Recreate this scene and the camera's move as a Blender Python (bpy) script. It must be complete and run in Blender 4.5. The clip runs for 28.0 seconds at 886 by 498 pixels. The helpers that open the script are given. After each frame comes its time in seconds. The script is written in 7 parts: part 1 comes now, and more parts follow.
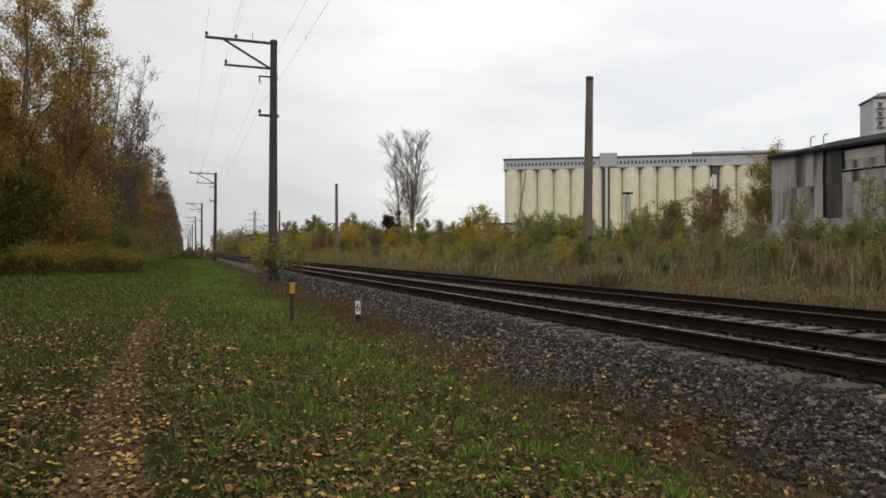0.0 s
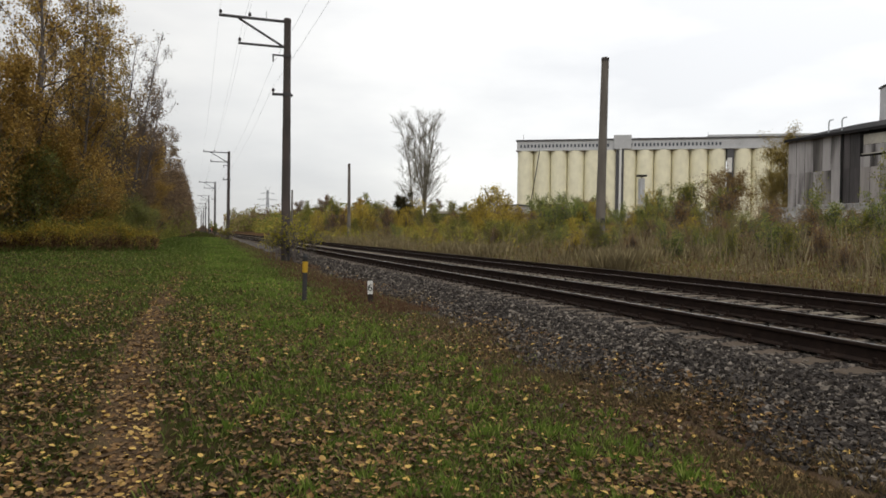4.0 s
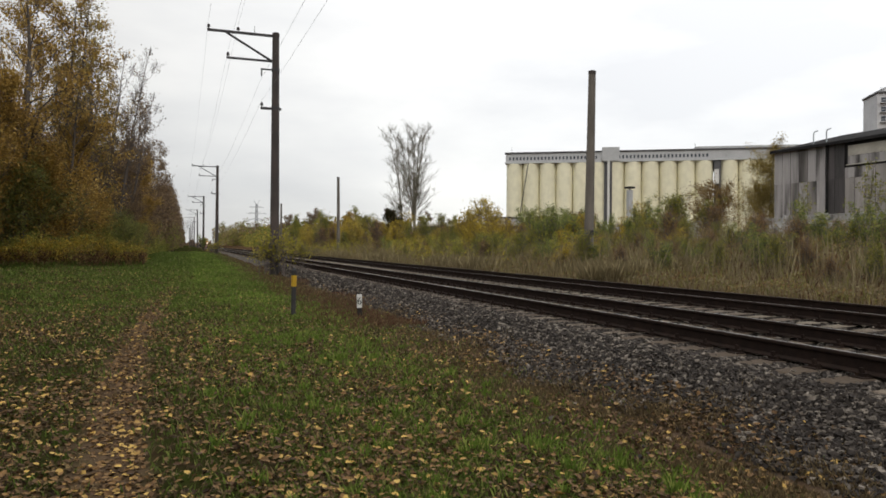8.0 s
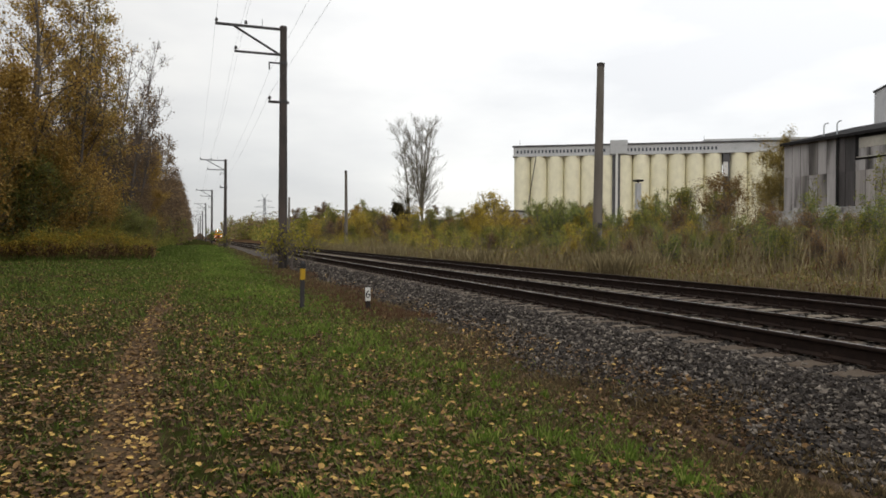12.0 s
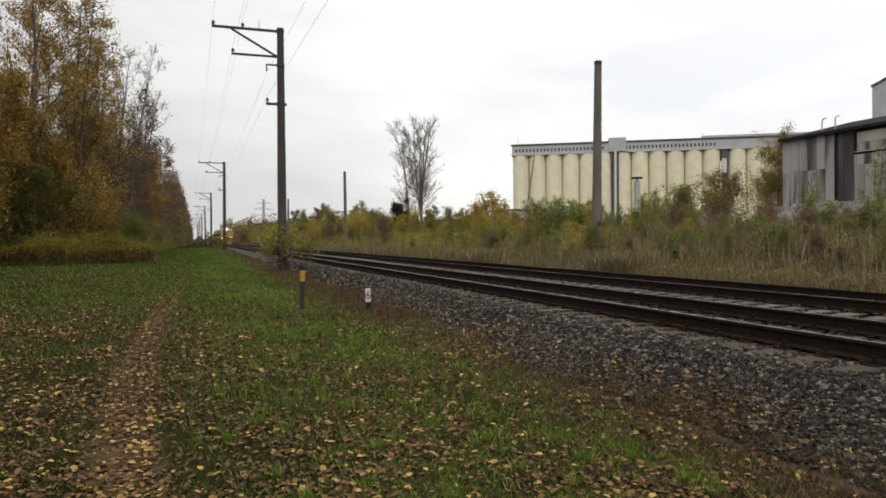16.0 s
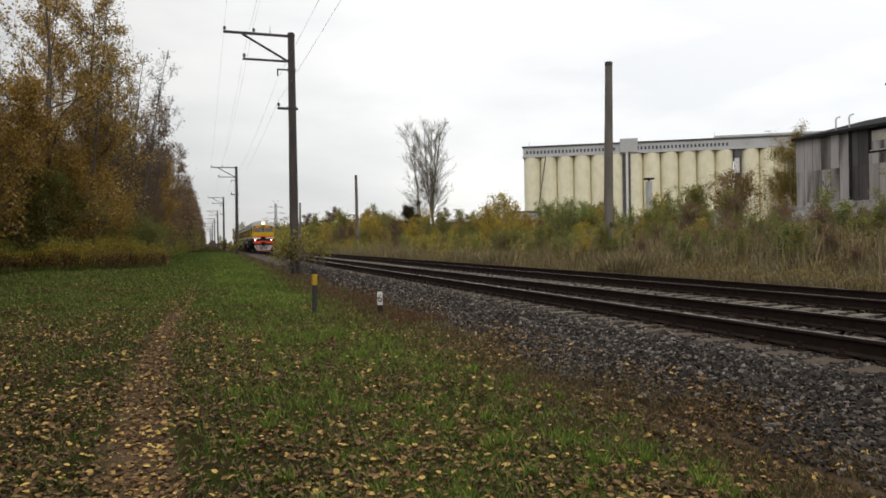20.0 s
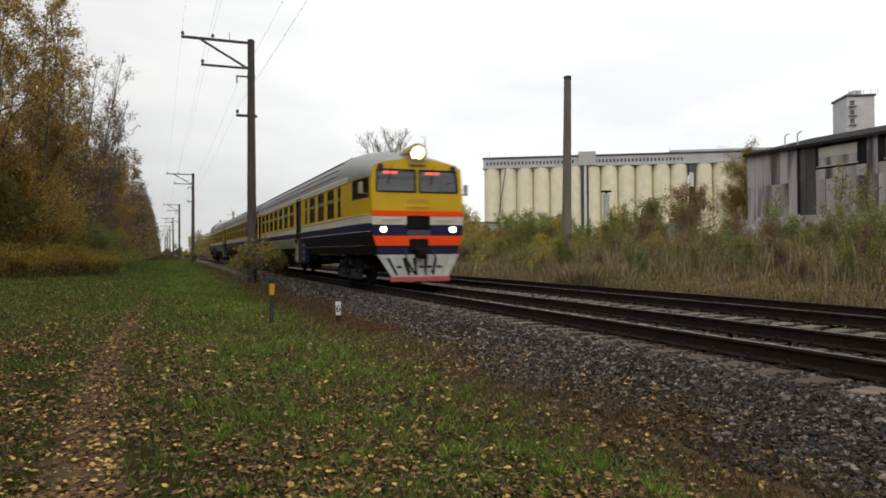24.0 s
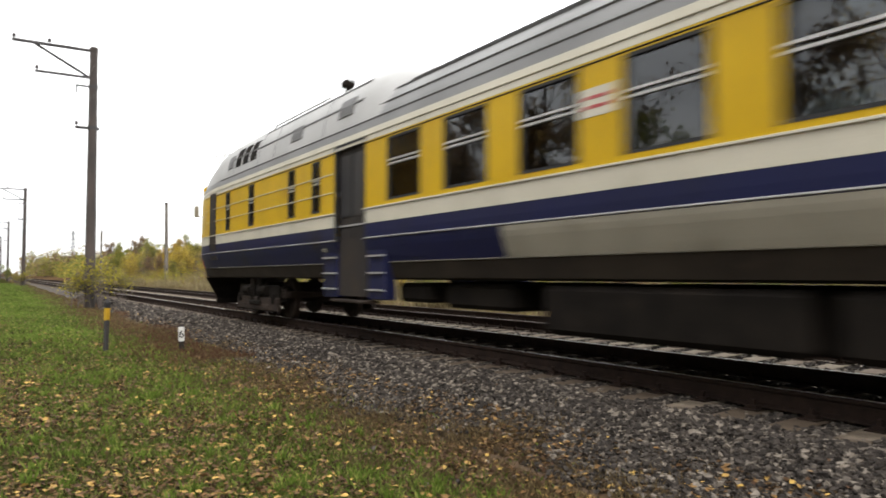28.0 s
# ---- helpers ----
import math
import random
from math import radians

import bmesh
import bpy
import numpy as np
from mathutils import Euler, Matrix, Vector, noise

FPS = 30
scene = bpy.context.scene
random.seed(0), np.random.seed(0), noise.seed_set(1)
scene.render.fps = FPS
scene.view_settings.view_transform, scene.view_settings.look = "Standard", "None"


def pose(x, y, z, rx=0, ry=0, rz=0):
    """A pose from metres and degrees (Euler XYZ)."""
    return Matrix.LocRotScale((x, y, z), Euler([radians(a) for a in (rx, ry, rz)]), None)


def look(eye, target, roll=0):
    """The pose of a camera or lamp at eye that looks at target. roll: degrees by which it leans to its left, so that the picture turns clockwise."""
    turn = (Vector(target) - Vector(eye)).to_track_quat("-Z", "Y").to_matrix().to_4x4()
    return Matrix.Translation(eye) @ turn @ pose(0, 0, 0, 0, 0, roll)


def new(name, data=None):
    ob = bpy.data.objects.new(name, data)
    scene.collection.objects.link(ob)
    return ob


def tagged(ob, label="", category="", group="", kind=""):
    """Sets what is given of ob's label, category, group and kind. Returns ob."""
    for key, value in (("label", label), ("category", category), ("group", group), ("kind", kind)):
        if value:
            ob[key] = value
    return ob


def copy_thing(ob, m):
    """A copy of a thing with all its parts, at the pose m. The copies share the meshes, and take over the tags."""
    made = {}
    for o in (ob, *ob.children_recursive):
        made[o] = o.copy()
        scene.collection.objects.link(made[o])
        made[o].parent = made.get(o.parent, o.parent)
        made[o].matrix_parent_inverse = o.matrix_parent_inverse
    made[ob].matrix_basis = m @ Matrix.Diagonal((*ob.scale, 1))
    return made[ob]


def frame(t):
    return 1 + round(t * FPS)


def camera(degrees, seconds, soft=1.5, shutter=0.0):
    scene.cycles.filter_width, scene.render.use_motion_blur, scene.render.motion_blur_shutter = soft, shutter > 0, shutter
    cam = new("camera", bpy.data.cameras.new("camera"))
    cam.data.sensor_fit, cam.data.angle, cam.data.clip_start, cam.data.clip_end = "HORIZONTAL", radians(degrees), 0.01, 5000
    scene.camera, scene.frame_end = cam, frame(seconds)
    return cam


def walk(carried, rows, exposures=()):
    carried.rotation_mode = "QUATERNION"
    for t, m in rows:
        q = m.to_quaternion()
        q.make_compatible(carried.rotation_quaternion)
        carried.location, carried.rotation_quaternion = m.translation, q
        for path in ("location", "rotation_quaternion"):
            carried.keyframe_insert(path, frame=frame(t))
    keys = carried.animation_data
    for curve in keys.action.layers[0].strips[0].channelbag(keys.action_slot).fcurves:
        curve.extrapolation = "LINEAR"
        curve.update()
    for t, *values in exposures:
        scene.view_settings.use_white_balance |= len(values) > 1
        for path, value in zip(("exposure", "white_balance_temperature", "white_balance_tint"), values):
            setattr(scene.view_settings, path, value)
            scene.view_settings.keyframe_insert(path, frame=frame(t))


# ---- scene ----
cam = camera(64.0, 28.0, soft=1.7, shutter=0.45)
PATH = [
    (0.0, pose(0.002, 0.014, 1.580, 90.26, -0.08, -19.84)),
    (0.5, pose(0.005, 0.008, 1.581, 90.01, -0.07, -19.57)),
    (1.0, pose(-0.002, 0.007, 1.579, 89.78, 0.02, -19.51)),
    (1.5, pose(-0.001, 0.009, 1.578, 89.50, -0.17, -19.36)),
    (2.0, pose(-0.010, 0.005, 1.580, 89.22, -0.51, -19.23)),
    (2.5, pose(-0.015, 0.009, 1.582, 88.97, -0.49, -19.11)),
    (3.0, pose(-0.020, 0.010, 1.579, 88.76, -0.53, -18.89)),
    (3.5, pose(-0.017, 0.008, 1.579, 88.62, -0.79, -18.83)),
    (5.5, pose(-0.002, 0.003, 1.581, 89.34, -0.08, -19.20)),
    (6.0, pose(0.005, 0.001, 1.584, 89.39, -0.12, -19.33)),
    (6.5, pose(0.002, -0.002, 1.585, 89.53, -0.21, -19.66)),
    (7.0, pose(-0.004, -0.006, 1.586, 89.83, -0.32, -19.73)),
    (7.5, pose(-0.006, -0.004, 1.585, 89.83, -0.36, -19.75)),
    (8.0, pose(-0.002, -0.003, 1.583, 89.75, -0.30, -19.71)),
    (8.5, pose(-0.003, -0.000, 1.582, 89.67, -0.33, -19.68)),
    (9.0, pose(-0.004, 0.001, 1.584, 89.54, -0.29, -19.56)),
    (9.5, pose(-0.008, -0.005, 1.583, 89.51, -0.28, -19.49)),
    (10.0, pose(-0.006, 0.001, 1.583, 89.47, -0.14, -19.42)),
    (10.5, pose(-0.005, -0.001, 1.583, 89.46, -0.10, -19.40)),
    (11.0, pose(-0.015, 0.005, 1.582, 89.43, -0.18, -19.38)),
    (11.5, pose(-0.011, 0.006, 1.581, 89.34, -0.24, -19.28)),
    (12.0, pose(-0.015, 0.013, 1.576, 89.22, -0.25, -19.10)),
    (12.5, pose(-0.022, 0.008, 1.580, 89.15, -0.11, -18.89)),
    (14.5, pose(-0.012, 0.011, 1.583, 89.10, 0.39, -19.26)),
    (15.0, pose(-0.013, 0.014, 1.582, 89.14, 0.48, -19.24)),
    (15.5, pose(-0.008, 0.011, 1.579, 89.19, 0.44, -19.20)),
    (16.0, pose(-0.010, 0.009, 1.582, 89.20, 0.48, -19.13)),
    (16.5, pose(-0.006, 0.015, 1.583, 89.21, 0.64, -19.06)),
    (17.0, pose(-0.009, 0.012, 1.582, 89.21, 0.77, -18.95)),
    (17.5, pose(-0.010, 0.011, 1.581, 89.24, 0.63, -18.76)),
    (18.0, pose(-0.008, 0.008, 1.583, 89.23, 0.70, -18.54)),
    (18.5, pose(-0.012, 0.006, 1.582, 89.26, 0.77, -18.40)),
    (19.0, pose(-0.011, 0.004, 1.582, 89.33, 0.84, -18.35)),
    (19.5, pose(-0.011, 0.008, 1.583, 89.39, 0.91, -18.29)),
    (20.0, pose(-0.010, 0.005, 1.585, 89.42, 0.90, -18.20)),
    (20.5, pose(-0.016, -0.001, 1.584, 89.49, 0.89, -18.11)),
    (22.5, pose(-0.010, 0.003, 1.583, 89.29, 0.99, -18.01)),
    (23.0, pose(-0.009, -0.005, 1.587, 89.23, 0.67, -18.53)),
    (23.5, pose(-0.007, -0.012, 1.594, 89.48, 0.59, -19.83)),
    (24.0, pose(-0.001, -0.014, 1.594, 90.19, 0.41, -21.43)),
    (24.5, pose(0.002, -0.015, 1.588, 90.67, 0.35, -22.49)),
    (25.0, pose(0.010, -0.025, 1.590, 91.06, 0.16, -23.75)),
    (25.5, pose(0.007, -0.030, 1.589, 91.61, -0.26, -25.11)),
    (26.0, pose(0.015, -0.038, 1.588, 92.04, -0.60, -26.79)),
    (26.5, pose(0.058, -0.025, 1.586, 92.35, -0.40, -28.32)),
    (27.0, pose(0.083, -0.013, 1.581, 92.53, -0.26, -29.32)),
    (27.5, pose(0.119, -0.021, 1.579, 92.28, 0.11, -30.05)),
    (28.0, pose(0.175, -0.039, 1.581, 92.06, 0.13, -32.52)),
]
walk(cam, PATH, [(0.0, -0.06), (2.2, -0.06), (3.0, 0.08), (23.4, 0.08), (24.2, 0.13), (24.6, 0.24), (25.2, 0.62), (26.0, 0.88), (28.0, 1.2)])

# ---- light ----
world = bpy.data.worlds.new("overcast")
scene.world = world
world.use_nodes = True
wn, wl = world.node_tree.nodes, world.node_tree.links
wn.clear()
w_out, w_bg = wn.new("ShaderNodeOutputWorld"), wn.new("ShaderNodeBackground")
w_sky = wn.new("ShaderNodeTexSky")
w_sky.sky_type, w_sky.sun_disc = "NISHITA", False
w_sky.sun_elevation, w_sky.sun_rotation = radians(43), radians(203)
w_gain = wn.new("ShaderNodeMix")
w_gain.data_type, w_gain.blend_type = "RGBA", "MULTIPLY"
w_gain.inputs["Factor"].default_value = 1.0
w_gain.inputs["B"].default_value = (0.10, 0.10, 0.10, 1)
w_co, w_map = wn.new("ShaderNodeTexCoord"), wn.new("ShaderNodeMapping")
w_map.inputs["Scale"].default_value = (1.0, 1.0, 3.2)
w_noise, w_ramp = wn.new("ShaderNodeTexNoise"), wn.new("ShaderNodeValToRGB")
w_noise.inputs["Scale"].default_value, w_noise.inputs["Detail"].default_value = 2.2, 7.0
w_noise.inputs["Roughness"].default_value = 0.5
w_ramp.color_ramp.elements[0].position, w_ramp.color_ramp.elements[0].color = 0.34, (0.69, 0.693, 0.70, 1)
w_ramp.color_ramp.elements[1].position, w_ramp.color_ramp.elements[1].color = 0.66, (0.94, 0.93, 0.90, 1)
w_mix = wn.new("ShaderNodeMix")
w_mix.data_type = "RGBA"
w_mix.inputs["Factor"].default_value = 0.92
wl.new(w_co.outputs["Generated"], w_map.inputs["Vector"])
wl.new(w_map.outputs["Vector"], w_noise.inputs["Vector"])
wl.new(w_noise.outputs["Fac"], w_ramp.inputs["Fac"])
wl.new(w_sky.outputs["Color"], w_gain.inputs["A"])
wl.new(w_gain.outputs["Result"], w_mix.inputs["A"])
wl.new(w_ramp.outputs["Color"], w_mix.inputs["B"])
# the cloud thins towards one side
w_dot, w_side, w_lift = wn.new("ShaderNodeVectorMath"), wn.new("ShaderNodeMapRange"), wn.new("ShaderNodeMix")
w_dot.operation = "DOT_PRODUCT"
w_dot.inputs[1].default_value = (0.70, 0.45, 0.55)
w_side.inputs["From Min"].default_value, w_side.inputs["From Max"].default_value = 0.35, 0.95
w_side.inputs["To Min"].default_value, w_side.inputs["To Max"].default_value = 0.78, 1.40
w_lift.data_type, w_lift.blend_type = "RGBA", "MULTIPLY"
w_lift.inputs["Factor"].default_value = 1.0
wl.new(w_co.outputs["Generated"], w_dot.inputs[0])
wl.new(w_dot.outputs["Value"], w_side.inputs["Value"])
wl.new(w_mix.outputs["Result"], w_lift.inputs["A"])
wl.new(w_side.outputs["Result"], w_lift.inputs["B"])
# an overcast sky brightens overhead
w_sep, w_sq, w_up, w_high = wn.new("ShaderNodeSeparateXYZ"), wn.new("ShaderNodeMath"), wn.new("ShaderNodeMath"), wn.new("ShaderNodeMix")
w_sq.operation, w_up.operation = "POWER", "MULTIPLY_ADD"
w_sq.inputs[1].default_value, w_up.inputs[1].default_value, w_up.inputs[2].default_value = 2.0, 0.9, 1.0
w_high.data_type, w_high.blend_type = "RGBA", "MULTIPLY"
w_high.inputs["Factor"].default_value = 1.0
wl.new(w_co.outputs["Generated"], w_sep.inputs[0])
wl.new(w_sep.outputs["Z"], w_sq.inputs[0])
wl.new(w_sq.outputs[0], w_up.inputs[0])
wl.new(w_lift.outputs["Result"], w_high.inputs["A"])
wl.new(w_up.outputs[0], w_high.inputs["B"])
wl.new(w_high.outputs["Result"], w_bg.inputs["Color"])
w_bg.inputs["Strength"].default_value = 0.96
wl.new(w_bg.outputs["Background"], w_out.inputs["Surface"])
sun = new("sun", bpy.data.lights.new("sun", "SUN"))
sun.data.energy, sun.data.angle, sun.data.color = 0.95, radians(40), (1.0, 0.93, 0.83)
sun.matrix_world = look((-25, -60, 60), (0, 0, 0))

# ---- materials ----


def material(name, c1, c2=None, scale=3.0, rough=0.8, metal=0.0, bump=0.0, fine=40.0, c3=None, island=False, obj=0.0, stretch=None, spec=None):
    """Two-scale noise colour c1..c2 with stains c3, fine bump; island or obj vary the tone piece by piece."""
    m = bpy.data.materials.new(name)
    m.use_nodes = True
    n, l = m.node_tree.nodes, m.node_tree.links
    b = n["Principled BSDF"]
    b.inputs["Roughness"].default_value, b.inputs["Metallic"].default_value = rough, metal
    if spec is not None:
        b.inputs["Specular IOR Level"].default_value = spec
    c2 = c2 or tuple(c * 0.75 for c in c1)
    co, mp = n.new("ShaderNodeTexCoord"), n.new("ShaderNodeMapping")
    if stretch:
        mp.inputs["Scale"].default_value = stretch
    l.new(co.outputs["Object"], mp.inputs["Vector"])
    big, small = n.new("ShaderNodeTexNoise"), n.new("ShaderNodeTexNoise")
    big.inputs["Scale"].default_value, big.inputs["Detail"].default_value = scale, 6
    small.inputs["Scale"].default_value, small.inputs["Detail"].default_value = fine, 4
    for t in (big, small):
        l.new(mp.outputs["Vector"], t.inputs["Vector"])
    ramp = n.new("ShaderNodeValToRGB")
    ramp.color_ramp.elements[0].position, ramp.color_ramp.elements[1].position = 0.36, 0.64
    ramp.color_ramp.elements[0].color, ramp.color_ramp.elements[1].color = (*c1, 1), (*c2, 1)
    if c3:
        e = ramp.color_ramp.elements.new(0.8)
        e.color = (*c3, 1)
    fac = big.outputs["Fac"]
    if island or obj:
        src = n.new("ShaderNodeNewGeometry").outputs["Random Per Island"] if island else n.new("ShaderNodeObjectInfo").outputs["Random"]
        if island:
            ramp.color_ramp.elements[0].position, ramp.color_ramp.elements[1].position = 0.05, 0.75
            if c3:
                ramp.color_ramp.elements[2].position = 0.97
            fac = src
        else:
            mixf = n.new("ShaderNodeMath")
            mixf.operation = "MULTIPLY_ADD"
            l.new(src, mixf.inputs[0])
            mixf.inputs[1].default_value = obj
            l.new(big.outputs["Fac"], mixf.inputs[2])
            fac = mixf.outputs[0]
    l.new(fac, ramp.inputs["Fac"])
    grain = n.new("ShaderNodeMix")
    grain.data_type, grain.blend_type = "RGBA", "MULTIPLY"
    grain.inputs["Factor"].default_value = 0.35
    gr = n.new("ShaderNodeValToRGB")
    gr.color_ramp.elements[0].position, gr.color_ramp.elements[1].position = 0.3, 0.7
    gr.color_ramp.elements[0].color = (0.55, 0.55, 0.55, 1)
    l.new(small.outputs["Fac"], gr.inputs["Fac"])
    l.new(ramp.outputs["Color"], grain.inputs["A"])
    l.new(gr.outputs["Color"], grain.inputs["B"])
    l.new(grain.outputs["Result"], b.inputs["Base Color"])
    if bump:
        bp = n.new("ShaderNodeBump")
        bp.inputs["Strength"].default_value, bp.inputs["Distance"].default_value = bump, 0.02
        l.new(small.outputs["Fac"], bp.inputs["Height"])
        l.new(bp.outputs["Normal"], b.inputs["Normal"])
    return m


def leaf_material(name, c1, c2, c3, rough=0.6, through_light=0.46):
    """Leaves: tone by island, a little light through them."""
    m = material(name, c1, c2, 1.0, rough, c3=c3, island=True, fine=60)
    n, l = m.node_tree.nodes, m.node_tree.links
    b, out = n["Principled BSDF"], n["Material Output"]
    tr, mx = n.new("ShaderNodeBsdfTranslucent"), n.new("ShaderNodeMixShader")
    l.new(b.inputs["Base Color"].links[0].from_socket, tr.inputs["Color"])
    mx.inputs[0].default_value = through_light
    l.new(b.outputs[0], mx.inputs[1])
    l.new(tr.outputs[0], mx.inputs[2])
    l.new(mx.outputs[0], out.inputs["Surface"])
    b.inputs["Specular IOR Level"].default_value = 0.08
    return m


def glow(name, colour, strength):
    m = bpy.data.materials.new(name)
    m.use_nodes = True
    b = m.node_tree.nodes["Principled BSDF"]
    b.inputs["Base Color"].default_value = (*colour, 1)
    b.inputs["Emission Color"].default_value, b.inputs["Emission Strength"].default_value = (*colour, 1), strength
    return m


def pane_material(name, tint, ior=1.6):
    m = bpy.data.materials.new(name)
    m.use_nodes = True
    n, l = m.node_tree.nodes, m.node_tree.links
    out = n["Material Output"]
    n.remove(n["Principled BSDF"])
    fr, tr, gl, mx = (n.new("ShaderNode" + k) for k in ("Fresnel", "BsdfTransparent", "BsdfGlossy", "MixShader"))
    fr.inputs["IOR"].default_value = ior
    tr.inputs["Color"].default_value = (*tint, 1)
    gl.inputs["Roughness"].default_value = 0.03
    gl.inputs["Color"].default_value = (0.9, 0.93, 0.95, 1)
    for a, bb in ((fr.outputs[0], mx.inputs[0]), (tr.outputs[0], mx.inputs[1]), (gl.outputs[0], mx.inputs[2]), (mx.outputs[0], out.inputs["Surface"])):
        l.new(a, bb)
    return m


M_YELLOW = material("yellow_paint", (0.60, 0.385, 0.003), (0.53, 0.335, 0.004), 1.2, 0.42, bump=0.03, c3=(0.40, 0.23, 0.015), fine=90, spec=0.3)
M_BLUE = material("navy_paint", (0.0105, 0.013, 0.058), (0.0120, 0.014, 0.048), 1.0, 0.45, bump=0.03, c3=(0.018, 0.016, 0.020), fine=70, spec=0.22)
M_CREAM = material("cream_paint", (0.62, 0.585, 0.485), (0.55, 0.52, 0.43), 1.4, 0.45, bump=0.03, c3=(0.42, 0.38, 0.29), fine=80)
M_SKIRT = material("dusty_brown_skirt", (0.030, 0.024, 0.018), (0.020, 0.016, 0.013), 1.5, 0.8, bump=0.1, c3=(0.05, 0.038, 0.027), fine=30, spec=0.1)
M_KHAKI = material("grey_khaki_paint", (0.33, 0.305, 0.25), (0.27, 0.25, 0.205), 1.4, 0.5, bump=0.03, c3=(0.10, 0.08, 0.055), fine=60)
M_ROOF = material("grey_roof_paint", (0.22, 0.223, 0.226), (0.17, 0.172, 0.176), 0.8, 0.5, bump=0.05, c3=(0.17, 0.165, 0.16), fine=50)
M_ROOFRIB = material("dark_roof_rib", (0.13, 0.13, 0.135), (0.10, 0.10, 0.10), 2.0, 0.6)
M_DOOR = material("door_grey_brown", (0.030, 0.027, 0.028), (0.042, 0.034, 0.029), 2.0, 0.55, c3=(0.058, 0.046, 0.036), fine=50, spec=0.15)
M_DUSTPANE = material("dusty_door_pane", (0.026, 0.026, 0.030), (0.036, 0.034, 0.035), 1.5, 0.4, fine=20, spec=0.35)
M_BLACK = material("underframe_black", (0.009, 0.0078, 0.007), (0.017, 0.0142, 0.012), 3.0, 0.8, bump=0.2, c3=(0.034, 0.025, 0.019), fine=30, spec=0.06)
M_DIRT = material("brake_dust_brown", (0.044, 0.032, 0.026), (0.025, 0.0190, 0.0160), 2.0, 0.85, bump=0.2, fine=30, spec=0.15)
M_RED = material("signal_red_paint", (0.93, 0.085, 0.008), (0.88, 0.07, 0.008), 2.0, 0.5, fine=80, spec=0.15)
M_PINK = material("faded_red_bar", (0.50, 0.085, 0.09), (0.38, 0.07, 0.07), 4.0, 0.6, fine=40)
M_WHITEBAR = material("scuffed_white_paint", (0.44, 0.43, 0.41), (0.33, 0.32, 0.30), 3.0, 0.6, c3=(0.2, 0.18, 0.15), fine=40)
M_RUBBER = material("black_rubber", (0.014, 0.014, 0.016), (0.022, 0.022, 0.024), 5.0, 0.7, fine=60)
M_ALU = material("aluminium_trim", (0.55, 0.55, 0.55), (0.42, 0.42, 0.42), 4.0, 0.4, metal=0.4, fine=80)
M_PANE = pane_material("window_glass", (0.34, 0.36, 0.36), 1.85)
M_SCREEN = pane_material("windscreen_glass", (0.86, 0.96, 0.95), 2.0)
M_CABWALL = material("pale_green_cab_lining", (0.76, 0.90, 0.86), (0.70, 0.83, 0.80), 2.0, 0.7)
M_INSIDE = material("cabin_lining", (0.20, 0.21, 0.20), (0.16, 0.17, 0.165), 2.0, 0.7)
M_LAMP = glow("headlamp_glow", (1.0, 0.78, 0.45), 40.0)
M_LAMPLOW = glow("marker_lamp_glow", (1.0, 0.93, 0.74), 5.0)
M_REDGLOW = glow("red_tail_glow", (1.0, 0.10, 0.04), 1.3)
M_RAILSIDE = material("rusty_rail", (0.030, 0.020, 0.016), (0.020, 0.014, 0.012), 6.0, 0.9, bump=0.15, c3=(0.050, 0.032, 0.022), fine=60, spec=0.08)
M_RAILTOP = material("worn_rail_head", (0.50, 0.50, 0.50), (0.40, 0.39, 0.38), 4.0, 0.28, metal=1.0, fine=100, stretch=(1, 0.05, 1))
M_RAILTOP_DULL = material("less_worn_rail_head", (0.22, 0.19, 0.17), (0.16, 0.13, 0.11), 4.0, 0.45, metal=0.8, fine=100, stretch=(1, 0.05, 1))
M_SLEEPER = material("concrete_sleeper", (0.118, 0.090, 0.066), (0.082, 0.063, 0.047), 3.0, 0.9, bump=0.3, c3=(0.20, 0.165, 0.13), spec=0.1, obj=0.25, fine=50)
M_SLEEPER_FAR = material("pale_concrete_sleeper", (0.225, 0.195, 0.155), (0.16, 0.135, 0.105), 3.0, 0.9, bump=0.3, c3=(0.13, 0.10, 0.08), spec=0.1, obj=0.25, fine=50)
M_STONE = material("ballast_stone", (0.023, 0.0200, 0.0185), (0.072, 0.0620, 0.0550), 8.0, 0.85, c3=(0.24, 0.21, 0.178), spec=0.08, island=True, bump=0.2, fine=60)
M_CONCRETE = material("weathered_concrete_pole", (0.085, 0.066, 0.060), (0.050, 0.044, 0.041), 2.0, 0.9, bump=0.3, c3=(0.115, 0.105, 0.092), fine=40, stretch=(1, 1, 0.25))
M_STEEL = material("painted_steel_arm", (0.045, 0.042, 0.045), (0.032, 0.030, 0.032), 5.0, 0.6, fine=50)
M_INSUL = material("dark_insulator", (0.030, 0.024, 0.022), (0.02, 0.017, 0.016), 5.0, 0.3, fine=50)
M_WIRE = material("wire_grey", (0.11, 0.11, 0.115), (0.09, 0.09, 0.09), 5.0, 0.5, metal=0.5)


# ---- mesh helpers ----


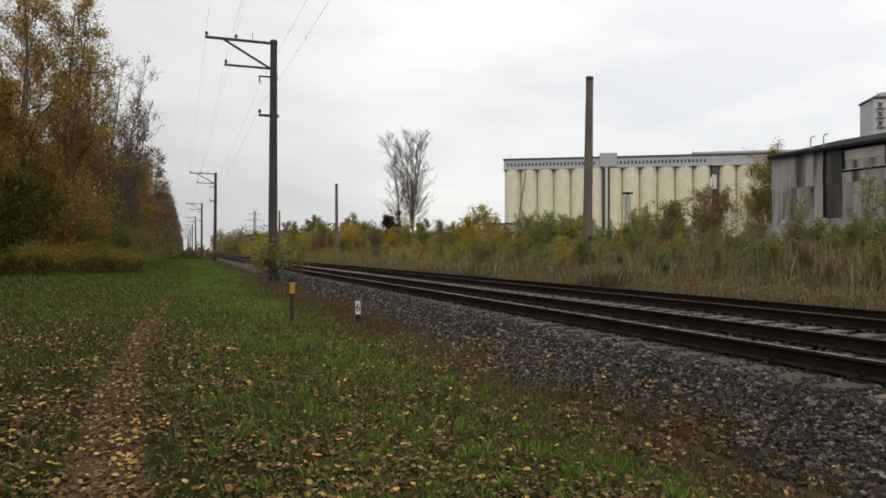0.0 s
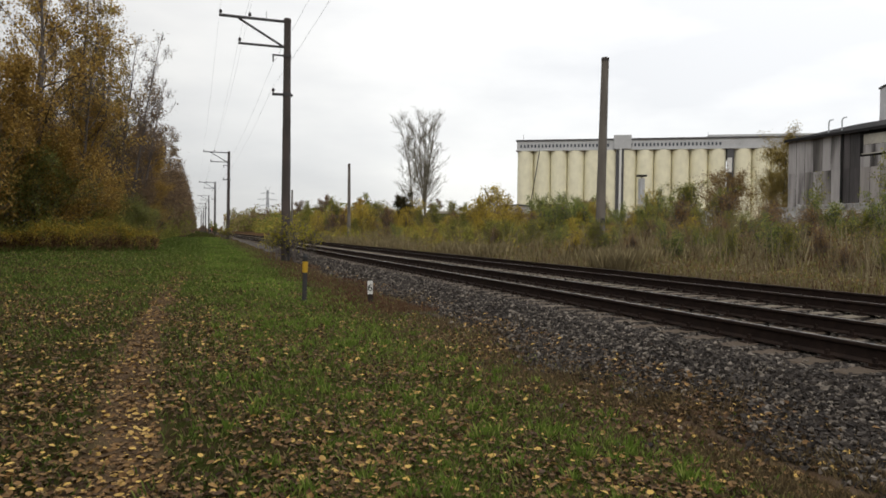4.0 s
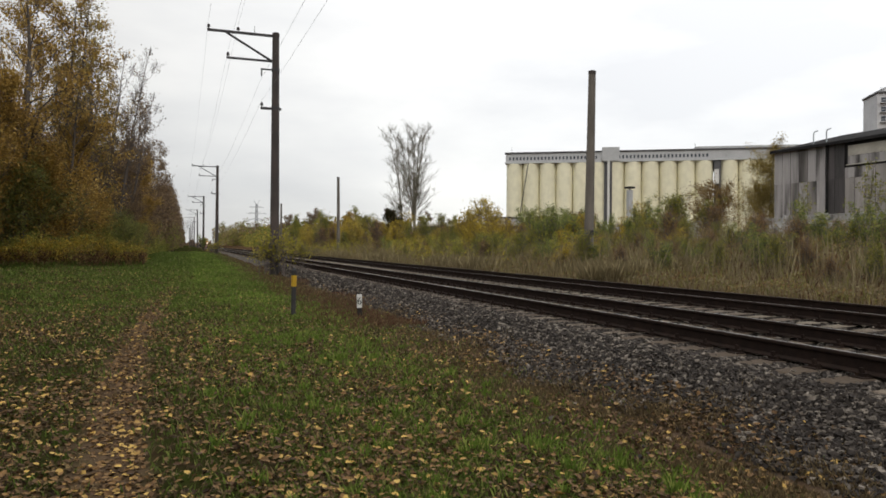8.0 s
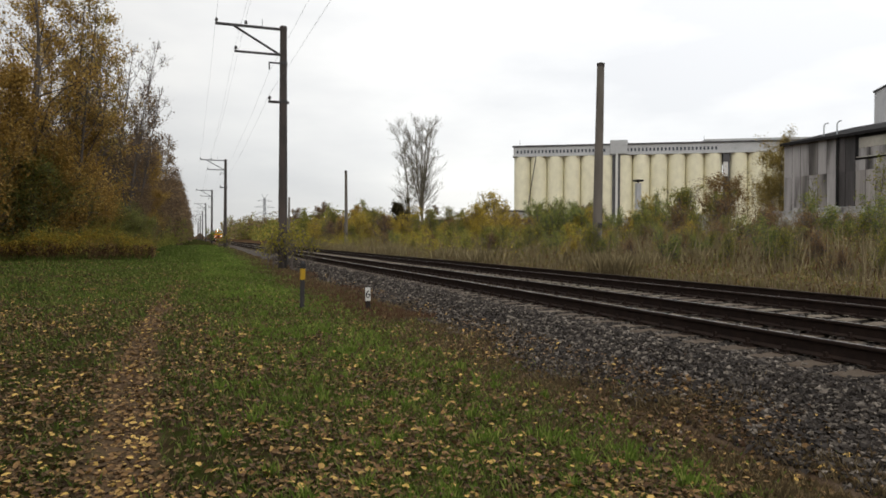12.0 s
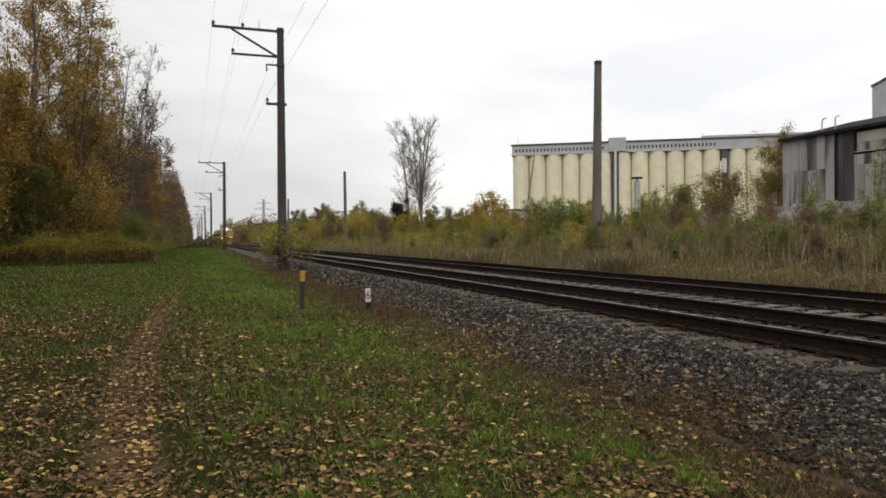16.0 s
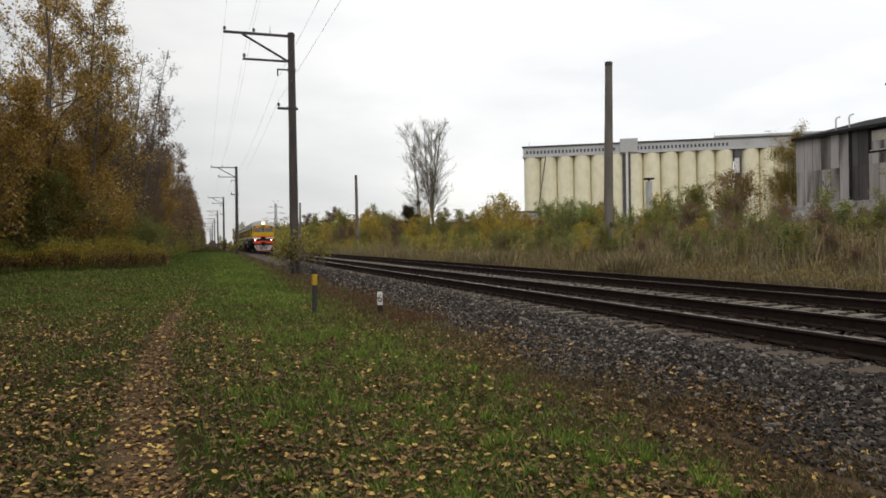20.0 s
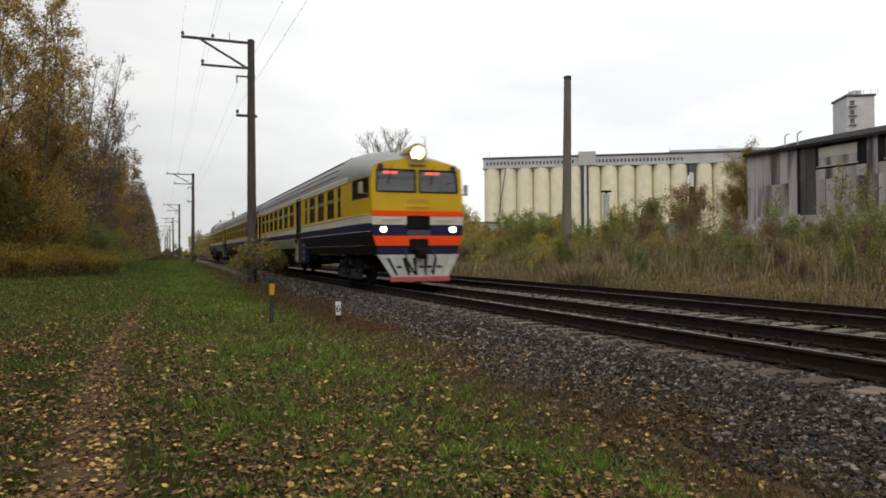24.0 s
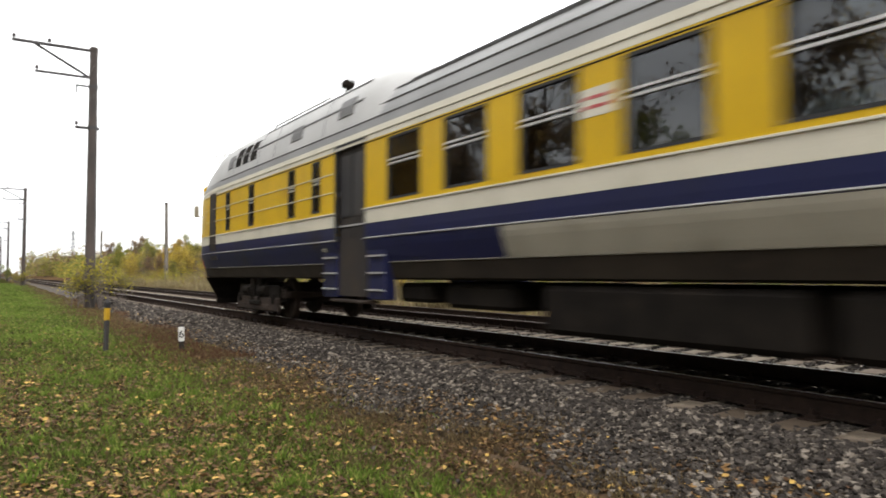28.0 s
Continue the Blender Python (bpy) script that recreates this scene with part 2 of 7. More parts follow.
class Build:
    """Gathers vertices and faces of one mesh."""

    def __init__(self):
        self.v, self.f = [], []

    def add(self, verts, faces):
        k = len(self.v)
        self.v += [tuple(p) for p in verts]
        self.f += [tuple(i + k for i in q) for q in faces]
        return self

    def box(self, x0, x1, y0, y1, z0, z1, bev=0.0):
        if bev <= 0:
            c = [(x, y, z) for z in (z0, z1) for y in (y0, y1) for x in (x0, x1)]
            return self.add(c, [(0, 2, 3, 1), (4, 5, 7, 6), (0, 1, 5, 4), (2, 6, 7, 3), (0, 4, 6, 2), (1, 3, 7, 5)])
        bev = min(bev, 0.45 * (x1 - x0), 0.45 * (y1 - y0), 0.45 * (z1 - z0))
        v, idx = [], {}
        for sx in (0, 1):
            for sy in (0, 1):
                for sz in (0, 1):
                    x, y, z = (x0, x1)[sx], (y0, y1)[sy], (z0, z1)[sz]
                    dx, dy, dz = (bev, -bev)[sx], (bev, -bev)[sy], (bev, -bev)[sz]
                    for a, p in enumerate(((x, y + dy, z + dz), (x + dx, y, z + dz), (x + dx, y + dy, z))):
                        idx[sx, sy, sz, a] = len(v)
                        v.append(p)
        f = []
        for a in range(3):
            for s in (0, 1):
                o = [(s,) + q for q in ((0, 0), (1, 0), (1, 1), (0, 1))]
                keys = [tuple((k[0], k[1], k[2]) if a == 0 else (k[1], k[0], k[2]) if a == 1 else (k[1], k[2], k[0])) for k in o]
                q = [idx[k + (a,)] for k in keys]
                f.append(tuple(q) if (s == 1) == (a != 1) else tuple(reversed(q)))
        for a, b_ in ((0, 1), (0, 2), (1, 2)):
            c = 3 - a - b_
            for sa in (0, 1):
                for sb in (0, 1):
                    k0, k1 = [0, 0, 0], [0, 0, 0]
                    k0[a], k0[b_], k0[c] = sa, sb, 0
                    k1[a], k1[b_], k1[c] = sa, sb, 1
                    f.append((idx[(*k0, a)], idx[(*k0, b_)], idx[(*k1, b_)], idx[(*k1, a)]))
        for s in idx:
            if s[3] == 0:
                f.append((idx[s[:3] + (0,)], idx[s[:3] + (1,)], idx[s[:3] + (2,)]))
        return self.add(v, f)

    def tube(self, path, radii, sides=8, cap=True):
        """A tapered round bar along the points of path."""
        pts = [Vector(p) for p in path]
        if not hasattr(radii, "__len__"):
            radii = [radii] * len(pts)
        v, k = [], sides
        for i, p in enumerate(pts):
            d = (pts[min(i + 1, len(pts) - 1)] - pts[max(i - 1, 0)]).normalized()
            a = d.orthogonal().normalized() if i == 0 else (a - d * a.dot(d)).normalized()
            b_ = d.cross(a)
            for j in range(k):
                t = 2 * math.pi * j / k
                v.append(p + (a * math.cos(t) + b_ * math.sin(t)) * radii[i])
        f = [(i * k + j, i * k + (j + 1) % k, (i + 1) * k + (j + 1) % k, (i + 1) * k + j) for i in range(len(pts) - 1) for j in range(k)]
        if cap:
            f += [tuple(reversed(range(k))), tuple(range((len(pts) - 1) * k, len(pts) * k))]
        return self.add(v, f)

    def lathe(self, prof, at=(0, 0, 0), axis="z", sides=16):
        """Turns (radius, height) pairs about an axis."""
        v, k = [], sides
        for r, h in prof:
            for j in range(k):
                t = 2 * math.pi * j / k
                a, b_ = r * math.cos(t), r * math.sin(t)
                p = {"z": (a, b_, h), "x": (h, a, b_), "y": (b_, h, a)}[axis]
                v.append((p[0] + at[0], p[1] + at[1], p[2] + at[2]))
        f = [(i * k + j, i * k + (j + 1) % k, (i + 1) * k + (j + 1) % k, (i + 1) * k + j) for i in range(len(prof) - 1) for j in range(k)]
        f += [tuple(reversed(range(k))), tuple(range((len(prof) - 1) * k, len(prof) * k))]
        return self.add(v, f)

    def sweep(self, section, y0, y1, closed=True):
        """A section of (x, z) points drawn along y."""
        k = len(section)
        v = [(x, y, z) for y in (y0, y1) for x, z in section]
        f = [(j, (j + 1) % k, k + (j + 1) % k, k + j) for j in range(k if closed else k - 1)]
        if closed:
            f += [tuple(reversed(range(k))), tuple(range(k, 2 * k))]
        return self.add(v, f)

    def weld(self):
        """Joins corners that lie on each other."""
        seen, where, v = {}, [], []
        for p in self.v:
            key = (round(p[0], 4), round(p[1], 4), round(p[2], 4))
            if key not in seen:
                seen[key] = len(v)
                v.append(p)
            where.append(seen[key])
        self.v, self.f = v, [tuple(where[i] for i in q) for q in self.f]
        return self

    def mesh(self, name, mat, smooth=False):
        me = bpy.data.meshes.new(name)
        me.from_pydata(self.v, [], self.f)
        bm = bmesh.new()
        bm.from_mesh(me)
        bmesh.ops.recalc_face_normals(bm, faces=bm.faces)
        bm.to_mesh(me)
        bm.free()
        if smooth:
            me.shade_smooth()
            me.set_sharp_from_angle(angle=radians(38))
        me.materials.append(mat)
        return me


def part(name, b, mat, parent, label="", smooth=False):
    ob = new(name, b.mesh(name, mat, smooth) if isinstance(b, Build) else b)
    ob.parent = parent
    return tagged(ob, label)


def thing(name, label, category, group="", kind="", at=None):
    ob = tagged(new(name), label, category, group, kind)
    ob.empty_display_size = 0.3
    if at is not None:
        ob.matrix_basis = at
    return ob


def np_mesh(name, verts, faces, mat):
    """A mesh from arrays: verts (n, 3), faces (m, k)."""
    me = bpy.data.meshes.new(name)
    n, (m, k) = len(verts), faces.shape
    me.vertices.add(n)
    me.vertices.foreach_set("co", np.ascontiguousarray(verts, dtype=np.float32).ravel())
    me.loops.add(m * k)
    me.loops.foreach_set("vertex_index", np.ascontiguousarray(faces, dtype=np.int32).ravel())
    me.polygons.add(m)
    me.polygons.foreach_set("loop_start", np.arange(0, m * k, k, dtype=np.int32))
    me.update(calc_edges=True)
    me.shade_flat()
    me.materials.append(mat)
    return me


def scattered(template, faces, places, turns, sizes):
    """Copies of one small shape: template (p, 3), places (n, 3), turns (n, 3, 3), sizes (n,) or (n, 3)."""
    sizes = np.asarray(sizes, float)
    sizes = sizes[:, None] if sizes.ndim == 1 else sizes
    v = np.einsum("nij,npj->npi", turns, template[None] * sizes[:, None, :]) + places[:, None, :]
    f = faces[None] + (np.arange(len(places)) * len(template))[:, None, None]
    return v.reshape(-1, 3), f.reshape(-1, faces.shape[1])


def turns_of(yaw, tilt, roll=None):
    """Turns about z, then x: arrays of radians."""
    c, s, a, b_ = np.cos(yaw), np.sin(yaw), np.cos(tilt), np.sin(tilt)
    z, o = 0 * c, 0 * c + 1
    rz = np.stack([np.stack([c, -s, z], -1), np.stack([s, c, z], -1), np.stack([z, z, o], -1)], -2)
    rx = np.stack([np.stack([o, z, z], -1), np.stack([z, a, -b_], -1), np.stack([z, b_, a], -1)], -2)
    if roll is None:
        return rz @ rx
    c, s = np.cos(roll), np.sin(roll)
    ry = np.stack([np.stack([c, z, s], -1), np.stack([z, o, z], -1), np.stack([-s, z, c], -1)], -2)
    return rz @ rx @ ry


# ---- ground ----
RAIL_Z, NEAR_X, FAR_X, GAUGE = 0.55, 6.95, 10.85, 1.58
rng = np.random.default_rng(7)


def ground_z(x, y):
    """Height of the ground: flat grass that rises slowly along the line, the ballast bed, a bank beyond it."""
    x, y = np.asarray(x, float), np.asarray(y, float)
    g = np.interp(y, [-20, 0, 12, 36, 99, 190, 300], [-0.10, -0.09, -0.01, 0.0, 0.25, 0.56, 0.62]) + 0.035 * np.sin(x * 0.9 + 1.3) * np.sin(y * 0.33) * (abs(x) < 60)
    g = g + 0.12 * np.clip((-x - 3.0) / 6.0, 0, 1) + 0.2 * np.clip((-x - 1.0) / 5.0, 0, 1) * np.clip((y - 18) / 20, 0, 1)
    bed = np.interp(x, [4.0, 5.2, 5.5, 12.5, 12.9, 14.2], [-0.05, 0.315, 0.300, 0.300, 0.29, 0.2])
    bank = np.interp(x, [13.5, 15.5, 22, 31, 60, 400], [0.22, 0.25, 0.75, 1.5, 1.7, 1.7])
    left = np.where(x < 5.15, np.maximum(np.minimum(g, 0.5), bed), bed)
    return np.where(x < 4.0, g, np.where(x < 13.5, left, bank + 0.0 * g))


def make_ground():
    xs = np.concatenate([[-2500, -900, -300, -120, -60, -40], np.arange(-30, -6, 1.5), np.arange(-6, 3.8, 0.35), np.arange(3.8, 5.5, 0.1), np.arange(5.5, 13, 0.75), np.arange(13, 16, 0.25),
                         np.arange(16, 34, 1.0), [36, 40, 50, 60, 90, 140, 250, 500, 1000, 2500]])
    ys = np.concatenate([[-2000, -500, -150, -60, -30, -15], np.arange(-8, 2, 1.0), np.arange(2, 24, 0.35), np.arange(24, 60, 1.0), np.arange(60, 140, 4.0), [150, 170, 200, 250, 330, 450, 700, 1200, 2500, 4200]])
    gx, gy = np.meshgrid(xs, ys)
    gz = ground_z(gx, gy) + 0.02 * np.sin(gx * 3.1 + gy * 2.3) * np.sin(gy * 1.7 - gx) * (np.abs(gx) < 6)
    v = np.stack([gx, gy, gz], -1).reshape(-1, 3)
    nx, ny = len(xs), len(ys)
    i = (np.arange(ny - 1)[:, None] * nx + np.arange(nx - 1)[None]).ravel()
    me = np_mesh("ground", v, np.stack([i, i + 1, i + nx + 1, i + nx], -1), M_GROUND)
    me.shade_smooth()
    tagged(new("ground", me), "grassy verge with a worn dirt path and dark gravel bed", "ground", kind="structure")


PATH_LINE = [(0.0, -0.45), (5.2, -0.51), (9.0, -0.76), (14.6, -0.85), (32.0, -0.5), (62.0, -0.15), (90.0, 0.3)]


def path_x(y):
    """The middle of the worn path."""
    return np.interp(y, [p[0] for p in PATH_LINE], [p[1] for p in PATH_LINE])


def ground_material():
    m = bpy.data.materials.new("verge_ground")
    m.use_nodes = True
    n, l = m.node_tree.nodes, m.node_tree.links
    b = n["Principled BSDF"]
    b.inputs["Roughness"].default_value = 0.95
    b.inputs["Specular IOR Level"].default_value = 0.0
    co = n.new("ShaderNodeTexCoord")
    sep = n.new("ShaderNodeSeparateXYZ")
    l.new(co.outputs["Object"], sep.inputs[0])

    def noise_at(scale, detail=6):
        t = n.new("ShaderNodeTexNoise")
        t.inputs["Scale"].default_value, t.inputs["Detail"].default_value = scale, detail
        l.new(co.outputs["Object"], t.inputs["Vector"])
        return t.outputs["Fac"]

    def ramp(fac, stops):
        r = n.new("ShaderNodeValToRGB")
        e = r.color_ramp.elements
        while len(e) < len(stops):
            e.new(0.5)
        for k, (p, c) in enumerate(stops):
            e[k].position, e[k].color = p, (*c, 1)
        l.new(fac, r.inputs["Fac"])
        return r.outputs["Color"]

    def math_node(op, a, b_=None, c=None):
        t = n.new("ShaderNodeMath")
        t.operation = op
        for k, val in enumerate((a, b_, c)):
            if val is None:
                continue
            if isinstance(val, (int, float)):
                t.inputs[k].default_value = val
            else:
                l.new(val, t.inputs[k])
        return t.outputs[0]

    def mix(fac, a, b_):
        t = n.new("ShaderNodeMix")
        t.data_type = "RGBA"
        l.new(fac, t.inputs["Factor"])
        l.new(a, t.inputs["A"])
        l.new(b_, t.inputs["B"])
        return t.outputs["Result"]

    mid, fine = noise_at(3.0), noise_at(38.0)
    soil = ramp(fine, [(0.3, (0.058, 0.039, 0.024)), (0.7, (0.105, 0.073, 0.046))])
    turf = ramp(mid, [(0.30, (0.034, 0.024, 0.013)), (0.50, (0.027, 0.029, 0.009)), (0.75, (0.036, 0.052, 0.010))])
    brown = ramp(mid, [(0.3, (0.050, 0.031, 0.018)), (0.7, (0.10, 0.064, 0.036))])
    gravel = ramp(fine, [(0.3, (0.045, 0.040, 0.036)), (0.7, (0.145, 0.130, 0.114))])
    # the worn path runs along the line, a little left of the eye
    along = n.new("ShaderNodeValToRGB")
    e = along.color_ramp.elements
    while len(e) < len(PATH_LINE):
        e.new(0.5)
    for q, (y, x) in enumerate(PATH_LINE):
        e[q].position, e[q].color = y / 100, (x + 2, x + 2, x + 2, 1)
    l.new(math_node("MULTIPLY", sep.outputs["Y"], 0.01), along.inputs["Fac"])
    centre = math_node("ADD", math_node("SUBTRACT", along.outputs["Color"], 2.0), math_node("MULTIPLY_ADD", mid, 0.5, -0.25))
    px = math_node("ABSOLUTE", math_node("SUBTRACT", sep.outputs["X"], centre))
    tread = n.new("ShaderNodeMapRange")
    tread.interpolation_type = "SMOOTHSTEP"
    tread.inputs["From Min"].default_value, tread.inputs["From Max"].default_value = 0.40, 0.10
    l.new(px, tread.inputs["Value"])
    fade = n.new("ShaderNodeMapRange")
    fade.inputs["From Min"].default_value, fade.inputs["From Max"].default_value = 32.0, 16.0
    fade.inputs["To Min"].default_value, fade.inputs["To Max"].default_value = 0.1, 1.0
    l.new(sep.outputs["Y"], fade.inputs["Value"])
    path = math_node("MULTIPLY", tread.outputs[0], fade.outputs[0])
    edge = n.new("ShaderNodeMapRange")
    edge.inputs["From Min"].default_value, edge.inputs["From Max"].default_value = 2.5, 4.0
    l.new(math_node("MULTIPLY_ADD", mid, 1.4, math_node("SUBTRACT", sep.outputs["X"], 0.7)), edge.inputs["Value"])
    bed = n.new("ShaderNodeMapRange")
    bed.inputs["From Min"].default_value, bed.inputs["From Max"].default_value = 3.9, 4.5
    l.new(math_node("MULTIPLY_ADD", mid, 0.8, math_node("SUBTRACT", sep.outputs["X"], 0.4)), bed.inputs["Value"])
    beyond = n.new("ShaderNodeMapRange")
    beyond.inputs["From Min"].default_value, beyond.inputs["From Max"].default_value = 13.3, 14.4
    l.new(sep.outputs["X"], beyond.inputs["Value"])
    col = mix(path, turf, soil)
    col = mix(edge.outputs[0], col, brown)
    col = mix(bed.outputs[0], col, gravel)
    col = mix(beyond.outputs[0], col, brown)
    l.new(col, b.inputs["Base Color"])
    bp = n.new("ShaderNodeBump")
    bp.inputs["Strength"].default_value, bp.inputs["Distance"].default_value = 0.6, 0.03
    l.new(fine, bp.inputs["Height"])
    l.new(bp.outputs["Normal"], b.inputs["Normal"])
    return m


M_GROUND = ground_material()
make_ground()

# ---- the two tracks ----
RAIL_SECTION = [(-0.075, 0), (0.075, 0), (0.075, 0.012), (0.012, 0.034), (0.010, 0.135), (0.036, 0.150), (0.036, 0.172), (0.028, 0.180), (-0.028, 0.180), (-0.036, 0.172), (-0.036, 0.150), (-0.010, 0.135), (-0.012, 0.034), (-0.075, 0.012)]


def sleeper_mesh(mat):
    b = Build()
    prof = [(-1.35, 0.0), (-1.30, 0.03), (-0.95, 0.045), (-0.60, 0.045), (-0.45, 0.0), (0.45, 0.0), (0.60, 0.045), (0.95, 0.045), (1.30, 0.03), (1.35, 0.0)]
    for i in range(len(prof) - 1):
        (x0, z0), (x1, z1) = prof[i], prof[i + 1]
        v = [(x0, -0.14, z0), (x0, -0.11, z0 + 0.01), (x0, 0.11, z0 + 0.01), (x0, 0.14, z0), (x1, -0.14, z1), (x1, -0.11, z1 + 0.01), (x1, 0.11, z1 + 0.01), (x1, 0.14, z1)]
        b.add(v, [(0, 1, 5, 4), (1, 2, 6, 5), (2, 3, 7, 6)])
    b.add([(-1.35, -0.14, -0.16), (1.35, -0.14, -0.16), (1.35, 0.14, -0.16), (-1.35, 0.14, -0.16), (-1.35, -0.14, 0), (1.35, -0.14, 0), (1.35, 0.14, 0), (-1.35, 0.14, 0)],
          [(0, 1, 5, 4), (2, 3, 7, 6), (1, 2, 6, 5), (3, 0, 4, 7)])
    return b


def fastening_build(xs, ys, z):
    """Base plates with clips and bolts under the rails."""
    b = Build()
    for y in ys:
        for x in xs:
            b.box(x - 0.19, x + 0.19, y - 0.085, y + 0.085, z, z + 0.022)
            for s in (-1, 1):
                b.box(x + s * 0.105 - 0.035, x + s * 0.105 + 0.035, y - 0.05, y + 0.05, z + 0.022, z + 0.055)
                b.box(x + s * 0.112 - 0.018, x + s * 0.112 + 0.018, y - 0.018, y + 0.018, z + 0.055, z + 0.105)
    return b


def make_track(x, top, label, shift, sleeper_mat):
    t = thing("railway_track", label, "railway track", "tracks", at=pose(x, 0, 0))
    base = RAIL_Z - 0.18
    for s in (-1, 1):
        b = Build().sweep([(s * GAUGE / 2 + a, base + c) for a, c in RAIL_SECTION], -60, 900)
        rail = part("rail", b, M_RAILSIDE, t)
        worn = sorted((s * (GAUGE / 2 - 0.027), s * (GAUGE / 2 - 0.005)))
        part("rail_head", Build().box(*worn, -60, 900, RAIL_Z + 0.0005, RAIL_Z + 0.003), top, rail, "polished running surface")
    me = sleeper_mesh(sleeper_mat).mesh("sleeper", sleeper_mat)
    step, zs = 0.545, base - 0.077
    near = [shift + k * step for k in range(-6, 132)]
    for y in near:
        ob = part("sleeper", me, sleeper_mat, t)
        ob.location = (rng.normal(0, 0.012), y + rng.normal(0, 0.008), zs)
        ob.rotation_euler = (0, 0, rng.normal(0, 0.008))
    far = Build()
    for k in range(132, 420):
        y = shift + k * step
        far.box(-1.35, 1.35, y - 0.13, y + 0.13, zs - 0.1, zs + 0.04)
    tagged(part("distant_sleepers", far, sleeper_mat, t), kind="stuff")
    tagged(part("fastening_hardware", fastening_build((-GAUGE / 2, GAUGE / 2), near[:80], zs + 0.045), M_RAILSIDE, t), kind="stuff")
    return t


make_track(NEAR_X, M_RAILTOP, "concrete-sleepered track with rusty rails and shiny heads", 0.11, M_SLEEPER)
make_track(FAR_X, M_RAILTOP_DULL, "second track with duller rusty rails on pale sleepers", 0.33, M_SLEEPER_FAR)

# ---- the train ----
# half section of a car: half width and height above the rails
SIDE = [(1.36, 0.98), (1.392, 1.11), (1.424, 1.23), (1.459, 1.32), (1.494, 1.42), (1.518, 1.49), (1.536, 1.56), (1.548, 1.64), (1.554, 1.75), (1.555, 1.88), (1.555, 2.12), (1.55, 3.25), (1.53, 3.45)]
ROOF = [(1.53, 3.45), (1.505, 3.61), (1.415, 3.83), (1.22, 4.07), (0.94, 4.25), (0.57, 4.39), (0.20, 4.445), (0.0, 4.45)]


class Shell:
    """Maps a car's flat coordinates to its skin: u along the car, z up; cabs taper at the ends named."""

    def __init__(self, length, cabs, drop=0.35, ramp=2.2):
        self.length, self.cabs, self.drop, self.ramp = length, cabs, drop, ramp

    def depth(self, u):
        d = min([9.0] + ([u] if "front" in self.cabs else []) + ([self.length - u] if "back" in self.cabs else []))
        return max(d, 0.0)

    def skin(self, side, u, w, z):
        kr = max(0.0, 1 - self.depth(u) / self.ramp)
        if z > 3.45:
            w = min(w * (1 + 0.10 * kr), 1.53) if w > 0 else w
        k = max(0.0, 1 - self.depth(u) / 1.6)
        w2 = w * (1 - 0.088 * k ** 1.8)
        z2 = z - max(0.0, z - 3.25) * self.drop * kr ** 1.5
        lean = 0.085 * max(0.0, z - 2.3) * k ** 2
        y = u + lean * (1 if u < self.length / 2 else -1) if k > 0 else u
        return (side * w2, y, z2)

    def half(self, z):
        return float(np.interp(z, [p[1] for p in SIDE], [p[0] for p in SIDE]))

    def strip(self, side, z0, z1, holes=(), u0=0.0, u1=None, skip=(), out=0.0, zs=()):
        """A band of the side wall with openings (u0, u1, z0, z1) and their reveals."""
        u1 = self.length if u1 is None else u1
        us = {u0, u1} | {h for q in holes for h in q[:2]} | {h for q in skip for h in q[:2]}
        for e, s in ((0, 1), (self.length, -1)):
            us |= {e + s * d for d in (0.1, 0.25, 0.5, 0.8, 1.15, 1.6, 2.1, 2.6, 3.3, 4.0) if self.cabs}
        us = sorted(round(u, 4) for u in us if u0 - 1e-6 <= u <= u1 + 1e-6)
        zz = sorted({z0, z1} | set(zs) | {h for q in holes for h in q[2:4]} | {p[1] for p in SIDE if z0 < p[1] < z1})
        b = Build()
        inside = lambda u, z: any(q[0] < u < q[1] and q[2] < z < q[3] for q in holes) or any(q[0] < u < q[1] for q in skip)
        for i in range(len(us) - 1):
            for j in range(len(zz) - 1):
                ua, ub, za, zb = us[i], us[i + 1], zz[j], zz[j + 1]
                if ub - ua < 1e-5 or inside((ua + ub) / 2, (za + zb) / 2):
                    continue
                q = [self.skin(side, u, self.half(z) + out, z) for u, z in ((ua, za), (ub, za), (ub, zb), (ua, zb))]
                b.add(q, [(0, 1, 2, 3)])
        for ua, ub, za, zb in (q[:4] for q in holes):
            ring = [(ua, za), (ub, za), (ub, zb), (ua, zb)]
            o = [self.skin(side, u, self.half(z) + out, z) for u, z in ring]
            n_ = [self.skin(side, u, self.half(z) - 0.06, z) for u, z in ring]
            b.add(o + n_, [(k, (k + 1) % 4, 4 + (k + 1) % 4, 4 + k) for k in range(4)])
        return b.weld()

    def rib(self, side, z, u0, u1, t=0.022, high=0.03, skip=()):
        """A rib proud of the skin along the car."""
        b = Build()
        cuts = [u0] + [e for q in sorted(skip) for e in q[:2] if u0 < e < u1] + [u1]
        spans = [(cuts[k], cuts[k + 1]) for k in range(0, len(cuts) - 1, 2)] if len(cuts) % 2 == 0 else [(u0, u1)]
        for a, c in spans:
            n = max(1, int((c - a) / 1.0)) if self.cabs else 1
            us = [a + (c - a) * i / n for i in range(n + 1)]
            v = []
            for u in us:
                h = self.half(z)
                v += [self.skin(side, u, h, z - high / 2), self.skin(side, u, h + t, z - high / 2 + 0.008), self.skin(side, u, h + t, z + high / 2 - 0.008), self.skin(side, u, h, z + high / 2)]
            f = [(4 * i + j, 4 * i + j + 1, 4 * i + j + 5, 4 * i + j + 4) for i in range(n) for j in range(3)]
            f += [(0, 1, 2, 3), (4 * n + 3, 4 * n + 2, 4 * n + 1, 4 * n)]
            b.add(v, f)
        return b


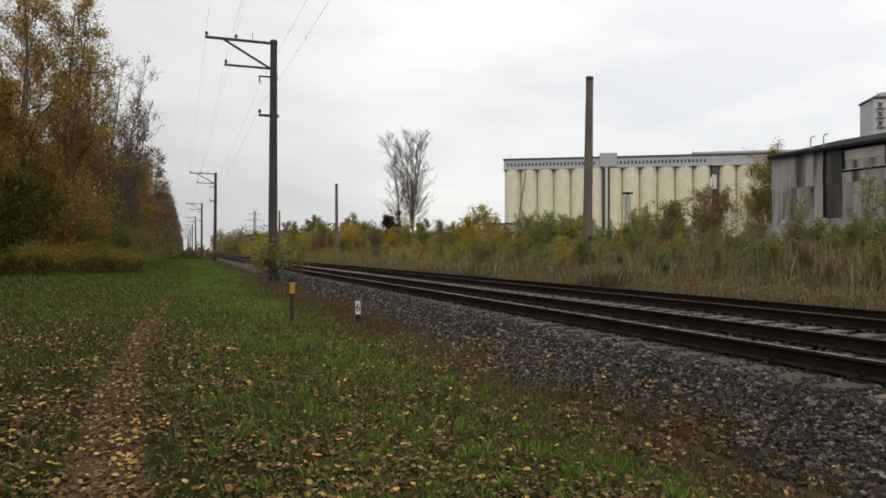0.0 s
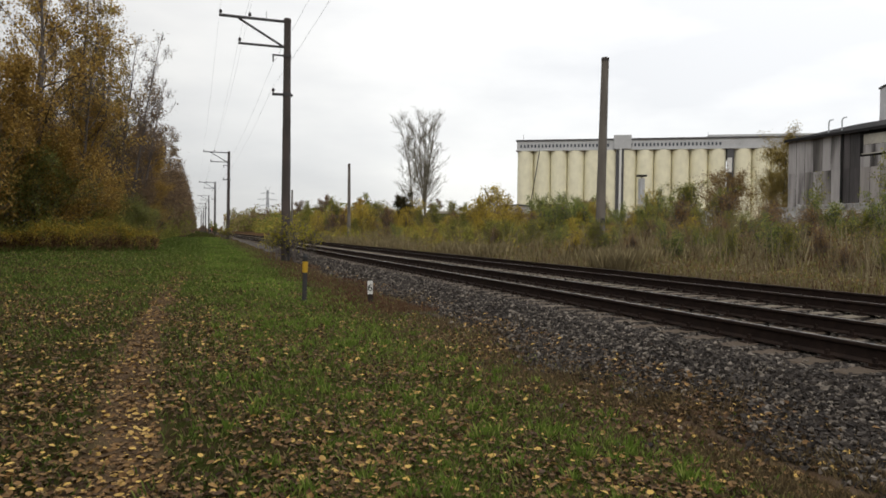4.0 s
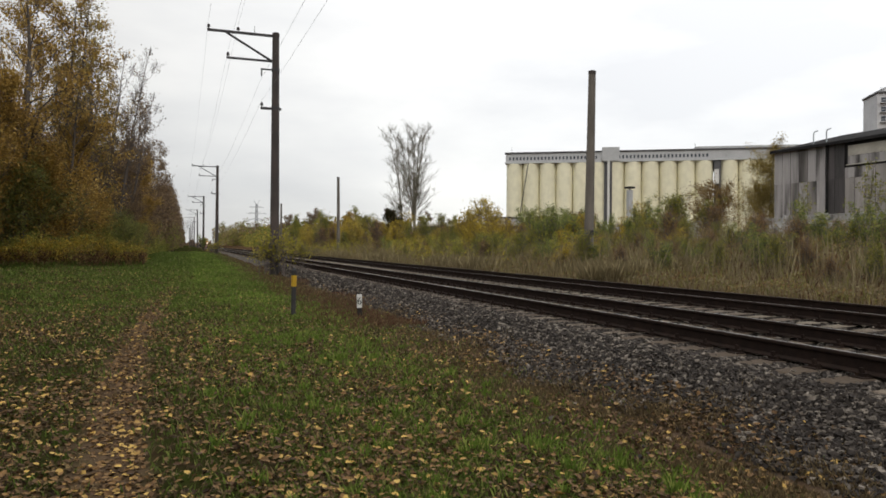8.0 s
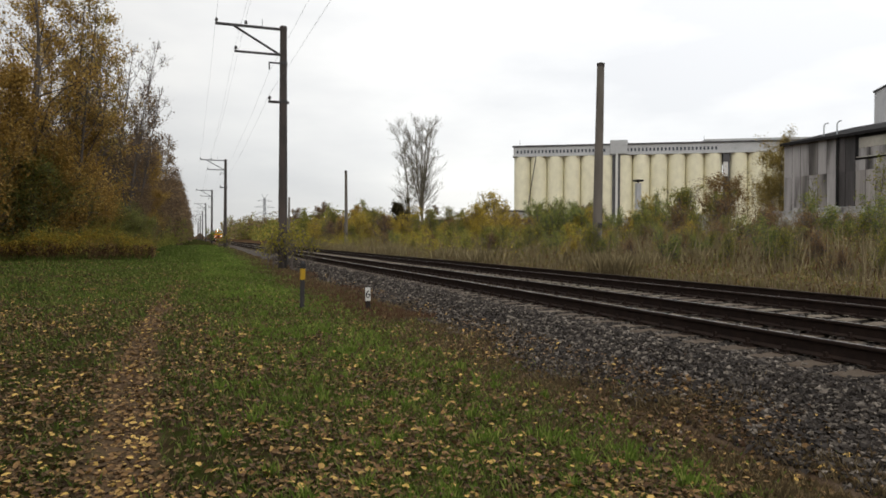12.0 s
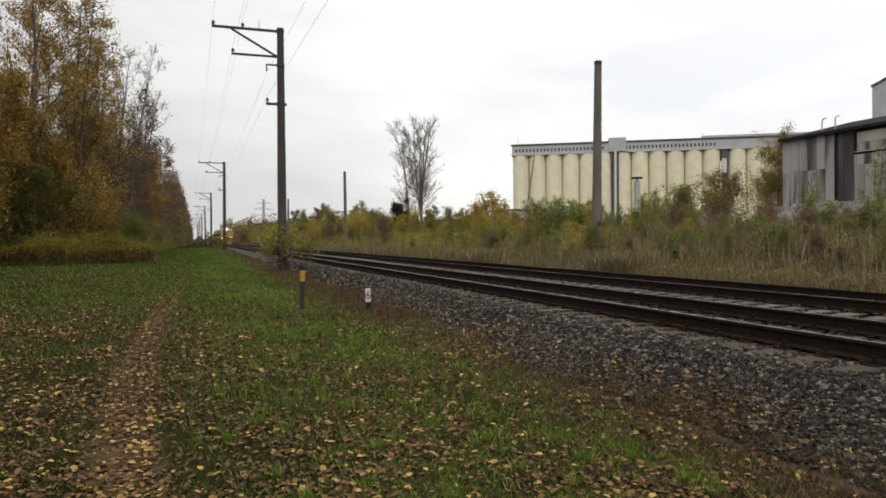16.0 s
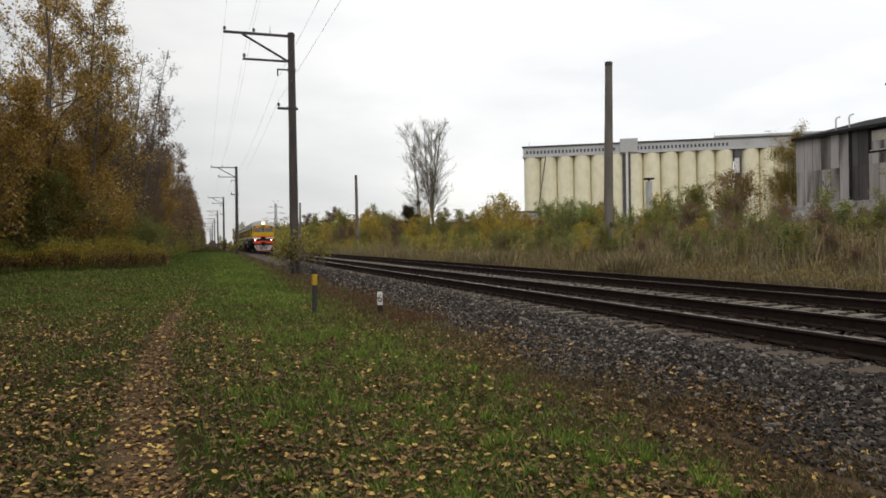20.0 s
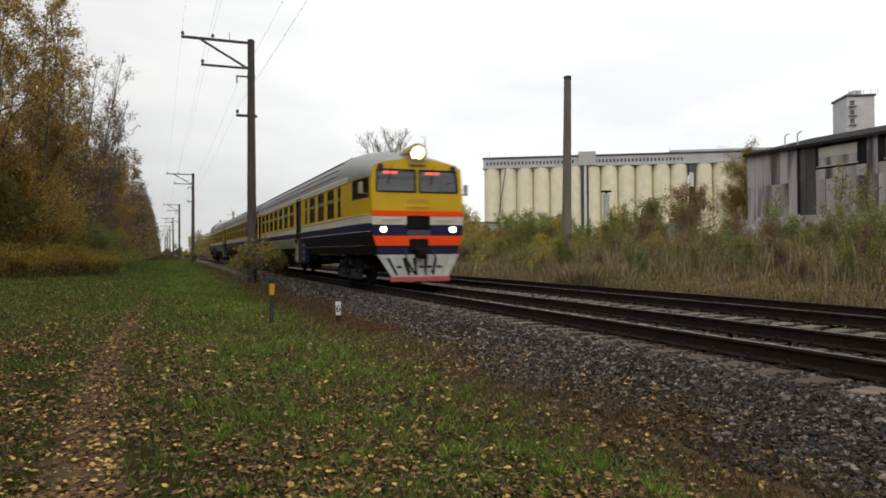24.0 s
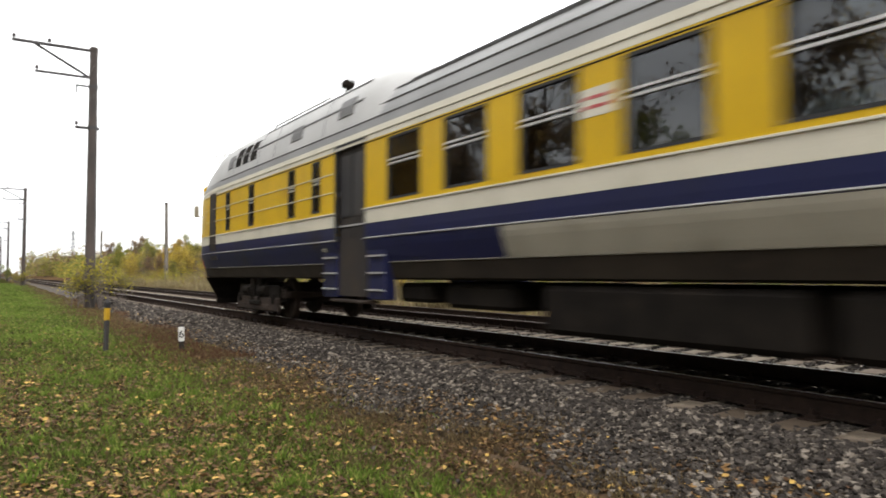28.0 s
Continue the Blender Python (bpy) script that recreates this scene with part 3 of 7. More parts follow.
def quad_on(sh, side, u0, u1, z0, z1, out, thick=0.02):
    """A flat plate on or in the side wall."""
    b = Build()
    o = [sh.skin(side, u, sh.half(z) + out, z) for u, z in ((u0, z0), (u1, z0), (u1, z1), (u0, z1))]
    i_ = [sh.skin(side, u, sh.half(z) + out - thick, z) for u, z in ((u0, z0), (u1, z0), (u1, z1), (u0, z1))]
    return b.add(o + i_, [(0, 1, 2, 3), (7, 6, 5, 4)] + [(k, 4 + k, 4 + (k + 1) % 4, (k + 1) % 4) for k in range(4)])


def bars_on(sh, side, u0, u1, z0, z1, out, w, cross=()):
    """A rectangular frame of bars, with cross bars at the heights given."""
    outer = [(u0, z0), (u1, z0), (u1, z1), (u0, z1)]
    inner = [(u0 + w, z0 + w), (u1 - w, z0 + w), (u1 - w, z1 - w), (u0 + w, z1 - w)]
    b = Build()
    b.v = [sh.skin(side, u, sh.half(z) + o, z) for o in (out, out - 0.035) for ring in (outer, inner) for u, z in ring]
    for k in range(4):
        n = (k + 1) % 4
        b.f += [(k, n, 4 + n, 4 + k), (k, 8 + k, 8 + n, n), (4 + k, 4 + n, 12 + n, 12 + k)]
    for z in cross:
        c = quad_on(sh, side, u0 + w, u1 - w, z - 0.016, z + 0.016, out, 0.035)
        b.add(c.v, c.f)
    return b


def side_window(car, sh, side, u0, u1, z0=2.20, z1=3.19, split=True):
    w = part("window", bars_on(sh, side, u0, u1, z0, z1, 0.004, 0.035), M_RUBBER, car, "dark rubber-framed window")
    pane = part("pane", quad_on(sh, side, u0 + 0.034, u1 - 0.034, z0 + 0.034, z1 - 0.034, -0.03, 0.006), M_PANE, w)
    pane.visible_shadow = False
    if split:
        zt = z0 + 0.60 * (z1 - z0)
        b = Build()
        for z in (zt - 0.03, zt + 0.035):
            c = quad_on(sh, side, u0 + 0.036, u1 - 0.036, z - 0.014, z + 0.014, 0.0, 0.03)
            b.add(c.v, c.f)
        part("transom", b, M_ALU, w, "pale double transom bar")
    return w


def side_door(car, sh, side, u0, u1, z0=0.66, z1=3.30, pockets=M_BLUE, pockets2=None):
    um = (u0 + u1) / 2
    d = part("door", quad_on(sh, side, u0, u1, 1.66, z1, -0.07, 0.03), M_DOOR, car, "grey folding side door with tall panes")
    low = Build()
    x = sh.half(1.66) - 0.07
    low.box(min(side * x, side * (x - 0.03)), max(side * x, side * (x - 0.03)), u0, u1, z0, 1.665)
    part("lower_door_leaf", low, M_DOOR, d)
    jamb = quad_on(sh, side, u0 - 0.05, u0, 1.645, z1 + 0.05, 0.014, 0.035)
    for q in (quad_on(sh, side, u1, u1 + 0.05, 1.645, z1 + 0.05, 0.014, 0.035), quad_on(sh, side, u0, u1, z1, z1 + 0.05, 0.014, 0.035)):
        jamb.add(q.v, q.f)
    part("door_frame", jamb, M_RUBBER, d)
    for a, c in ((u0 + 0.07, um - 0.05), (um + 0.05, u1 - 0.07)):
        part("door_pane", quad_on(sh, side, a, c, 2.05, z1 - 0.16, -0.062, 0.006), M_DUSTPANE, d)
    part("door_seam", quad_on(sh, side, um - 0.018, um + 0.018, 1.66, z1, -0.055, 0.02), M_RUBBER, d)
    part("hand_rail", quad_on(sh, side, u0, u1, 1.88, 1.905, -0.05, 0.02), M_ALU, d)
    # pockets beside the door, with step irons
    for k, (a, c) in enumerate(((max(u0 - 0.66, 0.02), u0 - 0.05), (u1 + 0.05, min(u1 + 0.66, sh.length - 0.02)))):
        m = (pockets, pockets2 or pockets)[k]
        b = Build()
        xo = 1.50
        b.box(min(side * xo, side * 1.30), max(side * xo, side * 1.30), a, c, 0.62, 1.63, 0.02)
        p = part("step_pocket", b, m, car)
        for z in (0.78, 1.06, 1.34):
            part("step_iron", Build().box(min(side * xo, side * (xo + 0.04)), max(side * xo, side * (xo + 0.04)), a + 0.03, c - 0.03, z - 0.014, z + 0.014), M_ALU, p)
    b = Build().box(min(side * 1.30, side * 1.60), max(side * 1.30, side * 1.60), u0 - 0.1, u1 + 0.1, 0.55, 0.60, 0.01)
    part("door_step", b, M_DIRT, car)


def wheelset_mesh():
    b = Build()
    for s in (-1, 1):
        x = s * GAUGE / 2
        b.lathe([(0.10, x - 0.09), (0.12, x - 0.075), (0.36, x - 0.045), (0.40, x - 0.07), (0.475, x - 0.07), (0.478, x + 0.02 * s + 0.0), (0.475, x + 0.065), (0.40, x + 0.065), (0.36, x + 0.02), (0.12, x + 0.07), (0.10, x + 0.09)], axis="x", sides=28)
    b.lathe([(0.085, -1.02), (0.085, 1.02)], axis="x", sides=10)
    return b.mesh("wheelset", M_DIRT, True)


M_POD = material("pod_paint", (0.40, 0.30, 0.09), (0.32, 0.27, 0.15), 2.0, 0.5)
M_HOOD = material("dark_navy_lower_and_hood", (0.008, 0.009, 0.019), (0.007, 0.0075, 0.013), 2.0, 0.7, c3=(0.016, 0.015, 0.018), spec=0.2)
M_REFLECT = material("lamp_reflector", (0.55, 0.45, 0.28), (0.48, 0.40, 0.25), 3.0, 0.35, metal=0.6)
WHEELSETS = []


def make_bogie(car, y, wheel_mesh, motor=False):
    base = 1.25
    b = Build()
    for s in (-1, 1):
        x0, x1 = sorted((s * 0.98, s * 1.12))
        v = [(-1.75, 0.62), (-1.55, 0.75), (-0.6, 0.75), (-0.35, 0.60), (0.35, 0.60), (0.6, 0.75), (1.55, 0.75), (1.75, 0.62), (1.75, 0.50), (0.75, 0.50), (0.45, 0.36), (-0.45, 0.36), (-0.75, 0.50), (-1.75, 0.50)]
        b.add([(x0, a, c) for a, c in v] + [(x1, a, c) for a, c in v], [tuple(range(14)), tuple(reversed(range(14, 28)))] + [(k, (k + 1) % 14, 14 + (k + 1) % 14, 14 + k) for k in range(14)])
    b.box(-1.0, 1.0, -0.35, 0.35, 0.45, 0.85, 0.03)
    for e in (-1.62, 1.62):
        b.box(-1.0, 1.0, e - 0.08, e + 0.08, 0.50, 0.66, 0.02)
    bog = part("bogie", b, M_DIRT, car, "dusty steel bogie frame")
    bog.location = (0, y, 0)
    for ey in (-base, base):
        w = part("wheelset", wheel_mesh, M_DIRT, bog)
        w.location = (0, ey, 0.475)
        WHEELSETS.append((w, ey))
        for s in (-1, 1):
            bx = Build().box(*sorted((s * 0.99, s * 1.22)), ey - 0.17, ey + 0.17, 0.33, 0.66, 0.05)
            bx.lathe([(0.12, s * 1.22), (0.12, s * 1.27), (0.07, s * 1.29)], at=(0, ey, 0.475), axis="x", sides=12)
            part("axle_box", bx, M_BLACK, bog)
            for d in (-0.34, 0.34):
                sp = Build()
                turns = 5
                sp.tube([(s * 1.06 + 0.075 * math.cos(a), ey + d + 0.075 * math.sin(a), 0.40 + 0.36 * a / (2 * math.pi * turns)) for a in np.linspace(0, 2 * math.pi * turns, 46)], 0.018, 5)
                part("coil_spring", sp, M_BLACK, bog)
    for s in (-1, 1):
        apron = Build().box(*sorted((s * 1.13, s * 1.20)), -1.50, 1.50, 0.42, 0.80, 0.03)
        part("side_apron", apron, M_BLACK, bog, "sooty plate along the bogie side")
        part("brake_beam", Build().box(*sorted((s * 1.15, s * 1.25)), -1.55, 1.55, 0.17, 0.50, 0.03), M_DIRT, bog, "dusty brown brake beam low over the rail")
        for e in (-0.62, 0.62):
            part("brake_cylinder", Build().tube([(s * 1.24, e - 0.22, 0.66), (s * 1.24, e + 0.22, 0.66)], 0.11, 10), M_BLACK, bog)
        c = Build()
        c.tube([(s * 1.20, -0.25, 0.42), (s * 1.20, -0.25, 0.98)], 0.10, 10)
        c.tube([(s * 1.20, 0.25, 0.42), (s * 1.20, 0.25, 0.98)], 0.10, 10)
        c.box(*sorted((s * 1.08, s * 1.30)), -0.42, 0.42, 0.30, 0.42, 0.03)
        part("centre_suspension", c, M_BLACK, bog)
        if motor:
            part("brake_gear", Build().box(*sorted((s * 1.14, s * 1.26)), -1.0, 1.0, 0.22, 0.34, 0.02), M_DIRT, bog)
        part("sand_pipe", Build().tube([(s * 1.05, 1.85, 0.95), (s * 1.0, 1.85, 0.4), (s * 0.88, 1.76, 0.12)], 0.02, 6), M_BLACK, bog)
    return bog


def make_car(name, label, length, cabs, windows, narrow, doors, khaki, boxes, plate, ribs=(), vents=(), blackened=False):
    car = thing(name, label, "railcar", "train")
    sh = Shell(length, cabs, *((0.56, 4.0) if "front" in cabs else (0.35, 2.2)))
    skip = [(a, c) for a, c in doors]
    ends = [0.0] + [e for q in sorted(doors) for e in q] + [length]
    bays = [(ends[i], ends[i + 1]) for i in range(0, len(ends), 2)]
    for side in (-1, 1):
        holes = [(a, c, 2.20, 3.19) for a, c in list(windows) + list(narrow)]
        cabw = []
        if "front" in cabs and "back" not in cabs:
            cabw = [(0.16, 1.75, 2.62, 3.23)] if not vents else []
        for u0, u1 in bays:
            part("lower_side", sh.strip(side, 1.64, 1.88, u0=u0, u1=u1), M_BLUE, car, "navy lower side")
            # the leading car takes a darker navy below the rib, and a black skirt
            part("tumblehome", sh.strip(side, 1.23, 1.64, u0=u0, u1=u1), M_HOOD if blackened else M_BLUE, car, "dark navy lower side" if blackened else "navy lower side")
            part("sill_skirt", sh.strip(side, 0.98, 1.23, u0=u0, u1=u1), M_BLACK if blackened else M_SKIRT, car, "grimy dark skirt")
            part("cream_belt", sh.strip(side, 1.88, 2.12, u0=u0, u1=u1, out=0.002), M_CREAM, car, "cream waist band")
            part("window_band", sh.strip(side, 2.12, 3.25, [q for q in holes + cabw if u0 <= q[0] and q[1] <= u1], u0=u0, u1=u1), M_YELLOW, car, "yellow window band")
        part("cream_cornice", sh.strip(side, 3.25, 3.45, u0=2.3 if "front" in cabs else 0.0, out=0.002), M_CREAM, car, "cream band above the windows")
        if "front" in cabs:
            part("cab_roof_side", sh.strip(side, 3.25, 3.45, u0=0.0, u1=2.3), M_ROOF, car)
        for z, m, t, h in ((2.125, M_CREAM, 0.025, 0.035), (1.64, M_ALU, 0.018, 0.026), (1.235, M_KHAKI, 0.014, 0.014), (3.35, M_CREAM, 0.02, 0.03)):
            part("side_rib", sh.rib(side, z, 0.02 if not cabs else 0.15, length - (0.02 if not cabs else 0.15), t, h, skip if z < 3.2 else ()), m, car)
        part("window_rail", sh.rib(side, 3.22, 0.15, length - 0.15, 0.012, 0.02, skip), M_DOOR, car)
        for a, c in windows:
            side_window(car, sh, side, a, c)
        for a, c in narrow:
            side_window(car, sh, side, a, c)
        for a, c, z0, z1 in cabw:
            w = part("cab_window", bars_on(sh, side, a, c, z0, z1, 0.006, 0.05), M_RUBBER, car, "dark cab side window")
            part("pane", quad_on(sh, side, a + 0.05, c - 0.05, z0 + 0.05, z1 - 0.05, -0.03, 0.006), M_PANE, w)
        for k, (a, c) in enumerate(doors):
            near_end = k == len(doors) - 1
            side_door(car, sh, side, a, c, pockets=M_BLUE, pockets2=M_BLUE if not khaki else (M_KHAKI if any(abs(q - a) < 1.2 or abs(p - c) < 1.2 for p, q in khaki) else M_BLUE))
        for a, c in khaki:
            b = sh.strip(side, 1.24, 1.62, u0=a, u1=c, out=0.012)
            part("lower_panel", b, M_KHAKI, car, "khaki-grey lower side panel")
        for u0, u1, z in ribs:
            part("stiffening_rib", sh.rib(side, z, u0, u1, 0.014, 0.022), M_CREAM if z > 2.2 else M_ALU, car)
        part("data_plate", quad_on(sh, side, plate, plate + 0.52, 2.66, 2.96, 0.006, 0.004), M_CREAM, car, "white data plate between two windows")
        for z in (2.76, 2.86):
            part("data_line", quad_on(sh, side, plate + 0.06, plate + 0.44, z - 0.018, z + 0.018, 0.009, 0.004), M_PINK, car)
        part("stencilled_mark", quad_on(sh, side, length * 0.62, length * 0.62 + 0.15, 1.45, 1.52, 0.004, 0.004), M_KHAKI, car)
    # roof skin and its ribs
    us = sorted({0.0, length} | {e for e in (0.12, 0.3, 0.6, 1.0, 1.5, 2.0, 2.6, 3.3, 4.0) if "front" in cabs} | {length - e for e in (0.12, 0.3, 0.6, 1.0, 1.5, 2.0, 2.6) if "back" in cabs})
    prof = [(w, z) for w, z in ROOF] + [(-w, z) for w, z in reversed(ROOF[:-1])]
    b = Build()
    k = len(prof)
    b.add([sh.skin(1, u, w, z) for u in us for w, z in prof], [(i * k + j, i * k + j + 1, (i + 1) * k + j + 1, (i + 1) * k + j) for i in range(len(us) - 1) for j in range(k - 1)])
    roof = part("roof", b, M_ROOF, car, "weathered grey roof", smooth=True)
    for side in (-1, 1):
        for w, z in ((1.505, 3.60), (1.422, 3.82), (1.228, 4.07), (0.95, 4.25)):
            a, c = (4.0 if "front" in cabs else 0.05), length - (2.4 if "back" in cabs else 0.05)
            bb = Build()
            d = Vector((w, z - 2.6)).normalized() * 0.02
            bb.add([(side * w, y, z - 0.014) for y in (a, c)] + [(side * (w + d.x), y, z + d.y) for y in (a, c)] + [(side * (w - 0.02), y, z + 0.024) for y in (a, c)], [(0, 1, 3, 2), (2, 3, 5, 4), (0, 2, 4), (1, 5, 3)])
            part("roof_rib", bb, M_ROOFRIB, roof)
    # underframe, inner floor and bulkheads
    lo, hi = (0.5 if "front" in cabs else 0.1), length - (0.5 if "back" in cabs else 0.1)
    part("underframe", Build().box(-1.32, 1.32, lo, hi, 0.95, 1.06, 0.02), M_BLACK, car)
    part("floor", Build().box(-1.33, 1.33, lo, hi, 1.10, 1.24), M_INSIDE, car)
    part("inner_ceiling", Build().box(-1.44, 1.44, lo + 0.4, hi - 0.4, 3.36, 3.42), M_INSIDE, car)
    for e in ([0.0] if "front" not in cabs else []) + ([length] if "back" not in cabs else []):
        s = 1 if e == 0 else -1
        ring = [(w, z) for w, z in SIDE] + [(w, z) for w, z in ROOF[1:]]
        ring = ring + [(-w, z) for w, z in reversed(ring[:-1])]
        n_ = len(ring)
        part("end_wall", Build().add([(w, e + s * 0.01, z) for w, z in ring] + [(w, e + s * 0.07, z) for w, z in ring], [tuple(range(n_)), tuple(reversed(range(n_, 2 * n_)))] + [(j, (j + 1) % n_, n_ + (j + 1) % n_, n_ + j) for j in range(n_)]), M_BLACK, car)
        g = Build()
        for i in range(4):
            y = e - s * (0.02 + 0.045 * i)
            g.box(-0.98 + 0.02 * (i % 2), 0.98 - 0.02 * (i % 2), min(y, y - s * 0.035), max(y, y - s * 0.035), 1.0, 3.62 - 0.02 * (i % 2), 0.01)
        part("gangway_bellows", g, M_RUBBER, car, "black rubber gangway bellows")
        hood = [(w * 0.965, z) for w, z in ring]
        part("end_hood", Build().add([(w, e - s * 0.20, z - 0.05) for w, z in hood] + [(w, e + s * 0.005, z - 0.05) for w, z in hood], [tuple(range(n_)), tuple(reversed(range(n_, 2 * n_)))] + [(j, (j + 1) % n_, n_ + (j + 1) % n_, n_ + j) for j in range(n_)]), M_HOOD, car, "dark navy hood over the gangway")
        part("coupler", Build().box(-0.16, 0.16, *sorted((e - s * 0.42, e + s * 0.5)), 0.92, 1.20, 0.04), M_BLACK, car)
        part("foot_board", Build().box(-1.2, 1.2, *sorted((e - s * 0.05, e + s * 0.25)), 0.50, 0.56, 0.01), M_DIRT, car)
    for u0, u1, z0, w in boxes:
        part("underfloor_box", Build().box(-w, w, u0, u1, z0, 0.90, 0.06), M_BLACK, car)
    for u0, u1, w in vents:
        for side in (-1, 1):
            c = Build()
            c.add([sh.skin(side, u, ww, zz) for u, ww, zz in ((u0, 1.40, 3.74), (u1, 1.40, 3.74), (u1, 1.20, 3.95), (u0, 1.20, 3.95))] + [sh.skin(side, u, ww - 0.06, zz - 0.06) for u, ww, zz in ((u0, 1.40, 3.74), (u1, 1.40, 3.74), (u1, 1.20, 3.95), (u0, 1.20, 3.95))],
                  [(0, 1, 2, 3)] + [(j, 4 + j, 4 + (j + 1) % 4, (j + 1) % 4) for j in range(4)])
            for vtx in range(4):
                x, y, z = c.v[vtx]
                c.v[vtx] = (x + side * 0.035, y, z + 0.035)
            part("roof_grille", c, M_ROOFRIB, roof)
    return car, sh


def make_cab(car, sh, at_back, lit):
    """The flat cab front with its screens, bands, lamps, rail guard and coupler; built at u = 0, turned for the back."""
    hub = part("cab_front", Build().box(-0.5, 0.5, 0.02, 0.03, 1.3, 1.6), M_YELLOW, car, "flat yellow cab front with red bands")
    hub.location = (0, sh.length if at_back else 0, 0)
    if at_back:
        hub.rotation_euler = (0, 0, math.pi)
    f = Shell(sh.length, ("front",), sh.drop, sh.ramp)
    low = 0.10 if lit else 0.0
    yo = lambda z: f.skin(1, 0, 1.0, z)[1]
    hw = lambda z: f.skin(1, 0, f.half(z), z)[0]

    def band(z0, z1, mat, name, out=0.0, x0=None, x1=None, label=""):
        a0, a1 = (-hw(z0), hw(z0)) if x0 is None else (x0, x1)
        b0, b1 = (-hw(z1), hw(z1)) if x0 is None else (x0, x1)
        v = [(a0, yo(z0) - out, z0), (a1, yo(z0) - out, z0), (b1, yo(z1) - out, z1), (b0, yo(z1) - out, z1)]
        w = [(p[0], p[1] + 0.05 + out, p[2]) for p in v]
        return part(name, Build().add(v + w, [(0, 1, 2, 3), (7, 6, 5, 4)] + [(k, 4 + k, 4 + (k + 1) % 4, (k + 1) % 4) for k in range(4)]), mat, hub, label)

    band(0.98, 1.22, M_BLUE, "navy_band")
    band(1.22, 1.51, M_RED, "red_band", 0.03, label="broad orange-red lower band")
    band(1.51, 1.83, M_BLUE, "navy_band")
    band(1.83, 2.08, M_CREAM, "cream_band")
    band(2.08, 2.24, M_RED, "red_band", 0.012, label="narrow orange-red band")
    # yellow face with two screen openings under an arched brow
    zb, z0, z1 = 2.24, 2.80, 3.44
    top = [f.skin(1, 0, w, z) for w, z in SIDE[-2:] + ROOF[1:]]
    arc = top + [(-p[0], p[1], p[2]) for p in reversed(top[:-1])]
    b = Build()
    xs = [-1.26, -0.06, 0.06, 1.26]

    def cell(pts):
        b.add([(x, yo(z) if z < 3.25 else yo(3.25) + (z - 3.25) * 0.085, z) for x, z in pts], [tuple(range(len(pts)))])

    cell([(-hw(zb), zb), (hw(zb), zb), (hw(z0), z0), (-hw(z0), z0)])
    cell([(-hw(z0), z0), (xs[0] - 0.02, z0), (xs[0] + 0.03, z1), (-hw(3.2) + 0.02, z1)])
    cell([(xs[1], z0), (xs[2], z0), (xs[2], z1), (xs[1], z1)])
    cell([(xs[3] + 0.02, z0), (hw(z0), z0), (hw(3.2) - 0.02, z1), (xs[3] - 0.03, z1)])
    cell([(-hw(3.2) + 0.02, z1), (hw(3.2) - 0.02, z1)] + [(p[0], p[2]) for p in arc if p[2] > z1 - 0.02])
    part("front_face", b, M_YELLOW, hub)
    for s in (-1, 1):
        a, c = (xs[0], xs[1]) if s < 0 else (xs[2], xs[3])
        ring = [(a, z0), (c, z0), (c - (0.03 if s > 0 else 0), z1), (a + (0.03 if s < 0 else 0), z1)]
        yz = lambda z: yo(min(z, 3.25)) + max(0, z - 3.25) * 0.085
        pane = part("windscreen", Build().add([(x, yz(z) + 0.03, z) for x, z in ring], [(0, 1, 2, 3)]), M_SCREEN, hub, "greenish windscreen pane")
        pane.visible_shadow = False
        fr = Build()
        for k in range(4):
            (xa, za), (xb, zb_) = ring[k], ring[(k + 1) % 4]
            fr.tube([(xa, yz(za) - 0.005, za), (xb, yz(zb_) - 0.005, zb_)], 0.028, 6)
        part("screen_seal", fr, M_RUBBER, hub)
        wx = (a + c) / 2 - 0.15
        part("wiper", Build().tube([(wx, yz(3.5) - 0.06, 3.56), (wx - 0.02, yz(3.3) - 0.05, 3.36), (wx - 0.10, yz(3.1) - 0.03, 3.02)], 0.016, 5), M_RUBBER, hub)
        part("cab_lamp_strip", Build().box(wx - 0.22, wx + 0.22, yz(3.38) + 0.07, yz(3.38) + 0.12, 3.33, 3.41, 0.01), M_REDGLOW if lit else M_INSIDE, hub, "glowing red strip behind the screen")
        part("horn_port", Build().lathe([(0.085, -0.03), (0.085, 0.02), (0.055, 0.02)], at=(s * 1.13, yz(3.52), 3.50 + 0.02), axis="y", sides=14), M_RUBBER, hub)
        lx = s * 1.075
        part("lamp_rim", Build().lathe([(0.13, 0.0), (0.14, -0.03), (0.12, -0.035), (0.10, -0.004)], at=(lx, 0.0, 1.69), axis="y", sides=18), M_BLUE, hub)
        part("marker_lamp", Build().lathe([(0.088, -0.005), (0.088, -0.035), (0.05, -0.045)], at=(lx, 0.0, 1.69), axis="y", sides=18), M_LAMPLOW if lit else M_ALU, hub, "round white marker lamp" if not lit else "lit round white marker lamp")
        part("grab_rail", Build().tube([(s * 0.55, 0.0, 1.98), (s * 0.55, -0.06, 1.98), (s * 1.12, -0.06, 1.98), (s * 1.12, 0.0, 1.98)], 0.014, 6), M_ALU, hub)
        part("mirror", Build().box(*sorted((s * 1.59, s * 1.72)), 0.30, 0.36, 2.74, 3.08, 0.02).tube([(s * 1.40, 0.45, 2.72), (s * 1.62, 0.35, 2.78)], 0.015, 6), M_KHAKI, hub, "grey rear-view mirror on an arm")
    part("logo_bars", Build().box(-0.34, 0.34, yo(2.52) - 0.006, yo(2.52) + 0.01, 2.46, 2.58), material("faded_front_mark", (0.50, 0.30, 0.012), (0.44, 0.26, 0.012), 6.0, 0.5), hub, "faded mark on the yellow front")
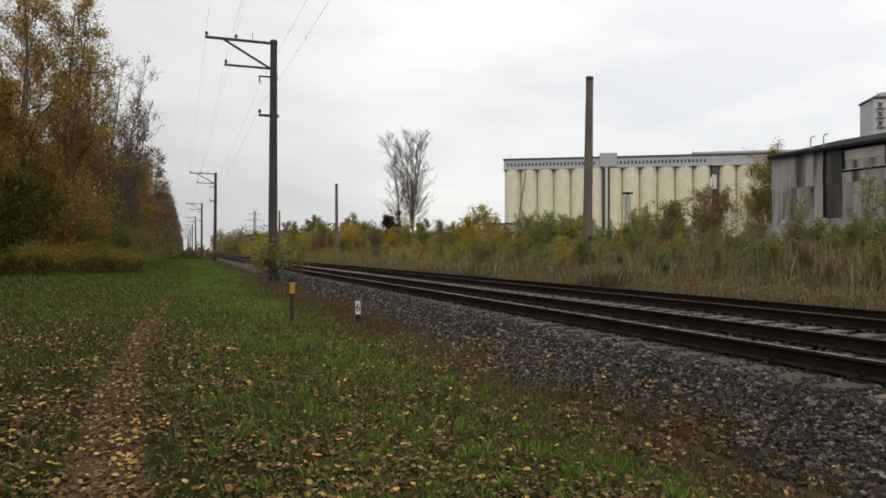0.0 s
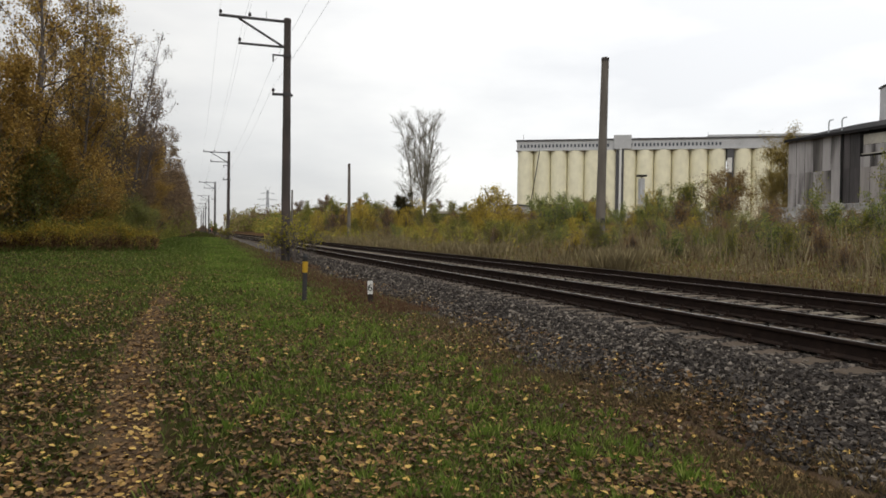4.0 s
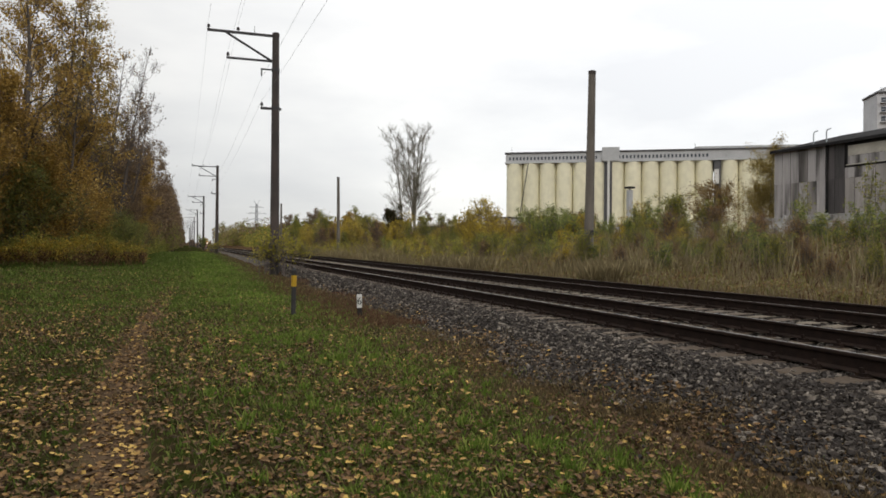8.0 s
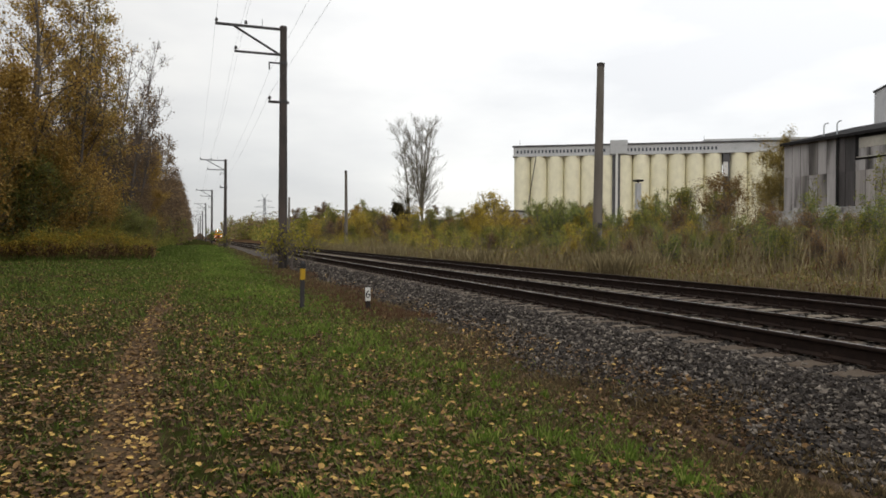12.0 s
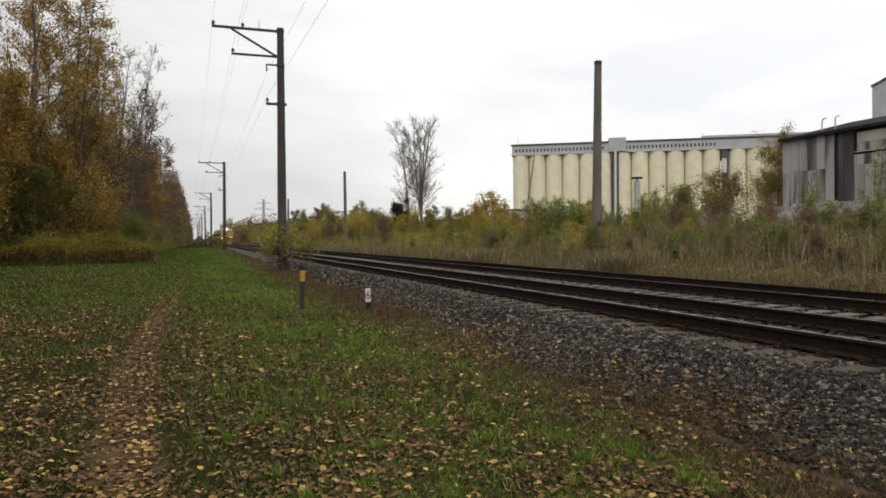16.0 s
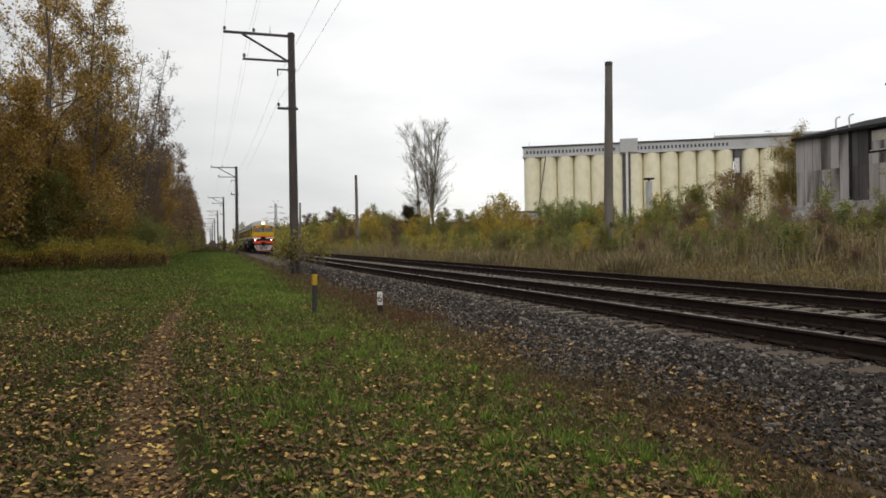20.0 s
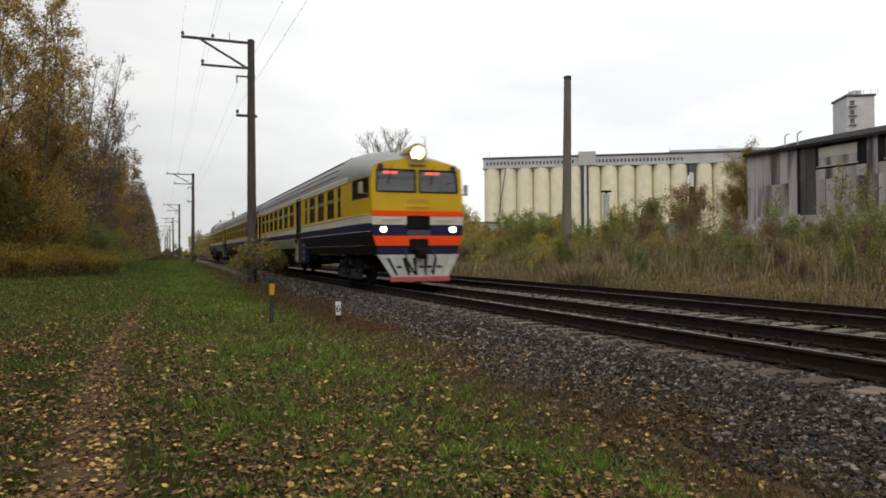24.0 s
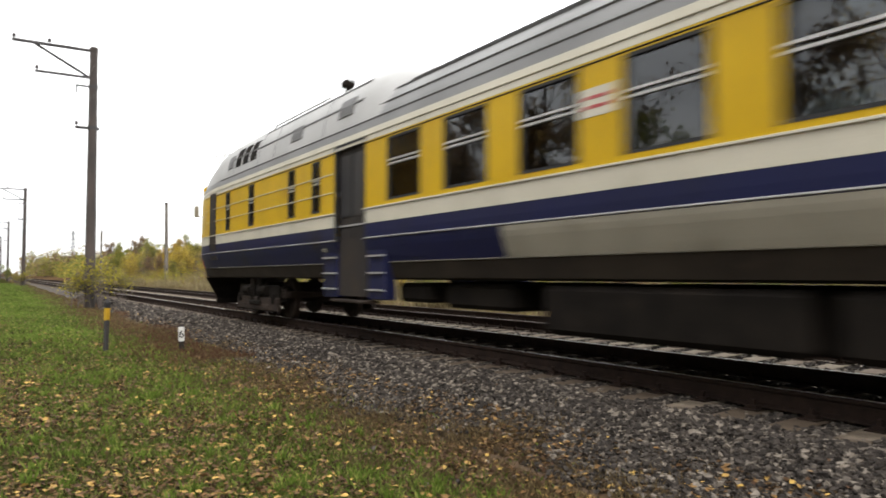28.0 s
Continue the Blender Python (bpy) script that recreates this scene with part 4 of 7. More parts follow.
    part("brow_rail", Build().tube([(-0.36, 0.0, 2.36), (-0.33, -0.05, 2.36), (0.33, -0.05, 2.36), (0.36, 0.0, 2.36)], 0.014, 6), M_YELLOW, hub)
    part("coupler_hood", Build().box(-0.36, 0.36, -0.03, 0.08, 1.68, 2.10, 0.02), M_BLACK, hub)
    part("coupler_plate", Build().box(-0.36, 0.36, -0.025, 0.08, 1.50, 1.68, 0.01), material("slate_plate", (0.05, 0.06, 0.11), (0.04, 0.045, 0.08), 3.0, 0.5), hub)
    cp = Build().box(-0.30, 0.30, -0.06, 0.3, 1.05, 1.42, 0.03).box(-0.14, 0.14, -0.42, 0.3, 0.86, 1.12, 0.04).box(-0.20, 0.10, -0.55, -0.35, 0.84, 1.14, 0.05)
    part("coupler", cp, M_BLACK, hub, "black automatic coupler")
    for s in (-1, 1):
        part("brake_hose", Build().tube([(s * 0.42, -0.02, 1.10), (s * 0.46, -0.22, 0.86), (s * 0.40, -0.24, 0.55), (s * 0.32, -0.18, 0.45)], 0.026, 6), M_RUBBER, hub)
    # rail guard: slanted posts over a bar
    g0, g1, gz0, gz1 = 1.28, 0.88, 0.96, 0.31
    lean_x = lambda x, z: x * (g1 + (g0 - g1) * (z - gz1) / (gz0 - gz1)) / g0
    lean_y = lambda z: -0.02 - 0.12 * (gz0 - z) / (gz0 - gz1)

    def guard_bar(name, x, half, z0_, z1_, mat_, out=0.0, shift=0.0):
        v = [(lean_x(x + shift - half, z1_), lean_y(z1_) - out, z1_), (lean_x(x + shift + half, z1_), lean_y(z1_) - out, z1_), (lean_x(x - shift + half, z0_), lean_y(z0_) - out, z0_), (lean_x(x - shift - half, z0_), lean_y(z0_) - out, z0_)]
        part(name, Build().add(v + [(p[0], p[1] + 0.02, p[2]) for p in v], [(0, 1, 2, 3), (7, 6, 5, 4)] + [(q, 4 + q, 4 + (q + 1) % 4, (q + 1) % 4) for q in range(4)]), mat_, hub)

    guard_bar("guard_plate", 0.0, g0, gz1, gz0, M_WHITEBAR if lit else M_BLACK)
    for x, shift in ((-1.0, 0), (-0.50, 0), (-0.16, 0), (-0.33, -0.13), (0.22, 0), (0.55, 0)):
        guard_bar("guard_slot", x, 0.05, 0.36, 0.86, M_BLACK, 0.004, shift)
    for x in (-0.76, 0.05, 0.385, 0.74):
        guard_bar("guard_slot", x, 0.09, 0.56, 0.63, M_BLACK, 0.005)
    guard_bar("guard_slot", 0.95, 0.045, 0.40, 0.86, M_KHAKI, 0.004)
    part("guard_bar", Build().box(-0.92, 0.92, -0.17, -0.11, 0.17, 0.32, 0.01), M_PINK if lit else M_BLACK, hub, "faded red bar of the rail guard" if lit else "")
    # roof headlamp pod
    pod = Build()
    k = 10
    prof = [(-0.27 * math.cos(math.pi * j / k), 0.27 * math.sin(math.pi * j / k)) for j in range(k + 1)]
    v = [(x, 0.02, 4.06 - low + z) for x, z in prof] + [(x * 1.0, 0.5, 4.06 - low + z) for x, z in prof] + [(x * 0.8, 1.5, 4.12 - low + z * 0.25) for x, z in prof]
    v = [(-0.27, 0.02, 3.70 - low), (0.27, 0.02, 3.70 - low)] + v
    fcs = [(2 + r * (k + 1) + j, 2 + r * (k + 1) + j + 1, 2 + (r + 1) * (k + 1) + j + 1, 2 + (r + 1) * (k + 1) + j) for r in range(2) for j in range(k)]
    part("headlamp_pod", pod.add(v, fcs), M_POD, hub, "grey-yellow roof pod of the headlamp")
    surround = Build().box(-0.265, 0.265, 0.02, 0.06, 3.70 - low, 3.83 - low)
    n_ = 24
    collar = [(0.275, 0.07), (0.28, 0.0), (0.205, -0.02)]
    surround.add([(r * math.cos(2 * math.pi * q / n_), y, 4.05 - low + r * math.sin(2 * math.pi * q / n_)) for r, y in collar for q in range(n_)], [(a * n_ + q, a * n_ + (q + 1) % n_, (a + 1) * n_ + (q + 1) % n_, (a + 1) * n_ + q) for a in range(2) for q in range(n_)])
    part("lamp_surround", surround, M_POD, hub)
    bowl = Build()
    ring = [(0.205, -0.04), (0.20, 0.10), (0.19, 0.24), (0.16, 0.42), (0.14, 0.45)]
    n_ = 22
    bowl.add([(r * math.cos(2 * math.pi * q / n_), 0.02 + y, 4.05 - low + r * math.sin(2 * math.pi * q / n_)) for r, y in ring for q in range(n_)], [(a * n_ + q, a * n_ + (q + 1) % n_, (a + 1) * n_ + (q + 1) % n_, (a + 1) * n_ + q) for a in range(len(ring) - 1) for q in range(n_)])
    lampb = part("headlamp", bowl, M_REFLECT, hub, "deep round headlamp bowl")
    part("bulb", Build().lathe([(0.095, 0.0), (0.095, -0.02), (0.03, -0.04)], at=(0, 0.48, 4.05 - low), axis="y", sides=16), M_LAMP if lit else M_ALU, lampb, "lit headlamp bulb" if lit else "")
    part("aerial", Build().tube([(0.55, 0.9, 3.9), (0.55, 0.9, 4.55), (0.42, 0.9, 4.58)], 0.012, 5), M_STEEL, hub)
    # cab inside: desk and back wall
    part("desk", Build().box(-1.2, 1.2, 0.22, 0.7, 2.3, 2.72, 0.03), M_CABWALL, hub)
    part("cab_back_wall", Build().box(-1.42, 1.42, 1.95, 2.0, 1.2, 3.4), M_CABWALL, hub)
    return hub


wheel_me = wheelset_mesh()
CARS = []
c1, s1 = make_car("control_car", "yellow, cream and navy leading railcar with grey roof", 25.82, ("front",),
                  [(4.27 + 1.65 * k, 5.31 + 1.65 * k) for k in range(3)] + [(12.42 + 1.645 * k, 13.46 + 1.645 * k) for k in range(7)],
                  [(3.27, 3.68), (9.18, 9.60)], [(10.62, 11.68), (24.01, 25.05)], [(12.2, 20.25)],
                  [(8.95, 10.3, 0.70, 1.2), (6.6, 8.4, 0.72, 1.2), (14.5, 16.2, 0.5, 1.15), (16.6, 18.0, 0.42, 1.15)], 15.14, blackened=True)
make_cab(c1, s1, False, True)
c2, s2 = make_car("trailer_car", "yellow, cream and navy middle railcar with grey roof", 25.73, (),
                  [(2.28 + 1.645 * k, 3.32 + 1.645 * k) for k in range(13)], [], [(0.72, 1.79), (23.90, 24.92)], [(2.3, 12.1)],
                  [(9.0, 10.0, 0.55, 1.15), (10.4, 12.0, 0.55, 1.2), (12.4, 13.6, 0.58, 1.2), (13.9, 15.1, 0.60, 1.2)], 11.59)
c3, s3 = make_car("motor_car", "yellow, cream and navy rear railcar with grilles in its grey roof", 25.45, ("back",),
                  [(2.42 + 1.645 * k, 3.44 + 1.645 * k) for k in range(7)], [(15.98, 16.41), (17.30, 17.72), (19.98, 20.42), (21.98, 22.38)],
                  [(0.74, 1.78), (14.13, 15.28)], [(2.2, 10.38)],
                  [(6.68, 9.9, 0.34, 1.32), (5.48, 6.48, 0.34, 1.30), (10.58, 12.18, 0.55, 1.2), (12.58, 13.58, 0.6, 1.2)], 8.47,
                  [(15.4, 24.5, 2.52), (15.4, 24.5, 2.86)])
make_cab(c3, s3, True, False)
# roof gear of the motor car
CASE = [(1.505, 3.60), (1.43, 4.04), (1.25, 4.40), (0.92, 4.63), (0.45, 4.78), (0.0, 4.82)]


def make_engine_casing():
    """The raised roof over the engine room, with a rounded shoulder and grilles."""
    low = [(1.50, 3.60), (1.40, 3.80), (1.20, 4.03), (0.92, 4.21), (0.56, 4.35), (0.0, 4.415)]
    stations = [(13.48, 0.0), (13.68, 0.35), (13.98, 0.75), (14.38, 0.97), (14.88, 1.0), (22.18, 1.0), (23.1, 0.93), (23.98, 0.78), (24.7, 0.6), (25.28, 0.42)]
    b, k = Build(), 11
    for u, q in stations:
        half = [(a[0] + (c[0] - a[0]) * q + 0.004, a[1] + (c[1] - a[1]) * q + 0.006) for a, c in zip(low, CASE)]
        b.v += [s3.skin(1, u, w, z) for w, z in half + [(-w, z) for w, z in reversed(half[:-1])]]
    b.f = [(i * k + j, i * k + j + 1, (i + 1) * k + j + 1, (i + 1) * k + j) for i in range(len(stations) - 1) for j in range(k - 1)]
    casing = part("engine_casing", b, M_CASING, c3, "raised pale grey roof over the engine room", smooth=True)

    def plate(name, side, u0, u1, q0, q1, mat_, out=0.025):
        at = lambda q: (np.interp(q, range(6), [p[0] for p in CASE]), np.interp(q, range(6), [p[1] for p in CASE]))
        steps = max(1, int((q1 - q0) / 0.3))
        b_ = Build()
        for m_ in range(steps):
            qa, qb = q0 + (q1 - q0) * m_ / steps, q0 + (q1 - q0) * (m_ + 1) / steps
            v = []
            for o in (out, -0.03):
                for u, q in ((u0, qa), (u1, qa), (u1, qb), (u0, qb)):
                    w, z = at(q)
                    v.append((side * (w + o * 0.8), u, z + o * 0.6))
            b_.add(v, [(0, 1, 2, 3), (7, 6, 5, 4)] + [(a, 4 + a, 4 + (a + 1) % 4, (a + 1) % 4) for a in range(4)])
        part(name, b_.weld(), mat_, casing)

    for side in (-1, 1):
        plate("vent_cover", side, 14.73, 15.33, 0.55, 1.35, M_ROOFRIB)
        plate("vent_cover", side, 17.13, 17.73, 0.45, 1.1, M_ROOFRIB)
        for u in (20.13, 20.73, 21.33):
            plate("intake_grille", side, u, u + 0.42, 0.45, 1.6, M_BLACK)
        plate("vent_cover", side, 22.03, 22.43, 0.5, 1.3, M_ROOFRIB)
        for u in (15.98, 18.78, 19.88, 21.93):
            plate("panel_seam", side, u, u + 0.03, 0.1, 4.5, M_ROOFRIB, 0.008)
        plate("seam_rail", side, 14.38, 22.08, 0.95, 1.02, M_ROOFRIB, 0.02)
        plate("seam_rail", side, 14.38, 19.88, 1.95, 2.02, M_ROOFRIB, 0.02)
    part("exhaust_pipe", Build().tube([(-0.75, 16.48, 4.4), (-0.75, 16.48, 4.80)], 0.07, 12).box(-0.86, -0.64, 16.34, 16.64, 4.80, 4.95, 0.03), M_BLACK, casing, "sooty roof exhaust")
    rail = Build().tube([(-0.95, 16.88, 4.66), (-0.95, 20.18, 4.66), (-0.95, 20.33, 4.5)], 0.02, 6)
    for y in (16.98, 18.08, 19.18):
        rail.tube([(-0.95, y, 4.4), (-0.95, y, 4.66)], 0.014, 5)
    part("roof_hand_rail", rail, M_ALU, casing)


M_CASING = material("pale_casing_paint", (0.40, 0.40, 0.40), (0.33, 0.33, 0.33), 0.8, 0.5, bump=0.05, c3=(0.24, 0.235, 0.23), fine=50)
make_engine_casing()
for side in (-1, 1):
    door = part("cab_side_door", quad_on(s3, side, 23.33, 23.98, 1.90, 3.3, 0.012, 0.03), M_DOOR, c3, "narrow dark cab door")
    part("lower_leaf", quad_on(s3, side, 23.33, 23.98, 1.45, 1.90, 0.02, 0.03), M_DOOR, door)
for c, s, ys in ((c1, s1, (3.55, 21.3)), (c2, s2, (4.15, 21.2)), (c3, s3, (3.9, 20.75))):
    for y in ys:
        make_bogie(c, y, wheel_me, c is c3)
CARS = [(c1, 0.0), (c2, 26.28), (c3, 52.47)]
SPOTS = [(0.0, 513.0), (3.0, 450.0), (7.0, 367.0), (11.0, 286.0), (13.0, 245.5), (15.0, 205.0), (17.0, 163.6), (18.5, 131.6), (20.0, 100.0), (21.3, 73.3), (22.5, 48.95), (23.25, 34.2), (24.0, 19.65), (24.8, 4.38), (25.5, -8.9), (26.5, -27.64), (27.5, -46.42), (28.0, -56.0)]


def nose_y(t):
    """Place of the train's front along the track, smooth in time."""
    ts, vs = [p[0] for p in SPOTS], [p[1] for p in SPOTS]
    i = min(max(int(np.searchsorted(ts, t)) - 1, 0), len(ts) - 2)
    def slope(k):
        a, c = max(k - 1, 0), min(k + 1, len(ts) - 1)
        return (vs[c] - vs[a]) / (ts[c] - ts[a])
    h = ts[i + 1] - ts[i]
    q = (t - ts[i]) / h
    return (2 * q**3 - 3 * q**2 + 1) * vs[i] + (q**3 - 2 * q**2 + q) * h * slope(i) + (3 * q**2 - 2 * q**3) * vs[i + 1] + (q**3 - q**2) * h * slope(i + 1)


def motions():
    """The train rolls in along the near track; its wheels turn with it."""
    for car, u in CARS:
        walk(car, [(t, pose(NEAR_X, nose_y(t) + u, RAIL_Z)) for t in [0.5 * k for k in range(57)]])
    rolled = [(k / FPS, (nose_y(0) - nose_y(k / FPS)) / 0.475) for k in range(28 * FPS + 1)]
    for w, y in WHEELSETS:
        walk(w, [(t, pose(0, y, 0.475, math.degrees(a))) for t, a in rolled])

# ---- poles, wires, markers ----
LINE_Y = [-27.0, 36.0, 99.0, 162.0, 225.0, 288.0, 351.0, 414.0, 477.0]



def line_x(y):
    """The pole line closes slowly with the track as it goes."""
    return 4.0 - 0.0086 * (y - 36.0)


def insulator():
    return Build().lathe([(0.02, 0.0), (0.02, 0.06), (0.075, 0.07), (0.085, 0.11), (0.06, 0.13), (0.07, 0.17), (0.05, 0.21), (0.015, 0.23)], sides=12)


def make_line_pole(y, lean):
    x0 = line_x(y)
    z = float(ground_z(x0, y))
    h = 12.15 - z
    p = thing("utility_pole", "grey concrete power pole with a steel bracket and insulators", "utility pole", "power line poles", at=pose(x0, y, z - 0.05, 0, lean, 0))
    part("shaft", Build().tube([(0, 0, -0.4), (0, 0, h * 0.33), (0, 0, h * 0.66), (0, 0, h)], [0.235, 0.215, 0.19, 0.165], 14), M_CONCRETE, p, smooth=True)
    part("pole_cap", Build().lathe([(0.175, h - 0.22), (0.185, h - 0.18), (0.185, h - 0.04), (0.12, h + 0.02)], sides=14), M_CONCRETE, p)
    top, low = h - 0.16, h - 1.42
    part("cross_arm", Build().box(-3.24, -0.10, -0.05, 0.05, top - 0.06 + 0.0, top + 0.06, 0.008), M_STEEL, p)
    part("cross_arm", Build().box(-2.34, -0.15, -0.045, 0.045, low - 0.05, low + 0.05, 0.008), M_STEEL, p)
    part("brace", Build().tube([(-2.35, 0, top - 0.05), (-0.12, 0, low - 0.02)], 0.055, 6), M_STEEL, p)
    part("band", Build().lathe([(0.20, low - 0.50), (0.205, low - 0.42), (0.20, low - 0.34)], sides=12).box(-0.72, -0.1, -0.03, 0.03, low - 0.45, low - 0.38), M_STEEL, p)
    part("band", Build().lathe([(0.21, low - 2.40), (0.215, low - 2.32), (0.21, low - 2.24)], sides=12).box(-0.72, 0.28, -0.045, 0.045, low - 2.40, low - 2.28), M_STEEL, p)
    for x, zz in ((-3.17, top + 0.05), (-1.8, top + 0.05), (-2.27, low + 0.04), (-0.66, low - 2.28)):
        ob = part("insulator", insulator(), M_INSUL, p, "dark glazed pin insulator")
        ob.location = (x, 0, zz)
    part("hanging_insulator", Build().tube([(-0.68, 0, low - 0.44), (-0.68, 0, low - 0.75)], 0.035, 6), M_INSUL, p)
    part("lamp_rod", Build().tube([(-1.02, 0, top), (-1.02, 0, top + 0.42)], 0.012, 5), M_STEEL, p)
    return h + z


tops = [make_line_pole(y, ln) for y, ln in zip(LINE_Y, (0, 0.1, 0.35, 0.2, -0.3, 0, 0.3, 0, 0))]


def make_wires():
    for dx, dz in ((-3.17, 0.12), (-1.8, 0.12), (-2.27, -1.18), (-0.68, -2.35), (-0.66, -3.45)):
        wire = thing("overhead_wire", "thin sagging wire strung between the concrete poles", "wire", "overhead wires")
        for k in range(len(LINE_Y) - 1):
            (ya, za), (yb, zb) = (LINE_Y[k], tops[k] + dz), (LINE_Y[k + 1], tops[k + 1] + dz)
            pts = [(line_x(ya + (yb - ya) * q) + dx, ya + (yb - ya) * q, za + (zb - za) * q - 2.6 * q * (1 - q)) for q in np.linspace(0, 1, 13)]
            part("span", Build().tube(pts, 0.0042, 4, cap=False), M_WIRE, wire)


make_wires()


M_PALEPOLE = material("bleached_concrete_pole", (0.17, 0.15, 0.13), (0.12, 0.105, 0.09), 2.0, 0.9, bump=0.3, c3=(0.22, 0.20, 0.175), fine=40, stretch=(1, 1, 0.25))


def make_bare_pole(x, y, top, lean):
    z = float(ground_z(x, y))
    p = thing("concrete_post", "bare weathered concrete pole standing in tall weeds", "pole", "bare poles", at=pose(x, y, z, 0, lean, 0))
    part("shaft", Build().tube([(0, 0, -0.4), (0, 0, 3.0), (0, 0, top - z)], [0.24, 0.21, 0.165], 14), M_PALEPOLE, p, smooth=True)
    part("end_cap", Build().lathe([(0.175, top - z - 0.16), (0.18, top - z), (0.1, top - z + 0.03)], sides=14), M_CONCRETE, p)
    part("pole_plate", Build().box(-0.10, 0.10, -0.24, -0.205, 1.75, 1.95), M_STEEL, p)


make_bare_pole(17.48, 28.75, 9.75, 0.9)
make_bare_pole(17.6, 87.9, 10.1, -0.4)
make_bare_pole(17.6, 147.0, 10.0, 0.3)

M_POSTGREY = material("grey_marker_post", (0.045, 0.043, 0.043), (0.034, 0.032, 0.032), 6.0, 0.8, fine=50)
M_POSTYEL = material("marker_yellow", (0.58, 0.36, 0.015), (0.50, 0.30, 0.015), 6.0, 0.6, fine=50)
M_SIGN = material("sign_white", (0.72, 0.72, 0.70), (0.62, 0.62, 0.60), 6.0, 0.6, fine=60)


def make_markers():
    p = thing("cable_marker", "grey marker post with yellow collar and dark cap", "marker post", at=pose(2.19, 16.0, float(ground_z(2.19, 16.0)) - 0.02, 1.0, 0.6, 20))
    part("post", Build().box(-0.043, 0.043, -0.043, 0.043, -0.15, 1.06, 0.012), M_POSTGREY, p)
    part("yellow_collar", Build().box(-0.046, 0.046, -0.046, 0.046, 0.68, 0.94, 0.01), M_POSTYEL, p)
    cap = Build().box(-0.050, 0.050, -0.050, 0.050, 0.93, 1.05, 0.012)
    cap.add([(-0.046, -0.046, 1.05), (0.046, -0.046, 1.05), (0.046, 0.046, 1.05), (-0.046, 0.046, 1.05), (0, 0, 1.12)], [(0, 1, 4), (1, 2, 4), (2, 3, 4), (3, 0, 4)])
    part("cap", cap, M_RUBBER, p, "dark pointed cap")
    q = thing("picket_post", "short dark post with a white plate numbered 6", "distance marker", at=pose(3.47, 15.0, float(ground_z(3.47, 15.0)), 0, -1.0, -14))
    part("post", Build().box(-0.052, 0.052, -0.050, 0.050, -0.15, 0.54, 0.012), material("dark_picket_post", (0.022, 0.016, 0.013), (0.016, 0.012, 0.010), 6.0, 0.85), q)
    plate = part("number_plate", Build().box(-0.056, 0.056, -0.070, -0.050, 0.22, 0.51, 0.004), M_SIGN, q)
    cu = bpy.data.curves.new("digit", "FONT")
    cu.body, cu.size, cu.extrude, cu.align_x, cu.align_y = "6", 0.22, 0.002, "CENTER", "CENTER"
    tmp = bpy.data.objects.new("digit", cu)
    scene.collection.objects.link(tmp)
    me = bpy.data.meshes.new_from_object(tmp.evaluated_get(bpy.context.evaluated_depsgraph_get()))
    bpy.data.objects.remove(tmp)
    me.materials.append(M_RUBBER)
    d = new("digit", me)
    d.parent = plate
    d.matrix_basis = pose(0.0, -0.073, 0.36, 90, 0, 0)


make_markers()

# ---- plants ----
M_BARK = material("grey_brown_bark", (0.07, 0.057, 0.048), (0.11, 0.09, 0.075), 6.0, 0.9, bump=0.5, fine=25, stretch=(1, 1, 0.3))
M_TWIG = material("grey_twigs", (0.15, 0.125, 0.11), (0.11, 0.09, 0.08), 6.0, 0.9, fine=30)
M_PALEBARK = material("pale_poplar_bark", (0.23, 0.21, 0.165), (0.17, 0.155, 0.12), 4.0, 0.9, bump=0.3, fine=25, stretch=(1, 1, 0.3))
L_GOLD = leaf_material("golden_leaves", (0.24, 0.15, 0.045), (0.43, 0.275, 0.07), (0.66, 0.47, 0.14), through_light=0.5)
L_BROWN = leaf_material("brown_leaves", (0.138, 0.096, 0.064), (0.222, 0.152, 0.092), (0.37, 0.265, 0.14))
L_OLIVE = leaf_material("olive_leaves", (0.14, 0.155, 0.04), (0.26, 0.26, 0.06), (0.48, 0.41, 0.09))
L_GREEN = leaf_material("green_leaves", (0.14, 0.18, 0.055), (0.24, 0.275, 0.08), (0.42, 0.40, 0.11))
L_YELLOW = leaf_material("yellow_shrub_leaves", (0.3, 0.23, 0.045), (0.5, 0.37, 0.06), (0.64, 0.5, 0.1))
L_GOLDGREEN = leaf_material("gold_green_leaves", (0.18, 0.14, 0.045), (0.33, 0.25, 0.075), (0.5, 0.38, 0.12))
L_WEED = leaf_material("dull_weed_leaves", (0.15, 0.15, 0.05), (0.25, 0.235, 0.08), (0.38, 0.33, 0.12))
L_RUST = leaf_material("rusty_leaves", (0.17, 0.108, 0.06), (0.275, 0.172, 0.086), (0.42, 0.285, 0.12))
L_FALLEN = leaf_material("fallen_leaves", (0.075, 0.042, 0.022), (0.25, 0.145, 0.058), (0.60, 0.40, 0.115), rough=0.5, through_light=0.1)
L_GRASS = leaf_material("lawn_blades", (0.061, 0.094, 0.018), (0.130, 0.187, 0.036), (0.29, 0.32, 0.090))
L_DRY = leaf_material("dry_weed_stems", (0.17, 0.135, 0.08), (0.27, 0.22, 0.13), (0.42, 0.36, 0.22))
L_VERGE = leaf_material("rusty_verge_grass", (0.085, 0.062, 0.034), (0.16, 0.118, 0.063), (0.30, 0.23, 0.12))
L_GOLDWEED = leaf_material("orange_goldenrod_leaves", (0.30, 0.20, 0.035), (0.48, 0.33, 0.055), (0.66, 0.50, 0.10), through_light=0.5)
L_GOLDRUST = leaf_material("gold_rust_leaves", (0.16, 0.10, 0.045), (0.27, 0.175, 0.07), (0.40, 0.29, 0.12))
